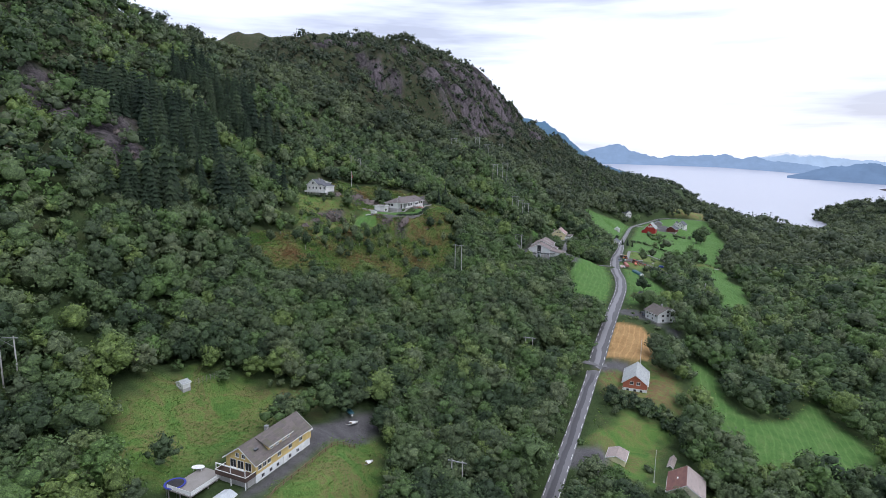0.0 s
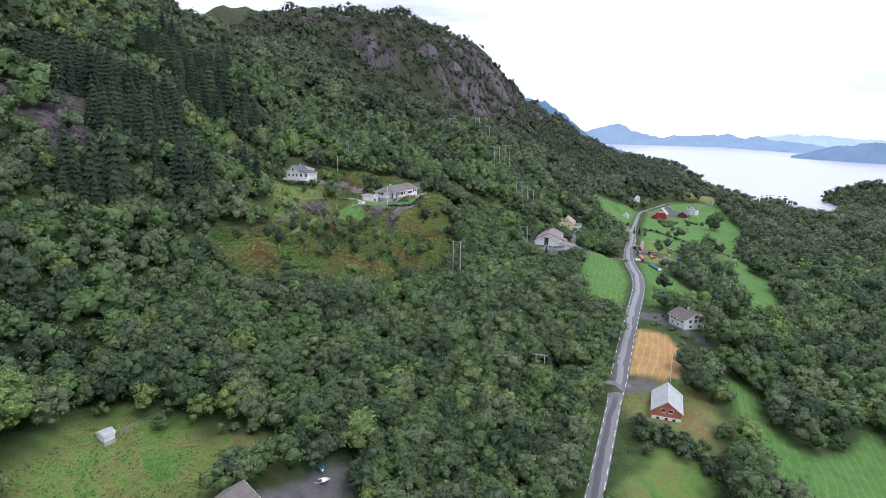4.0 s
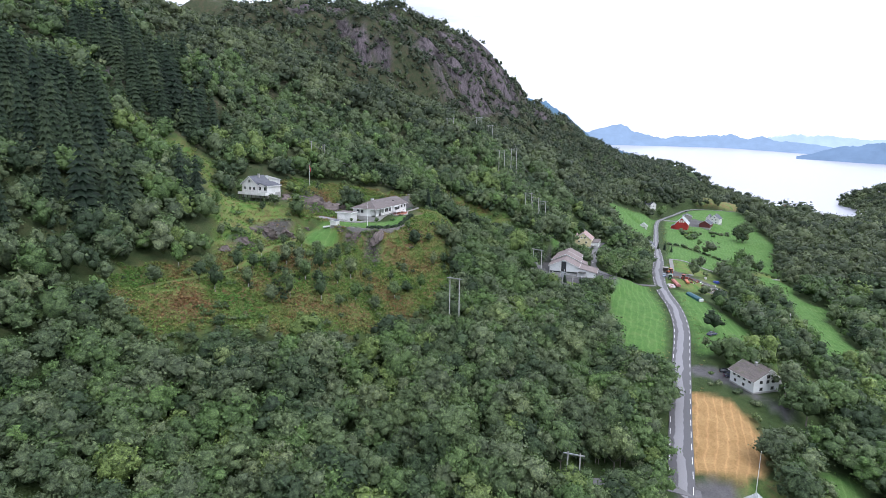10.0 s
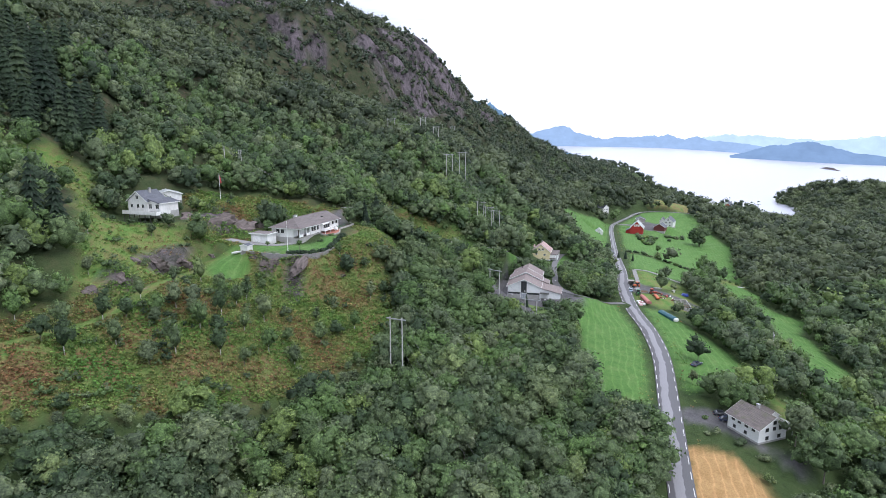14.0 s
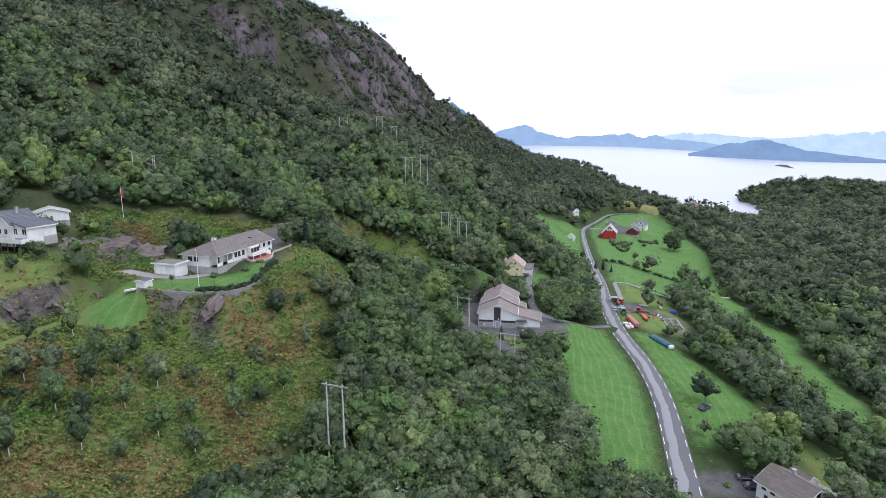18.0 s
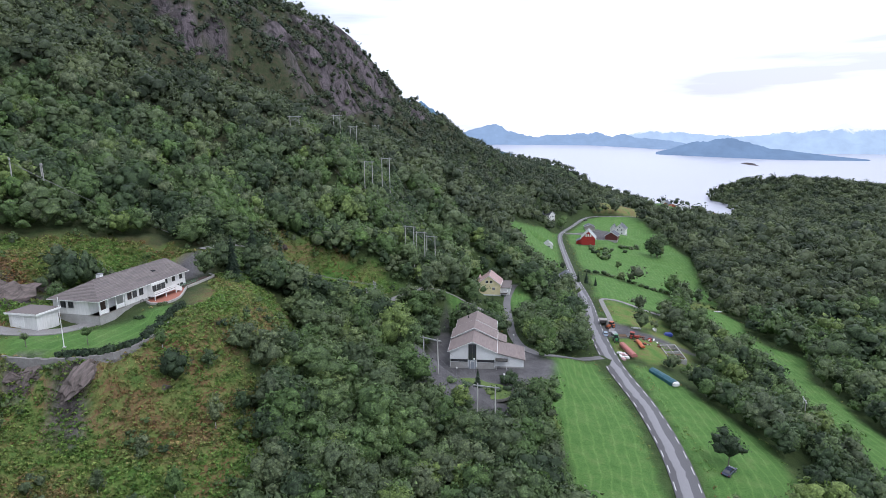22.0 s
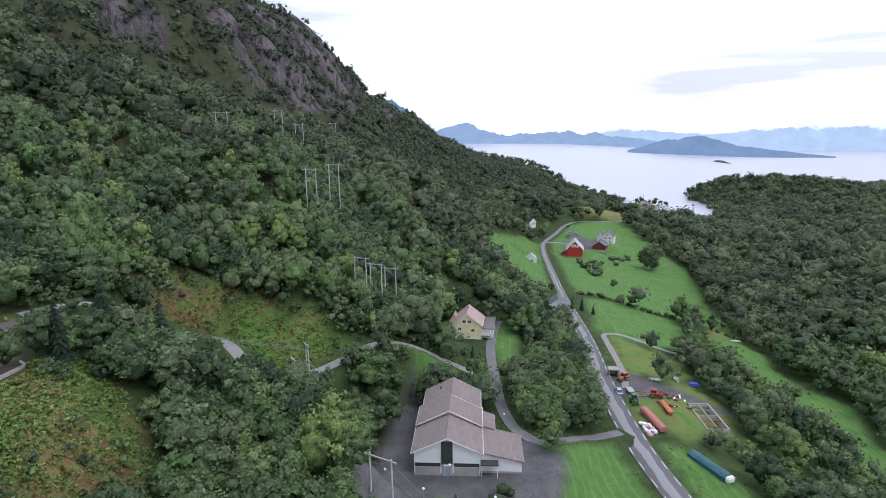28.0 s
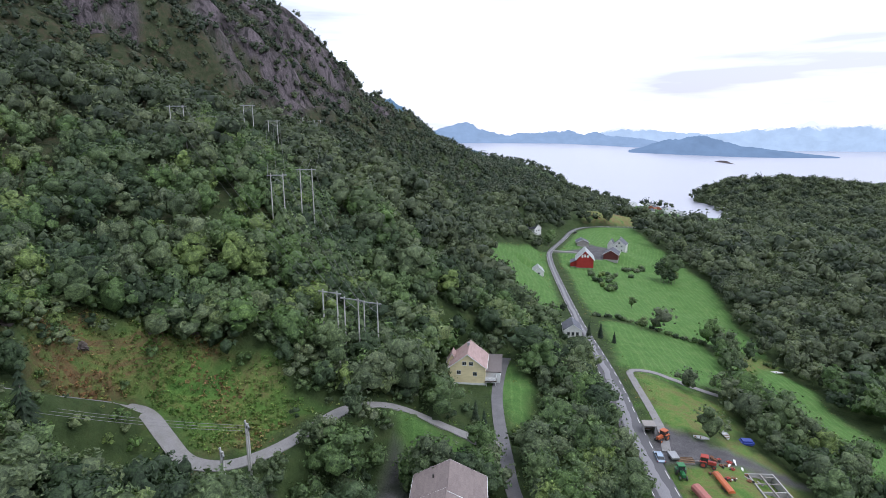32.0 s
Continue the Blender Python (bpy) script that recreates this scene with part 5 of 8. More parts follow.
# ---- building blocks ----
def boxes(*spans):
    """Verts and faces of plain boxes (x0, y0, z0, x1, y1, z1)."""
    v, f = [], []
    for x0, y0, z0, x1, y1, z1 in spans:
        k = len(v)
        v += [(x0, y0, z0), (x1, y0, z0), (x1, y1, z0), (x0, y1, z0), (x0, y0, z1), (x1, y0, z1), (x1, y1, z1), (x0, y1, z1)]
        f += [(k, k + 3, k + 2, k + 1), (k + 4, k + 5, k + 6, k + 7), (k, k + 1, k + 5, k + 4), (k + 1, k + 2, k + 6, k + 5), (k + 2, k + 3, k + 7, k + 6), (k + 3, k, k + 4, k + 7)]
    return v, f


def part(name, vf, material, parent, label=""):
    """One mesh object under a thing or a part."""
    me = bpy.data.meshes.new(name)
    me.from_pydata([tuple(p) for p in vf[0]], [], [tuple(q) for q in vf[1]])
    me.materials.append(material)
    me.update()
    o = new(name, me)
    o.parent = parent
    if label:
        o["label"] = label
    return o


def bevelled(vf, width=0.04, segments=1):
    bm = bmesh.new()
    vs = [bm.verts.new(p) for p in vf[0]]
    for q in vf[1]:
        bm.faces.new([vs[i] for i in q])
    bm.normal_update()
    bmesh.ops.bevel(bm, geom=list(bm.edges), offset=width, segments=segments, affect="EDGES")
    bm.verts.index_update()
    out = [v.co[:] for v in bm.verts], [[v.index for v in f.verts] for f in bm.faces]
    bm.free()
    return out


def tube(points, radius, sides=8, close=True):
    """A round bar along points; radius one number or one for each point."""
    pts = [Vector(p) for p in points]
    radii = radius if isinstance(radius, (list, tuple)) else [radius] * len(pts)
    v, f = [], []
    for k, p in enumerate(pts):
        d = (pts[min(k + 1, len(pts) - 1)] - pts[max(k - 1, 0)]).normalized()
        a = d.cross(Vector((0, 0, 1)) if abs(d.z) < 0.9 else Vector((1, 0, 0))).normalized()
        b = d.cross(a)
        for s in range(sides):
            w = 2 * math.pi * s / sides
            v.append(tuple(p + (a * math.cos(w) + b * math.sin(w)) * radii[k]))
    for k in range(len(pts) - 1):
        for s in range(sides):
            f.append((k * sides + s, k * sides + (s + 1) % sides, (k + 1) * sides + (s + 1) % sides, (k + 1) * sides + s))
    if close:
        f += [tuple(range(sides - 1, -1, -1)), tuple(range((len(pts) - 1) * sides, len(pts) * sides))]
    return v, f


def joined(*many):
    v, f = [], []
    for a, b in many:
        f += [tuple(i + len(v) for i in q) for q in b]
        v += list(a)
    return v, f


def thing(name, label, category, m, group=""):
    t = tagged(new(name), label, category, group)
    t.matrix_basis = m
    return t


def at(x, y, turn=0.0, z=None, up=0.0):
    """A pose standing on the ground, turned clockwise by turn degrees."""
    return pose(x, y, (float(on_ground(x, y)) if z is None else z) + up, 0, 0, -turn)


GLASS = worn("window_glass", (0.03, 0.035, 0.04), 0.08, amount=0.2, bump=0.0, spec=0.8)
WHITE_TRIM = worn("white_trim_paint", (0.78, 0.78, 0.76), 0.5, amount=0.12)
WHITE_BOARDS, WHITE_WALL = boards("white_boards", (0.74, 0.74, 0.72)), worn("white_render", (0.70, 0.71, 0.70), 0.8, amount=0.15, scale=0.4)
YELLOW_BOARDS, PALE_YELLOW = boards("yellow_boards", (0.66, 0.50, 0.20)), boards("pale_yellow_boards", (0.82, 0.72, 0.44), vertical=False)
RED_BOARDS, BARN_RED = boards("red_boards", (0.42, 0.14, 0.085)), boards("barn_red_boards", (0.38, 0.035, 0.03))
DARK_BOARDS = boards("dark_stained_boards", (0.09, 0.06, 0.05))
CONCRETE = worn("concrete", (0.36, 0.355, 0.34), 0.9, amount=0.4, scale=0.5, bump=0.3)
STONE_WALL = worn("grey_stone", (0.24, 0.23, 0.225), 0.95, amount=0.5, scale=1.2, fine=4, bump=0.8)
PALE_STONE = worn("pale_edge_stone", (0.42, 0.40, 0.38), 0.9, amount=0.5, scale=1.2, bump=0.6)
GREY_PANEL, DARK_FRAME = worn("grey_panel", (0.30, 0.33, 0.37), 0.6), worn("dark_frame", (0.05, 0.048, 0.045), 0.5)
TIMBER, GREY_TIMBER = boards("brown_timber", (0.20, 0.13, 0.08)), boards("weathered_timber", (0.30, 0.28, 0.26))
STEEL, ZINC = worn("steel", (0.35, 0.36, 0.37), 0.45, 0.8, amount=0.2), worn("zinc", (0.45, 0.46, 0.47), 0.4, 0.7, amount=0.2)
HALL_TILES = roof_cover("brown_grey_tiles", (0.225, 0.185, 0.172), (0.185, 0.150, 0.142))
BUNGALOW_TILES = roof_cover("grey_brown_tiles", (0.185, 0.160, 0.152), (0.140, 0.122, 0.118))
SLATE_TILES = roof_cover("blue_black_tiles", (0.130, 0.135, 0.155), (0.100, 0.105, 0.122))
OLD_TILES = roof_cover("old_brown_tiles", (0.17, 0.145, 0.135), (0.12, 0.104, 0.098), moss=(0.11, 0.11, 0.07))
GREY_SHEETS = roof_cover("pale_grey_slabs", (0.44, 0.46, 0.45), (0.36, 0.375, 0.37), spots=0.7)
PINK_TILES = roof_cover("faded_pink_tiles", (0.42, 0.30, 0.275), (0.34, 0.24, 0.225))
RED_TILES = roof_cover("dull_red_tiles", (0.21, 0.105, 0.085), (0.16, 0.080, 0.070))
PALE_TILES = roof_cover("pale_brown_sheets", (0.36, 0.30, 0.275), (0.31, 0.26, 0.24))


def slope_courses(x0, z0, x1, z1, y0, y1, pitch=0.42, tile=1.5, thick=0.16):
    """One roof slope from eave (x0, z0) to ridge (x1, z1): a slab, and lapped courses of tiles proud of it."""
    run, rise = x1 - x0, z1 - z0
    n = max(4, int(math.hypot(run, rise) / pitch))
    nx_, nz_ = -rise / math.hypot(run, rise), run / math.hypot(run, rise)
    if nz_ < 0:
        nx_, nz_ = -nx_, -nz_
    k = max(2, int((y1 - y0) / tile))
    v, f = [], []
    base = [(x0, y0, z0), (x1, y0, z1), (x1, y1, z1), (x0, y1, z0)]
    v += base + [(x - nx_ * thick, y, z - nz_ * thick) for x, y, z in base]
    f += [(0, 1, 2, 3), (7, 6, 5, 4), (0, 4, 5, 1), (1, 5, 6, 2), (2, 6, 7, 3), (3, 7, 4, 0)]
    for i in range(n):
        a, b = i / n, min(1.0, (i + 1.04) / n)
        for j in range(k):
            ya, yb = y0 + (y1 - y0) * j / k, y0 + (y1 - y0) * (j + 1) / k
            lo, hi = 0.055, 0.012
            p = len(v)
            for yy in (ya, yb):
                v += [(x0 + run * a + nx_ * 0.004, yy, z0 + rise * a + nz_ * 0.004), (x0 + run * a + nx_ * lo, yy, z0 + rise * a + nz_ * lo), (x0 + run * b + nx_ * hi, yy, z0 + rise * b + nz_ * hi)]
            f += [(p, p + 1, p + 4, p + 3), (p + 1, p + 2, p + 5, p + 4)]
    return v, f


def window(root, side, u, z, w, h, x0, x1, y0, y1, trim=None, bars=1):
    """A window in the wall of a block: frame with glazing bars, pane, sill. side F, B, L or R; u along the wall from its middle."""
    trim = trim or WHITE_TRIM
    t = 0.07
    frame_ = boxes((-w / 2 - t, -0.06, -h / 2 - t, -w / 2, 0.05, h / 2 + t), (w / 2, -0.06, -h / 2 - t, w / 2 + t, 0.05, h / 2 + t),
                   (-w / 2, -0.06, h / 2, w / 2, 0.05, h / 2 + t), (-w / 2, -0.06, -h / 2 - t, w / 2, 0.05, -h / 2),
                   *[(-w / 2 + w * k / (bars + 1) - 0.025, -0.045, -h / 2, -w / 2 + w * k / (bars + 1) + 0.025, 0.02, h / 2) for k in range(1, bars + 1)])
    o = part("window", frame_, trim, root)
    part("pane", boxes((-w / 2, -0.025, -h / 2, w / 2, 0.0, h / 2)), GLASS, o)
    part("sill", boxes((-w / 2 - 0.12, -0.13, -h / 2 - t - 0.04, w / 2 + 0.12, -0.06, -h / 2 - t)), trim, o)
    cx, cy = (x0 + x1) / 2, (y0 + y1) / 2
    o.matrix_basis = {"F": pose(cx + u, y0, z), "B": pose(cx - u, y1, z, 0, 0, 180), "R": pose(x1, cy + u, z, 0, 0, 90), "L": pose(x0, cy - u, z, 0, 0, -90)}[side]
    return o


def door(root, side, u, w, h, x0, x1, y0, y1, z=0.0, material=None):
    o = part("door", boxes((-w / 2, -0.07, 0, w / 2, 0.03, h)), material or DARK_FRAME, root)
    part("door_frame", boxes((-w / 2 - 0.09, -0.09, 0, -w / 2, 0.03, h + 0.09), (w / 2, -0.09, 0, w / 2 + 0.09, 0.03, h + 0.09), (-w / 2, -0.09, h, w / 2, 0.03, h + 0.09)), WHITE_TRIM, o)
    part("door_handle", boxes((w / 2 - 0.16, -0.14, 1.0, w / 2 - 0.06, -0.07, 1.05)), STEEL, o)
    cx, cy = (x0 + x1) / 2, (y0 + y1) / 2
    o.matrix_basis = {"F": pose(cx + u, y0, z), "B": pose(cx - u, y1, z, 0, 0, 180), "R": pose(x1, cy + u, z, 0, 0, 90), "L": pose(x0, cy - u, z, 0, 0, -90)}[side]
    return o


def gabled(root, x0, x1, y0, y1, z0, eave, ridge, wall, roof, over=0.45, base=None, trim=None, ridge_x=None, back=True, plinth=0.5):
    """A gabled block with its ridge along y: plinth, four walls, two tiled slopes, ridge, barge boards and gutters."""
    trim, t = trim or WHITE_TRIM, 0.22
    rx = (x0 + x1) / 2 if ridge_x is None else ridge_x
    part("plinth", boxes((x0 - 0.04, y0 - 0.04, z0 - 1.6, x1 + 0.04, y1 + 0.04, z0 + plinth)), base or CONCRETE, root)
    for ya, yb in ((y0, y0 + t), (y1 - t, y1)):
        v = [(x0, y, z) for y in (ya,) for z in (z0 + plinth, eave)]
        ring = [(x0, z0 + plinth), (x1, z0 + plinth), (x1, eave), (rx, ridge), (x0, eave)]
        v = [(x, ya, z) for x, z in ring] + [(x, yb, z) for x, z in ring]
        part("wall", (v, [(0, 1, 2, 3, 4), (9, 8, 7, 6, 5)] + [(i, i + 5, (i + 1) % 5 + 5, (i + 1) % 5) for i in range(5)]), wall, root)
    part("wall", boxes((x0, y0 + t, z0 + plinth, x0 + t, y1 - t, eave)), wall, root)
    part("wall", boxes((x1 - t, y0 + t, z0 + plinth, x1, y1 - t, eave)), wall, root)
    for xe, sgn in ((x0, -1), (x1, 1)):
        drop = over * (ridge - eave) / abs(rx - xe)
        part("roof_slope", slope_courses(xe + sgn * over, eave - drop + 0.18, rx, ridge + 0.18, y0 - over, y1 + over), roof, root)
        part("gutter", tube([(xe + sgn * (over + 0.06), y0 - over, eave - drop + 0.08), (xe + sgn * (over + 0.06), y1 + over, eave - drop + 0.08)], 0.07, 6), trim, root)
        for yy in (y0 - over - 0.03, y1 + over - 0.01):
            a, b = (xe + sgn * over, eave - drop), (rx, ridge)
            part("barge_board", ([(a[0], yy, a[1] - 0.02), (b[0], yy, b[1] - 0.02), (b[0], yy, b[1] + 0.22), (a[0], yy, a[1] + 0.22),
                                  (a[0], yy + 0.04, a[1] - 0.02), (b[0], yy + 0.04, b[1] - 0.02), (b[0], yy + 0.04, b[1] + 0.22), (a[0], yy + 0.04, a[1] + 0.22)],
                                 [(0, 1, 2, 3), (7, 6, 5, 4), (0, 4, 5, 1), (1, 5, 6, 2), (2, 6, 7, 3), (3, 7, 4, 0)]), trim, root)
    part("ridge_cap", tube([(rx, y0 - over, ridge + 0.2), (rx, y1 + over, ridge + 0.2)], 0.1, 6), roof, root)


def lean_to(root, x0, x1, y0, y1, z0, zl, zr, wall, roof, over=0.35):
    """A block with one slope falling from x0 (height zl) to x1 (height zr)."""
    t = 0.2
    part("plinth", boxes((x0, y0 - 0.03, z0 - 1.6, x1 + 0.03, y1 + 0.03, z0 + 0.4)), CONCRETE, root)
    for ya, yb in ((y0, y0 + t), (y1 - t, y1)):
        ring = [(x0, z0 + 0.4), (x1, z0 + 0.4), (x1, zr), (x0, zl)]
        v = [(x, ya, z) for x, z in ring] + [(x, yb, z) for x, z in ring]
        part("wall", (v, [(0, 1, 2, 3), (7, 6, 5, 4)] + [(i, i + 4, (i + 1) % 4 + 4, (i + 1) % 4) for i in range(4)]), wall, root)
    xe = x1 if zr < zl else x0
    part("wall", boxes((x1 - t, y0 + t, z0 + 0.4, x1, y1 - t, zr) if zr < zl else (x0, y0 + t, z0 + 0.4, x0 + t, y1 - t, zl)), wall, root)
    k = (zr - zl) / (x1 - x0)
    if zr < zl:
        part("roof_slope", slope_courses(x1 + over, zr + k * over + 0.16, x0, zl + 0.16, y0 - over, y1 + over), roof, root)
        part("fascia", boxes((x1 + over, y0 - over, zr + k * over - 0.06, x1 + over + 0.04, y1 + over, zr + k * over + 0.16)), WHITE_TRIM, root)
    else:
        part("roof_slope", slope_courses(x0 - over, zl - k * over + 0.16, x1, zr + 0.16, y0 - over, y1 + over), roof, root)
        part("fascia", boxes((x0 - over - 0.04, y0 - over, zl - k * over - 0.06, x0 - over, y1 + over, zl - k * over + 0.16)), WHITE_TRIM, root)


def chimney(root, x, y, z0, z1, size=0.6, material=None):
    o = part("chimney", bevelled(boxes((x - size / 2, y - size / 2, z0, x + size / 2, y + size / 2, z1)), 0.02), material or CONCRETE, root)
    part("chimney_cap", boxes((x - size / 2 - 0.07, y - size / 2 - 0.07, z1, x + size / 2 + 0.07, y + size / 2 + 0.07, z1 + 0.1)), STEEL, o)


def railing(root, points, height=0.95, material=None, gap=1.2, boards_up=4):
    """A boarded railing along points (x, y, z): posts, a cap and level boards."""
    material = material or WHITE_TRIM
    for a, b in zip(points, points[1:]):
        a, b = Vector(a), Vector(b)
        n = max(1, int((b - a).length / gap))
        for k in range(n + 1):
            p = a.lerp(b, k / n)
            part("post", boxes((p.x - 0.05, p.y - 0.05, p.z, p.x + 0.05, p.y + 0.05, p.z + height)), material, root)
        d = (b - a).normalized()
        s = Vector((d.y, -d.x, 0)) * 0.025
        for k in range(boards_up):
            zz = height * (0.2 + 0.75 * k / max(1, boards_up - 1))
            q = [a + s, b + s, b - s, a - s]
            v = [(p.x, p.y, p.z + zz - 0.09) for p in q] + [(p.x, p.y, p.z + zz + 0.09) for p in q]
            part("rail", (v, boxes((0, 0, 0, 1, 1, 1))[1]), material, root)


# ---- community hall by the road junction ----
hall = thing("community_hall", "white community hall with stepped brown tiled roofs", "hall", pose(57.2, 338.8, 57.2, 0, 0, -18))
gabled(hall, -6.2, 6.2, 0, 9.4, 0, 4.9, 7.7, WHITE_WALL, HALL_TILES, 0.5)
gabled(hall, -6.2, 6.2, 9.4, 16.6, 0, 5.5, 8.5, WHITE_WALL, HALL_TILES, 0.5)
gabled(hall, -5.6, 6.0, 16.6, 24.6, 0, 5.7, 8.55, WHITE_WALL, HALL_TILES, 0.4)
lean_to(hall, 6.2, 14.0, 1.2, 10.6, 0, 4.3, 2.5, WHITE_WALL, HALL_TILES, 0.4)
lean_to(hall, 6.2, 9.0, 10.6, 16.4, 0, 4.9, 3.9, WHITE_WALL, HALL_TILES, 0.3)
part("glazed_strip", boxes((-1.0, -0.10, 2.5, 1.0, 0.02, 7.0)), GLASS, hall, "tall dark glazed strip in the gable")
part("strip_frame", boxes((-1.08, -0.14, 2.4, -1.0, 0.02, 7.1), (1.0, -0.14, 2.4, 1.08, 0.02, 7.1), (-0.04, -0.14, 2.4, 0.04, 0.0, 7.1)), DARK_FRAME, hall)
part("entrance_panel", boxes((-1.0, -0.12, 0.0, 1.0, 0.02, 2.4)), GREY_PANEL, hall, "blue-grey entrance panel")
door(hall, "F", 0.0, 1.0, 2.1, -6.2, 6.2, -0.13, 0, 0, GREY_PANEL)
for x0, x1 in ((-6.0, -1.3), (1.3, 6.0)):
    band = part("window_band", boxes((x0, -0.06, 1.9, x1, 0.02, 2.6)), GLASS, hall, "dark horizontal window band")
    part("band_frame", boxes(*[(x0 + (x1 - x0) * k / 6 - 0.03, -0.09, 1.86, x0 + (x1 - x0) * k / 6 + 0.03, 0.0, 2.64) for k in range(7)]), DARK_FRAME, band)
    part("base_course", boxes((x0, -0.05, 0.1, x1, 0.02, 1.8)), CONCRETE, hall)
for k in range(4):
    window(hall, "R", -3.4 + 2.2 * k, 1.5, 1.2, 1.0, 6.2, 14.0, 1.2, 10.6, DARK_FRAME)
for k in range(6):
    window(hall, "L", -9 + 3.6 * k, 2.8, 1.6, 1.1, -6.2, 6.2, 0, 24.6, DARK_FRAME)
part("canopy", boxes((6.3, -0.6, 2.5, 9.6, 1.2, 2.72)), DARK_FRAME, hall)
for x in (6.5, 9.4):
    part("canopy_post", boxes((x - 0.06, -0.5, -0.2, x + 0.06, -0.38, 2.5)), WHITE_TRIM, hall)
part("roof_vent", tube([(-2.4, 21.5, 7.2), (-2.4, 21.5, 8.1)], 0.14, 8), DARK_FRAME, hall)

# ---- pale yellow house above the hall ----
yellow = thing("yellow_house", "pale yellow timber house with a faded pink tiled roof", "house", pose(82.3, 408.4, 57.2, 0, 0, -22))
gabled(yellow, -4.5, 4.5, 0, 9.6, 0, 4.6, 8.0, PALE_YELLOW, PINK_TILES, 0.4, WHITE_WALL)
for u, z in ((-0.8, 5.6), (0.9, 5.6), (-2.2, 3.2), (1.9, 2.9)):
    window(yellow, "F", u, z, 0.95, 0.95, -4.5, 4.5, 0, 9.6)
window(yellow, "F", 1.9, 0.1, 1.1, 0.7, -4.5, 4.5, 0, 9.6)
for u in (-2.6, 0.4, 3.0):
    window(yellow, "L", u, 3.0, 1.1, 1.1, -4.5, 4.5, 0, 9.6)
gabled(yellow, -5.6, -3.2, 4.2, 8.0, 0, 4.4, 6.4, PALE_YELLOW, PINK_TILES, 0.25)
part("annex", boxes((4.5, 1.6, -1.4, 8.2, 13.2, 2.9)), WHITE_WALL, yellow, "white flat-roofed side annex")
part("annex_roof", boxes((4.4, 1.3, 2.9, 8.5, 13.5, 3.12)), BUNGALOW_TILES, yellow)
part("balcony", boxes((4.5, -0.6, 1.2, 7.4, 1.6, 1.4)), DARK_BOARDS, yellow)
railing(yellow, [(4.6, -0.5, 1.4), (7.3, -0.5, 1.4), (7.3, 1.6, 1.4)], 0.9, WHITE_TRIM)
for x in (4.8, 7.2):
    part("balcony_post", boxes((x - 0.06, -0.5, -1.5, x + 0.06, -0.38, 1.2)), WHITE_TRIM, yellow)
window(yellow, "R", -2.0, 1.4, 1.2, 1.0, 4.5, 8.2, 1.6, 13.2)
window(yellow, "R", 2.2, 1.4, 1.2, 1.0, 4.5, 8.2, 1.6, 13.2)
chimney(yellow, -0.2, 6.2, 7.0, 8.9)

# ---- long white bungalow on the knoll ----
bung = thing("bungalow", "long white bungalow with a grey-brown hipped tiled roof", "house", pose(-21.6, 320.2, 87.5, 0, 0, -24.5))
B0, B1, BL, BR = -12.3, 12.3, -5.0, 5.0


def hipped(root, x0, x1, y0, y1, eave, ridge, hip0, hip1, roof, over=0.6):
    """A roof with its ridge along y that is hipped by hip0 at y0 and hip1 at y1 (0: a gable end), in lapped courses."""
    rx = (x0 + x1) / 2
    v, f = [], []
    n = 15
    for k in range(n):
        a, b = k / n, min(1.0, (k + 1.05) / n)
        def ring(u, lift):
            z = eave + (ridge - eave) * u + lift
            return [(x0 - over + (rx - x0 + over) * u, y0 - over + (hip0 + over) * u if hip0 else y0 - over, z), (x1 + over + (rx - x1 - over) * u, y0 - over + (hip0 + over) * u if hip0 else y0 - over, z),
                    (x1 + over + (rx - x1 - over) * u, y1 + over - (hip1 + over) * u if hip1 else y1 + over, z), (x0 - over + (rx - x0 + over) * u, y1 + over - (hip1 + over) * u if hip1 else y1 + over, z)]
        lo0, lo1, hi = ring(a, 0.0), ring(a, 0.07), ring(b, 0.015)
        for i in range(4):
            j = (i + 1) % 4
            m = 12 if i in (1, 3) else 6
            for q in range(m):
                def mixp(p, r, u):
                    return tuple(p[c] + (r[c] - p[c]) * u for c in range(3))
                s = len(v)
                v += [mixp(lo0[i], lo0[j], q / m), mixp(lo0[i], lo0[j], (q + 1) / m), mixp(lo1[i], lo1[j], (q + 1) / m), mixp(lo1[i], lo1[j], q / m), mixp(hi[i], hi[j], (q + 1) / m), mixp(hi[i], hi[j], q / m)]
                f += [(s, s + 1, s + 2, s + 3), (s + 3, s + 2, s + 4, s + 5)]
    part("roof", (v, f), roof, root)
    part("soffit", boxes((x0 - over, y0 - over, eave - 0.14, x1 + over, y1 + over, eave - 0.02)), WHITE_TRIM, root)
    part("ridge_cap", tube([(rx, y0 + hip0, ridge + 0.04), (rx, y1 - hip1, ridge + 0.04)], 0.11, 6), roof, root)


part("plinth", boxes((BL - 0.03, B0 - 0.03, -1.5, BR + 0.03, B1 + 0.03, 0.5)), CONCRETE, bung)
part("wall", boxes((BR - 0.25, B0 + 6.5, 0.5, BR, B1, 3.3)), WHITE_BOARDS, bung)
part("wall", boxes((BR - 2.4, B0, 0.5, BR - 2.15, B0 + 6.5, 3.3)), WHITE_BOARDS, bung)
part("wall", boxes((BL, B0, 0.5, BL + 0.25, B1, 3.3)), WHITE_BOARDS, bung)
part("wall", boxes((BL + 0.25, B0, 0.5, BR - 2.4, B0 + 0.25, 3.3)), WHITE_BOARDS, bung)
part("wall", boxes((BL + 0.25, B1 - 0.25, 0.5, BR - 0.25, B1, 3.3)), WHITE_BOARDS, bung)
part("wall", boxes((BR - 2.15, B0 + 6.5, 0.5, BR - 0.25, B0 + 6.75, 3.3)), WHITE_BOARDS, bung)
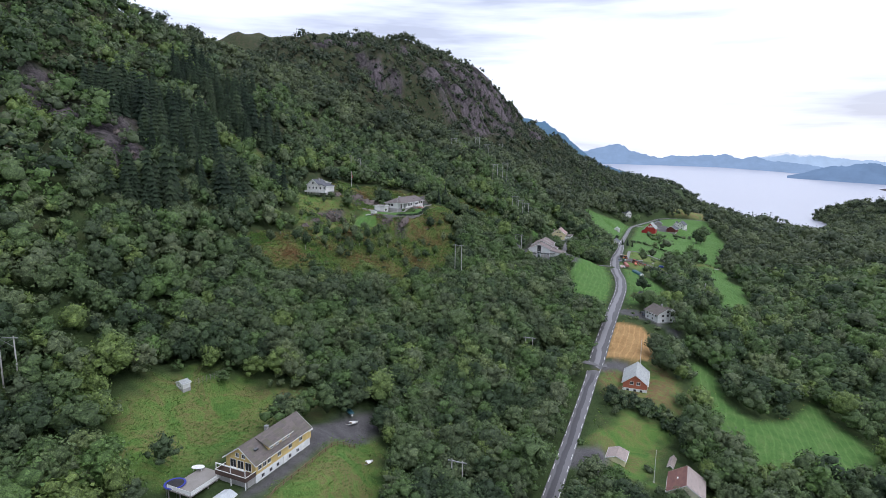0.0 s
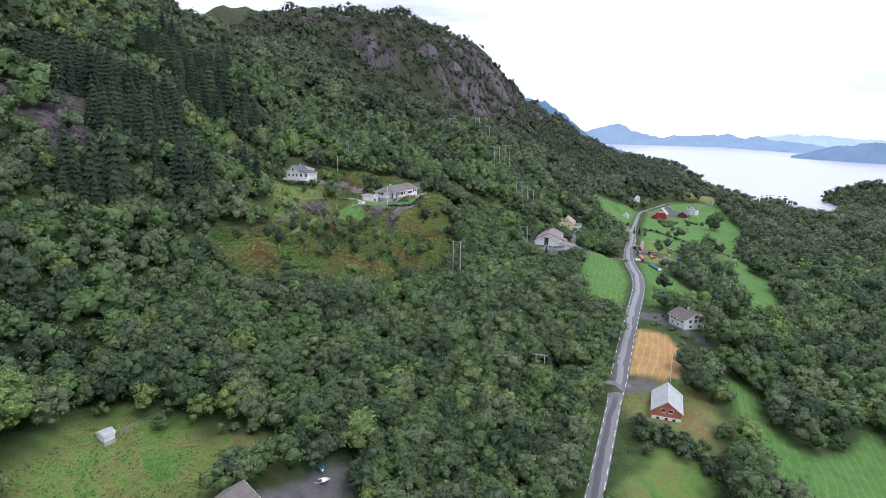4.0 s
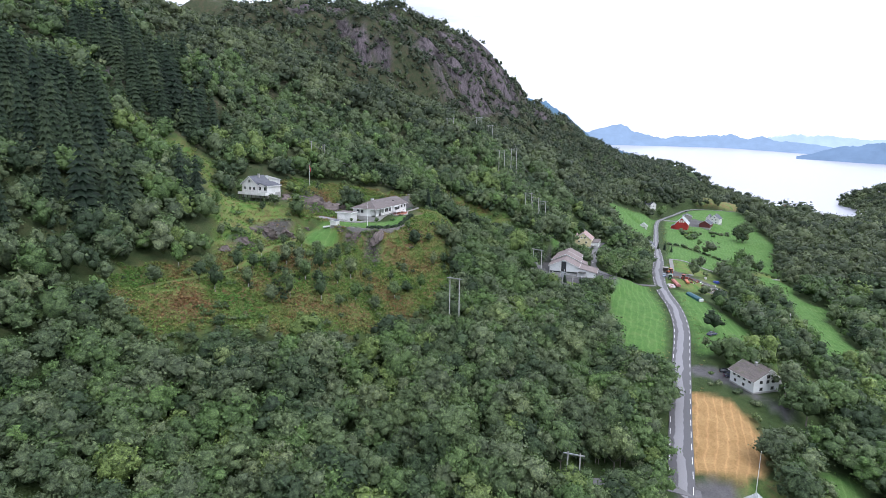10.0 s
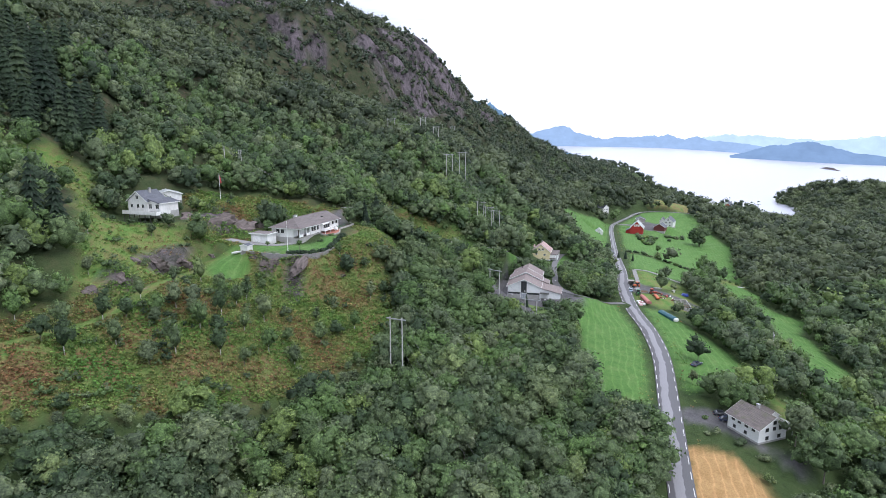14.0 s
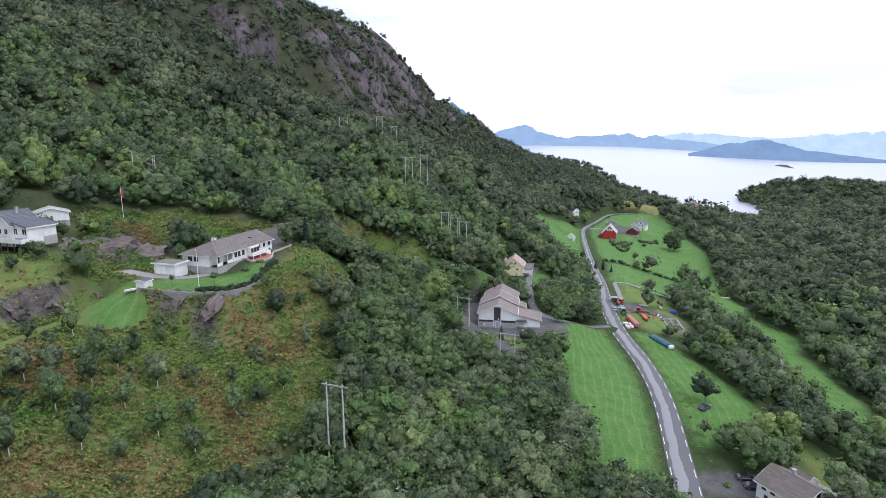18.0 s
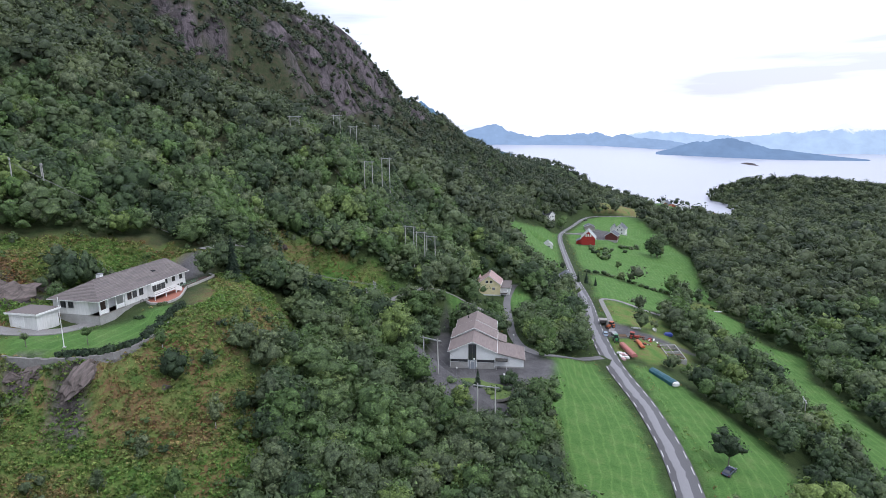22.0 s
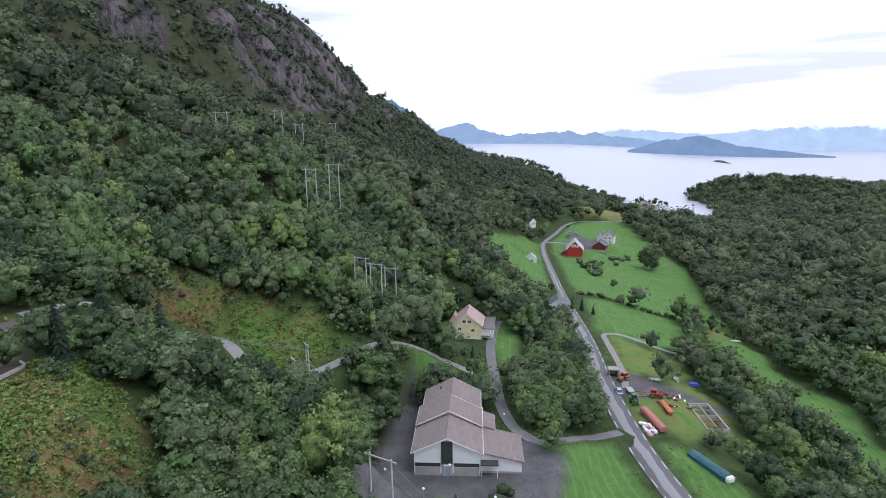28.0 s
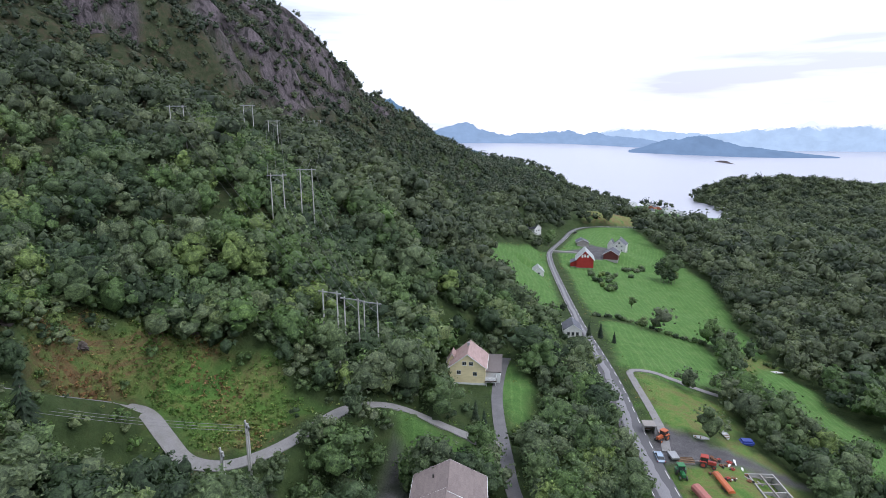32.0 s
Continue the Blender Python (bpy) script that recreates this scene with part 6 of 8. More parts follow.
hipped(bung, BL, BR, B0, B1, 3.35, 5.9, 4.6, 0.0, BUNGALOW_TILES, 0.7)
part("gable", ([(BL, B1 - 0.05, 3.3), (BR, B1 - 0.05, 3.3), (0, B1 - 0.05, 5.8), (BL, B1 + 0.1, 3.3), (BR, B1 + 0.1, 3.3), (0, B1 + 0.1, 5.8)], [(0, 1, 2), (5, 4, 3), (0, 3, 4, 1), (1, 4, 5, 2), (2, 5, 3, 0)]), WHITE_BOARDS, bung)
for y in (-4.6, -3.2, -1.4, 1.0, 2.2, 3.4):
    window(bung, "R", y, 2.2, 0.95, 1.15, BL, BR, B0, B1, DARK_FRAME)
for y in (6.0, 8.4, 10.8):
    window(bung, "R", y, 2.5, 0.8, 0.9, BL, BR, B0, B1, DARK_FRAME)
for y in (6.0, 9.6, 10.9):
    window(bung, "R", y, 0.55, 0.75, 0.75, BL, BR, B0, B1, DARK_FRAME)
for y in (-1.5, 0.3):
    window(bung, "R", y, 0.25, 0.7, 0.5, BL, BR, B0, B1, DARK_FRAME)
part("bay", boxes((BR, 0.4, 0.9, BR + 1.0, 4.6, 3.25)), WHITE_BOARDS, bung)
for u in (-1.3, 0, 1.3):
    window(bung, "R", u, 2.2, 1.0, 1.1, BR, BR + 1.0, 0.4, 4.6, DARK_FRAME)
for y in (B0 + 0.3, B0 + 2.3, B0 + 4.3, B0 + 6.2):
    part("veranda_post", boxes((BR - 0.16, y - 0.08, 0.3, BR, y + 0.08, 3.3)), WHITE_TRIM, bung)
part("veranda_floor", boxes((BR - 2.4, B0 - 0.1, 0.3, BR + 0.15, B0 + 6.5, 0.5)), GREY_TIMBER, bung)
railing(bung, [(BR, B0 + 0.3, 0.5), (BR, B0 + 2.2, 0.5)], 0.8)
railing(bung, [(BR, B0 + 4.3, 0.5), (BR, B0 + 6.2, 0.5)], 0.8)
door(bung, "R", -9.1, 1.2, 2.1, BL, BR - 2.15, B0, B1, 0.5, DARK_BOARDS)
for u in (-1.5, 0.2):
    window(bung, "F", u, 2.3, 1.0, 1.0, BL, BR - 2.4, B0, B1, DARK_FRAME)
part("balcony", boxes((BR + 1.0, -0.6, 0.95, BR + 2.4, 6.1, 1.15), (BR, 4.6, 0.95, BR + 1.0, 6.1, 1.15)), GREY_TIMBER, bung)
part("balcony_front", boxes((BR + 2.4, -0.6, 1.0, BR + 2.46, 6.1, 1.3), (BR + 2.4, -0.6, 1.42, BR + 2.46, 6.1, 1.66), (BR + 2.4, -0.6, 1.78, BR + 2.46, 6.1, 2.02), (BR + 1.0, -0.66, 1.0, BR + 2.46, -0.6, 2.02)), WHITE_TRIM, bung)
for y in (-0.5, 2.8, 6.0):
    part("balcony_post", boxes((BR + 2.3, y - 0.06, -0.4, BR + 2.42, y + 0.06, 1.0)), WHITE_TRIM, bung)
for k in range(5):
    part("stair_tread", boxes((BR + 1.1, 6.1 + 0.3 * k, 0.95 - 0.19 * k, BR + 2.3, 6.42 + 0.3 * k, 1.0 - 0.19 * k)), WHITE_TRIM, bung)
part("stair_string", ([(BR + 2.3, 6.1, 0.7), (BR + 2.3, 7.9, -0.1), (BR + 2.3, 7.9, 0.9), (BR + 2.3, 6.1, 2.0), (BR + 2.38, 6.1, 0.7), (BR + 2.38, 7.9, -0.1), (BR + 2.38, 7.9, 0.9), (BR + 2.38, 6.1, 2.0)], boxes((0, 0, 0, 1, 1, 1))[1]), WHITE_TRIM, bung)
chimney(bung, -0.6, -5.4, 4.8, 6.5, 0.9, WHITE_WALL)
part("roof_light", boxes((2.0, 5.0, 4.75, 2.9, 5.8, 4.95)), GLASS, bung)

garage = thing("garage", "low white garage with a flat felt roof beside the bungalow", "garage", pose(-33.2, 307.4, 87.3, 0, 0, -24.5))
part("wall", boxes((-3.0, -2.0, -1.0, 3.0, 2.4, 2.3)), WHITE_BOARDS, garage)
part("roof", boxes((-3.4, -2.4, 2.3, 3.4, 2.8, 2.52)), BUNGALOW_TILES, garage)
part("fascia", boxes((-3.44, -2.46, 2.22, 3.44, -2.4, 2.56), (3.4, -2.4, 2.22, 3.46, 2.8, 2.56)), WHITE_TRIM, garage)
part("garage_door", boxes((-2.4, -2.06, -0.2, 0.2, -1.99, 2.0)), WHITE_TRIM, garage)

# ---- terrace, garden wall and hedge before the bungalow ----
def slab(outline, z0, z1):
    """A flat plate with the given outline."""
    n = len(outline)
    v = [(x, y, z0) for x, y in outline] + [(x, y, z1) for x, y in outline]
    return v, [tuple(range(n))[::-1], tuple(range(n, 2 * n))] + [(i, (i + 1) % n, n + (i + 1) % n, n + i) for i in range(n)]


def kerb(root, name, line, z0, z1, thick, material):
    """A row of upright stones along a line of places."""
    for (ax, ay), (bx, by) in zip(line, line[1:]):
        d = math.hypot(bx - ax, by - ay)
        nx_, ny_ = (by - ay) / d * thick / 2, -(bx - ax) / d * thick / 2
        part(name, slab([(ax + nx_, ay + ny_), (bx + nx_, by + ny_), (bx - nx_, by - ny_), (ax - nx_, ay - ny_)], z0, z1), material, root)


terrace = thing("terrace", "red-brown paved terrace with a pale curved stone edge", "terrace", pose(-21.6, 320.2, 87.5, 0, 0, -24.5))
TERRACE_EDGE = [(5.3, 0.0), (6.2, -1.6), (7.8, -2.5), (9.6, -2.5), (10.8, -1.3), (11.0, 0.6), (10.6, 2.8), (9.4, 5.4), (8.0, 7.8), (6.9, 10.0)]
part("paving", slab([(5.1, 0.0)] + TERRACE_EDGE[1:] + [(5.1, 10.0)], -1.8, 0.12), worn("red_paving", (0.34, 0.125, 0.085), 0.85, amount=0.3, scale=1.5, fine=5), terrace)
kerb(terrace, "edge_stone", TERRACE_EDGE, -2.4, 0.42, 0.3, PALE_STONE)
part("bed", slab([(5.2, 10.2), (6.9, 10.2), (6.8, 15.0), (6.6, 20.5), (4.6, 21.5), (4.2, 14.0)], -1.2, 0.22), worn("garden_soil", (0.085, 0.05, 0.04), 0.95), terrace)
kerb(terrace, "bed_stone", [(6.95, 10.2), (7.0, 12.4), (6.9, 15.0), (6.75, 18.0), (6.6, 20.6), (4.6, 21.7)], -2.6, 0.5, 0.34, PALE_STONE)
frame_bed = thing("green_frame", "long green netting frame over a vegetable bed", "garden frame", pose(-21.6, 320.2, 87.5, 0, 0, -24.5))
GREEN_NET = worn("green_netting", (0.06, 0.24, 0.14), 0.6, amount=0.3)
for k in range(7):
    part("hoop", tube([(5.3, 9.0 + k, 0.1), (5.4, 9.0 + k, 0.7), (5.9, 9.0 + k, 0.85), (6.3, 9.0 + k, 0.7), (6.4, 9.0 + k, 0.1)], 0.035, 5), GREEN_NET, frame_bed)
part("rail", joined(tube([(5.4, 9.0, 0.7), (5.4, 15.0, 0.7)], 0.035, 5), tube([(6.3, 9.0, 0.7), (6.3, 15.0, 0.7)], 0.035, 5)), GREEN_NET, frame_bed)
bench = thing("garden_chair", "white plastic garden chair on the terrace", "chair", pose(-17.2, 317.9, 87.62, 0, 0, -60))
part("seat", boxes((-0.3, -0.3, 0.4, 0.3, 0.3, 0.46)), WHITE_TRIM, bench)
part("backrest", boxes((-0.3, 0.26, 0.46, 0.3, 0.34, 1.0)), WHITE_TRIM, bench)
for sx in (-0.26, 0.26):
    for sy in (-0.26, 0.26):
        part("leg", boxes((sx - 0.03, sy - 0.03, 0, sx + 0.03, sy + 0.03, 0.4)), WHITE_TRIM, bench)

# ---- grass island before the hall ----
island = thing("grass_island", "low green grass bed with shrubs before the hall", "flower bed", pose(55.5, 325.5, 57.2))
RING = [(49.4, 329.5), (50.2, 325.2), (52.4, 321.6), (55.4, 319.4), (60.2, 318.8), (62.8, 321.8), (61.8, 326.2), (59.0, 328.2), (56.2, 331.6), (52.0, 332.6)]
RING = [(float(p[0]) - 55.5, float(p[1]) - 325.5) for p in smooth_line(np.array([(*p, 0) for p in RING + RING[:1]], float), 1.0)[:-1]]
part("turf", slab(RING, -0.5, 0.24), worn("bed_turf", (0.115, 0.165, 0.045), 0.95, amount=0.5, scale=0.6, fine=4, bump=0.8, dirt=(0.06, 0.11, 0.03)), island)
kerb(island, "kerb", RING + RING[:1], -0.5, 0.16, 0.16, STONE_WALL)
garden_wall = thing("garden_wall", "grey stone retaining wall under the bungalow lawn", "wall", pose(0, 0, 0))
line = smooth_line(np.array([(-37, 296, 86.2), (-29, 292, 86.0), (-22, 290.8, 85.8), (-15.4, 291.6, 85.8), (-11.2, 297, 86.2), (-9.4, 304.6, 86.8), (-8.0, 310.6, 87.1)]), 1.1)
for k in range(len(line) - 1):
    a, b = line[k], line[k + 1]
    d = (b - a)[:2] / np.linalg.norm((b - a)[:2])
    n_ = np.array([d[1], -d[0]]) * 0.22
    top = 0.30 + 0.08 * math.sin(k * 2.7)
    v = [(a[0] + n_[0], a[1] + n_[1], a[2] - 2.4), (b[0] + n_[0], b[1] + n_[1], b[2] - 2.4), (b[0] - n_[0], b[1] - n_[1], b[2] - 2.4), (a[0] - n_[0], a[1] - n_[1], a[2] - 2.4)]
    part("stone", (v + [(x, y, (a[2], b[2], b[2], a[2])[i] + top) for i, (x, y, _) in enumerate(v)], boxes((0, 0, 0, 1, 1, 1))[1]), STONE_WALL, garden_wall)


def leafy(name, label, category, m, span, count, seed, material=None, size=0.16, group=""):
    """A clipped or loose bush: a body of small sprays over uneven boughs that fill a span (x, y, z)."""
    r = np.random.RandomState(seed)
    k = max(3, int(count / 40))
    c = np.stack([r.uniform(-0.5, 0.5, k) * span[0] * 0.8, r.uniform(-0.5, 0.5, k) * span[1] * 0.8, r.uniform(0.3, 0.68, k) * span[2]], 1)
    rad = np.repeat((np.array([span[0] if span[0] < span[1] else span[1]] * k) * r.uniform(0.3, 0.5, k))[:, None], 3, 1)
    rad[:, 2] = np.minimum(rad[:, 2], span[2] * 0.42)
    vs, fs, ns, n = [], [], [], 0
    for q, w in zip(c, rad):
        vs.append(q + ICO_V * w * 0.94 * (1 + r.normal(0, 0.1, (len(ICO_V), 1))))
        fs.append(ICO_F + n)
        ns.append(ICO_V)
        n += len(ICO_V)
    v, f, nrm = sprays(r, c, rad, count, size)
    o = tagged(new(name, mesh_from(name, np.concatenate(vs + [v]), np.concatenate(fs + [f + n]), material or LEAVES_ONE, True, None, np.concatenate(ns + [nrm]))), label, category, group)
    o.matrix_basis = m
    return o


HEDGE = smooth_line(np.array([(-23, 291.6, 0), (-19, 291.8, 0), (-15.6, 292.6, 0), (-13, 295.4, 0), (-11.6, 299, 0), (-10.6, 303.4, 0), (-9.6, 307.4, 0), (-8.6, 311.4, 0)]), 2.4)
for k in range(len(HEDGE) - 1):
    (x, y), (x2, y2) = HEDGE[k, :2], HEDGE[k + 1, :2]
    leafy("hedge", "clipped dark green hedge along the garden wall", "hedge", at(float(x + x2) / 2, float(y + y2) / 2, math.degrees(math.atan2(x2 - x, y2 - y)), up=-0.3), (1.5, 3.4, 1.8), 260, 300 + k, NEEDLES_ONE, group="garden hedge")
for k, (x, y, h) in enumerate(((-29.6, 296, 2.6), (-20.6, 296.4, 3.4))):
    t = tagged(new("garden_tree"), "small round garden tree on a thin stem", "tree", "garden trees")
    v, f, m = broad_crown(95 + k, 6, 160, 0.06)
    for nm, me in (("trunk", trunk_mesh("trunk", 50 + k, h * 0.7, 0.07, 3)), ("crown", mesh_from("crown", v * h * 0.62 + (0, 0, h * 0.34), f, LEAVES_ONE, True, None, m))):
        o = new(nm, me)
        o.parent = t
    t.matrix_basis = at(x, y, 30 * k)

# ---- red house by the road ----
red = thing("red_house", "brick-red house with a pale grey slab roof", "house", pose(66.9, 188.9, 37.3, 0, 0, -21))
gabled(red, -4.0, 4.0, 0, 13.6, 0, 2.9, 5.9, RED_BOARDS, GREY_SHEETS, 0.35, WHITE_WALL, plinth=1.1)
for u in (-1.1, 1.1):
    window(red, "F", u, 3.0, 1.1, 0.95, -4, 4, 0, 13.6)
for u in (-2.3, 0, 2.1):
    window(red, "F", u, 0.5, 0.7, 0.55, -4, 4, -0.04, 13.6, DARK_FRAME, 0)
for u in (-4, 0, 4):
    window(red, "L", u, 2.1, 1.1, 0.9, -4, 4, 0, 13.6)
    window(red, "R", u, 2.1, 1.1, 0.9, -4, 4, 0, 13.6)


def pole(name, label, m, height, radius, material, group="", ball=True):
    t = thing(name, label, "pole", m, group)
    part("shaft", tube([(0, 0, -0.5), (0, 0, height * 0.5), (0, 0, height)], [radius, radius * 0.8, radius * 0.45], 8), material, t)
    if ball:
        part("knob", tube([(0, 0, height), (0, 0, height + 0.08), (0, 0, height + 0.18)], [0.03, 0.1, 0.02], 8), WHITE_TRIM, t)
    part("foot", boxes((-0.25, -0.25, -0.6, 0.25, 0.25, 0.12)), CONCRETE, t)
    return t


pole("flagpole", "tall white flagpole behind the red house", at(74.5, 206.5), 12.5, 0.09, WHITE_TRIM)
pole("flagpole", "white flagpole on the bungalow lawn", at(-23.8, 295.4), 8.5, 0.08, WHITE_TRIM)
fl = pole("flagpole", "white flagpole with a furled pennant on the knoll", at(-53.8, 338), 9.5, 0.08, WHITE_TRIM)
part("pennant", ([(0.1, 0, 9.2), (0.5, 0.1, 8.0), (0.7, 0.05, 6.4), (0.4, 0, 6.0), (0.15, -0.08, 7.6), (0.12, 0.05, 9.2)], [(0, 1, 4), (1, 2, 3), (1, 3, 4), (0, 5, 1)]), worn("red_cloth", (0.35, 0.05, 0.05), 0.8), fl)
pole("flagpole", "white flagpole in the farmhouse garden", at(56, 139), 9, 0.07, WHITE_TRIM)

# ---- white house below the road, with its parked cars ----
white = thing("white_house", "white two-storey house with a brown-grey tiled roof", "house", pose(101.6, 252.6, 43.0, 0, 0, 14))
gabled(white, -4.6, 4.6, 0, 9.8, 0, 4.2, 6.6, WHITE_WALL, OLD_TILES, 0.6)
for u in (-3.2, -1.2, 1.0, 3.2):
    window(white, "L", u, 3.4, 0.9, 0.75, -4.6, 4.6, 0, 9.8, DARK_FRAME)
for u in (-2.6, 0.9):
    window(white, "L", u, 1.5, 0.7, 0.7, -4.6, 4.6, 0, 9.8, DARK_FRAME)
for u, z in ((-2.0, 3.6), (0.4, 3.6), (2.4, 3.6), (0.4, 5.2), (-1.8, 1.4), (2.2, 1.4)):
    window(white, "F", u, z, 0.9, 0.8, -4.6, 4.6, 0, 9.8, DARK_FRAME)
part("terrace_deck", boxes((4.6, 0.5, 1.9, 8.0, 6.5, 2.1)), GREY_TIMBER, white)
railing(white, [(4.7, 0.5, 2.1), (8.0, 0.5, 2.1), (8.0, 6.4, 2.1)], 0.95)
for y in (0.8, 6.2):
    part("deck_post", boxes((7.8, y - 0.07, -2.2, 7.94, y + 0.07, 1.9)), WHITE_TRIM, white)
gabled(white, 4.6, 8.2, 5.4, 9.6, 0, 3.4, 4.6, WHITE_WALL, OLD_TILES, 0.3)
chimney(white, 1.2, 6.0, 5.6, 7.3, 0.7)


def car(m, paint, label, group=""):
    """A parked saloon: shaped body, glasshouse, windows, four wheels with tyre and rim, lamps."""
    t = thing("car", label, "car", m, group)
    prof = [(-2.15, 0.35), (-2.2, 0.62), (-1.95, 0.86), (-1.1, 0.93), (0.95, 0.92), (2.0, 0.78), (2.18, 0.55), (2.15, 0.32)]
    v, f = [], []
    for x in (-0.84, -0.78, 0.78, 0.84):
        inset = 0.05 if abs(x) > 0.8 else 0.0
        v += [(x, y * (1 - 0.02 * (inset > 0)), z - inset * (z > 0.5)) for y, z in prof]
    n = len(prof)
    for k in range(3):
        f += [(k * n + i, k * n + (i + 1) % n, (k + 1) * n + (i + 1) % n, (k + 1) * n + i) for i in range(n)]
    f += [tuple(range(n - 1, -1, -1)), tuple(range(3 * n, 4 * n))]
    part("body", (v, f), paint, t)
    cab = [(-1.75, 0.9), (-1.15, 1.38), (0.25, 1.42), (1.05, 0.92)]
    v = [(s * (0.74 if z < 1 else 0.60), y, z) for s in (-1, 1) for y, z in cab]
    part("windows", (v, [(0, 1, 2, 3), (7, 6, 5, 4), (0, 4, 5, 1), (2, 6, 7, 3)]), GLASS, t, "dark car windows")
    part("roof", ([(s * 0.61, y, z) for s in (-1, 1) for y, z in ((-1.2, 1.37), (-1.1, 1.42), (0.2, 1.46), (0.3, 1.4))], [(0, 1, 2, 3), (7, 6, 5, 4), (0, 4, 5, 1), (1, 5, 6, 2), (2, 6, 7, 3), (3, 7, 4, 0)]), paint, t)
    for x in (-0.78, 0.78):
        for y in (-1.35, 1.35):
            w = part("wheel", tube([(x - 0.1, y, 0.31), (x + 0.1, y, 0.31)], 0.31, 14), DARK_FRAME, t)
            part("rim", tube([(x - 0.115, y, 0.31), (x + 0.115, y, 0.31)], 0.19, 10), STEEL, w)
        part("headlight", boxes((x - 0.2, 2.08, 0.58, x + 0.05 * (1 if x < 0 else 1), 2.19, 0.72)), WHITE_TRIM, t)
        part("tail_light", boxes((x - 0.1, -2.21, 0.6, x + 0.1, -2.1, 0.76)), worn("red_lens", (0.4, 0.02, 0.02), 0.3), t)
    return t


BLUE_PAINT, BLACK_PAINT = worn("pale_blue_paint", (0.30, 0.38, 0.47), 0.25, 0.3, amount=0.05, spec=0.6), worn("black_paint", (0.02, 0.022, 0.03), 0.2, 0.2, amount=0.05, spec=0.6)
SILVER_PAINT = worn("dark_blue_paint", (0.05, 0.06, 0.10), 0.22, 0.3, amount=0.05, spec=0.6)
car(at(96.4, 266.6, 108), BLACK_PAINT, "black car parked on the house drive", "cars on the drive")
car(at(96.6, 263.9, 108), SILVER_PAINT, "dark blue car parked on the house drive", "cars on the drive")
car(at(117.6, 378.0, 22, z=48.25), BLUE_PAINT, "pale blue car parked at the road edge")
car(at(104.0, 294.2, 60), SILVER_PAINT, "dark car parked under a tree on the meadow")
car(at(258, 688, 50), BLACK_PAINT, "dark car parked by the farm road")

# ---- yellow row house with its deck, trampoline and hutch ----
row = thing("yellow_row_house", "long yellow house with white lower walls and brown roof", "house", pose(-40.9, 109.6, 50.5, 0, 0, -24))
gabled(row, -3.9, 3.9, 0, 17.6, 0, 4.7, 7.4, YELLOW_BOARDS, OLD_TILES, 0.5, WHITE_WALL, plinth=2.2)
part("dormer_wall", boxes((0.9, 4.6, 4.6, 3.3, 11.8, 6.35)), YELLOW_BOARDS, row)
part("dormer_roof", slope_courses(3.75, 6.3, 0.0, 7.62, 4.2, 12.2), OLD_TILES, row)
part("dormer_fascia", boxes((3.74, 4.2, 6.08, 3.79, 12.2, 6.3)), WHITE_TRIM, row)
for u in (-2.6, -0.9, 1.2, 2.7):
    window(row, "R", u, 5.75, 0.9, 0.6, 0.9, 3.3, 4.6, 11.8)
for u in (-7.6, -6.2, -4.8, -1.6, 2.0, 5.6):
    window(row, "R", u, 3.5, 0.95, 0.95, -3.9, 3.9, 0, 17.6)
for u in (-6.8, -4.4, -2.2, 1.8, 4.4):
    window(row, "R", u, 1.3, 0.85, 0.8, -3.9, 3.94, 0, 17.6)
for u in (0.2, 6.2):
    door(row, "R", u, 0.95, 2.05, -3.9, 3.94, 0, 17.6, 0, WHITE_TRIM)
window(row, "F", -0.8, 5.6, 0.8, 0.8, -3.9, 3.9, 0, 17.6)
window(row, "F", 0.8, 5.6, 0.8, 0.8, -3.9, 3.9, 0, 17.6)
for u in (-2.0, 0, 2.0):
    window(row, "F", u, 3.6, 1.5, 1.7, -3.9, 3.9, 0, 17.6)
part("balcony", boxes((-4.0, -3.0, 2.2, 4.0, 0, 2.45)), DARK_BOARDS, row)
part("balcony_panel", boxes((-4.0, -3.02, 2.3, 4.0, -2.98, 3.2), (-4.02, -2.98, 2.3, -3.98, 0, 3.2), (3.98, -2.98, 2.3, 4.02, 0, 3.2)), DARK_BOARDS, row, "dark boarded balcony front")
part("balcony_cap", boxes((-4.06, -3.06, 3.2, 4.06, -2.94, 3.28), (-4.06, -2.94, 3.2, -3.94, 0, 3.28), (3.94, -2.94, 3.2, 4.06, 0, 3.28)), WHITE_TRIM, row)
for x in (-3.8, 0, 3.8):
    part("balcony_post", boxes((x - 0.08, -2.95, -1.0, x + 0.08, -2.79, 2.2)), WHITE_TRIM, row)
    part("upper_post", boxes((x - 0.06, -2.95, 3.3, x + 0.06, -2.83, 4.6)), WHITE_TRIM, row)
part("balcony_beam", boxes((-3.9, -2.97, 4.5, 3.9, -2.8, 4.7)), WHITE_TRIM, row)
part("cellar_front", boxes((-3.7, -2.2, -1.0, 3.7, 0, 2.15)), CONCRETE, row)
lean_to(row, -2.0, 2.2, 17.8, 20.4, 0, 3.2, 2.6, YELLOW_BOARDS, OLD_TILES, 0.3)
chimney(row, -0.5, 8.5, 6.6, 8.2, 0.7)
part("roof_window", boxes((1.5, 1.8, 6.2, 2.3, 2.8, 6.5)), GLASS, row)

deck = thing("deck", "raised grey timber deck with white boarded rail", "deck", pose(-48.2, 109.2, 51.6, 0, 0, -24))
part("deck_floor", boxes((-3.4, -6.5, -0.2, 3.0, 2.6, 0.0)), GREY_TIMBER, deck)
railing(deck, [(3.0, 2.4, 0), (3.0, -6.4, 0), (-3.3, -6.4, 0)], 0.9)
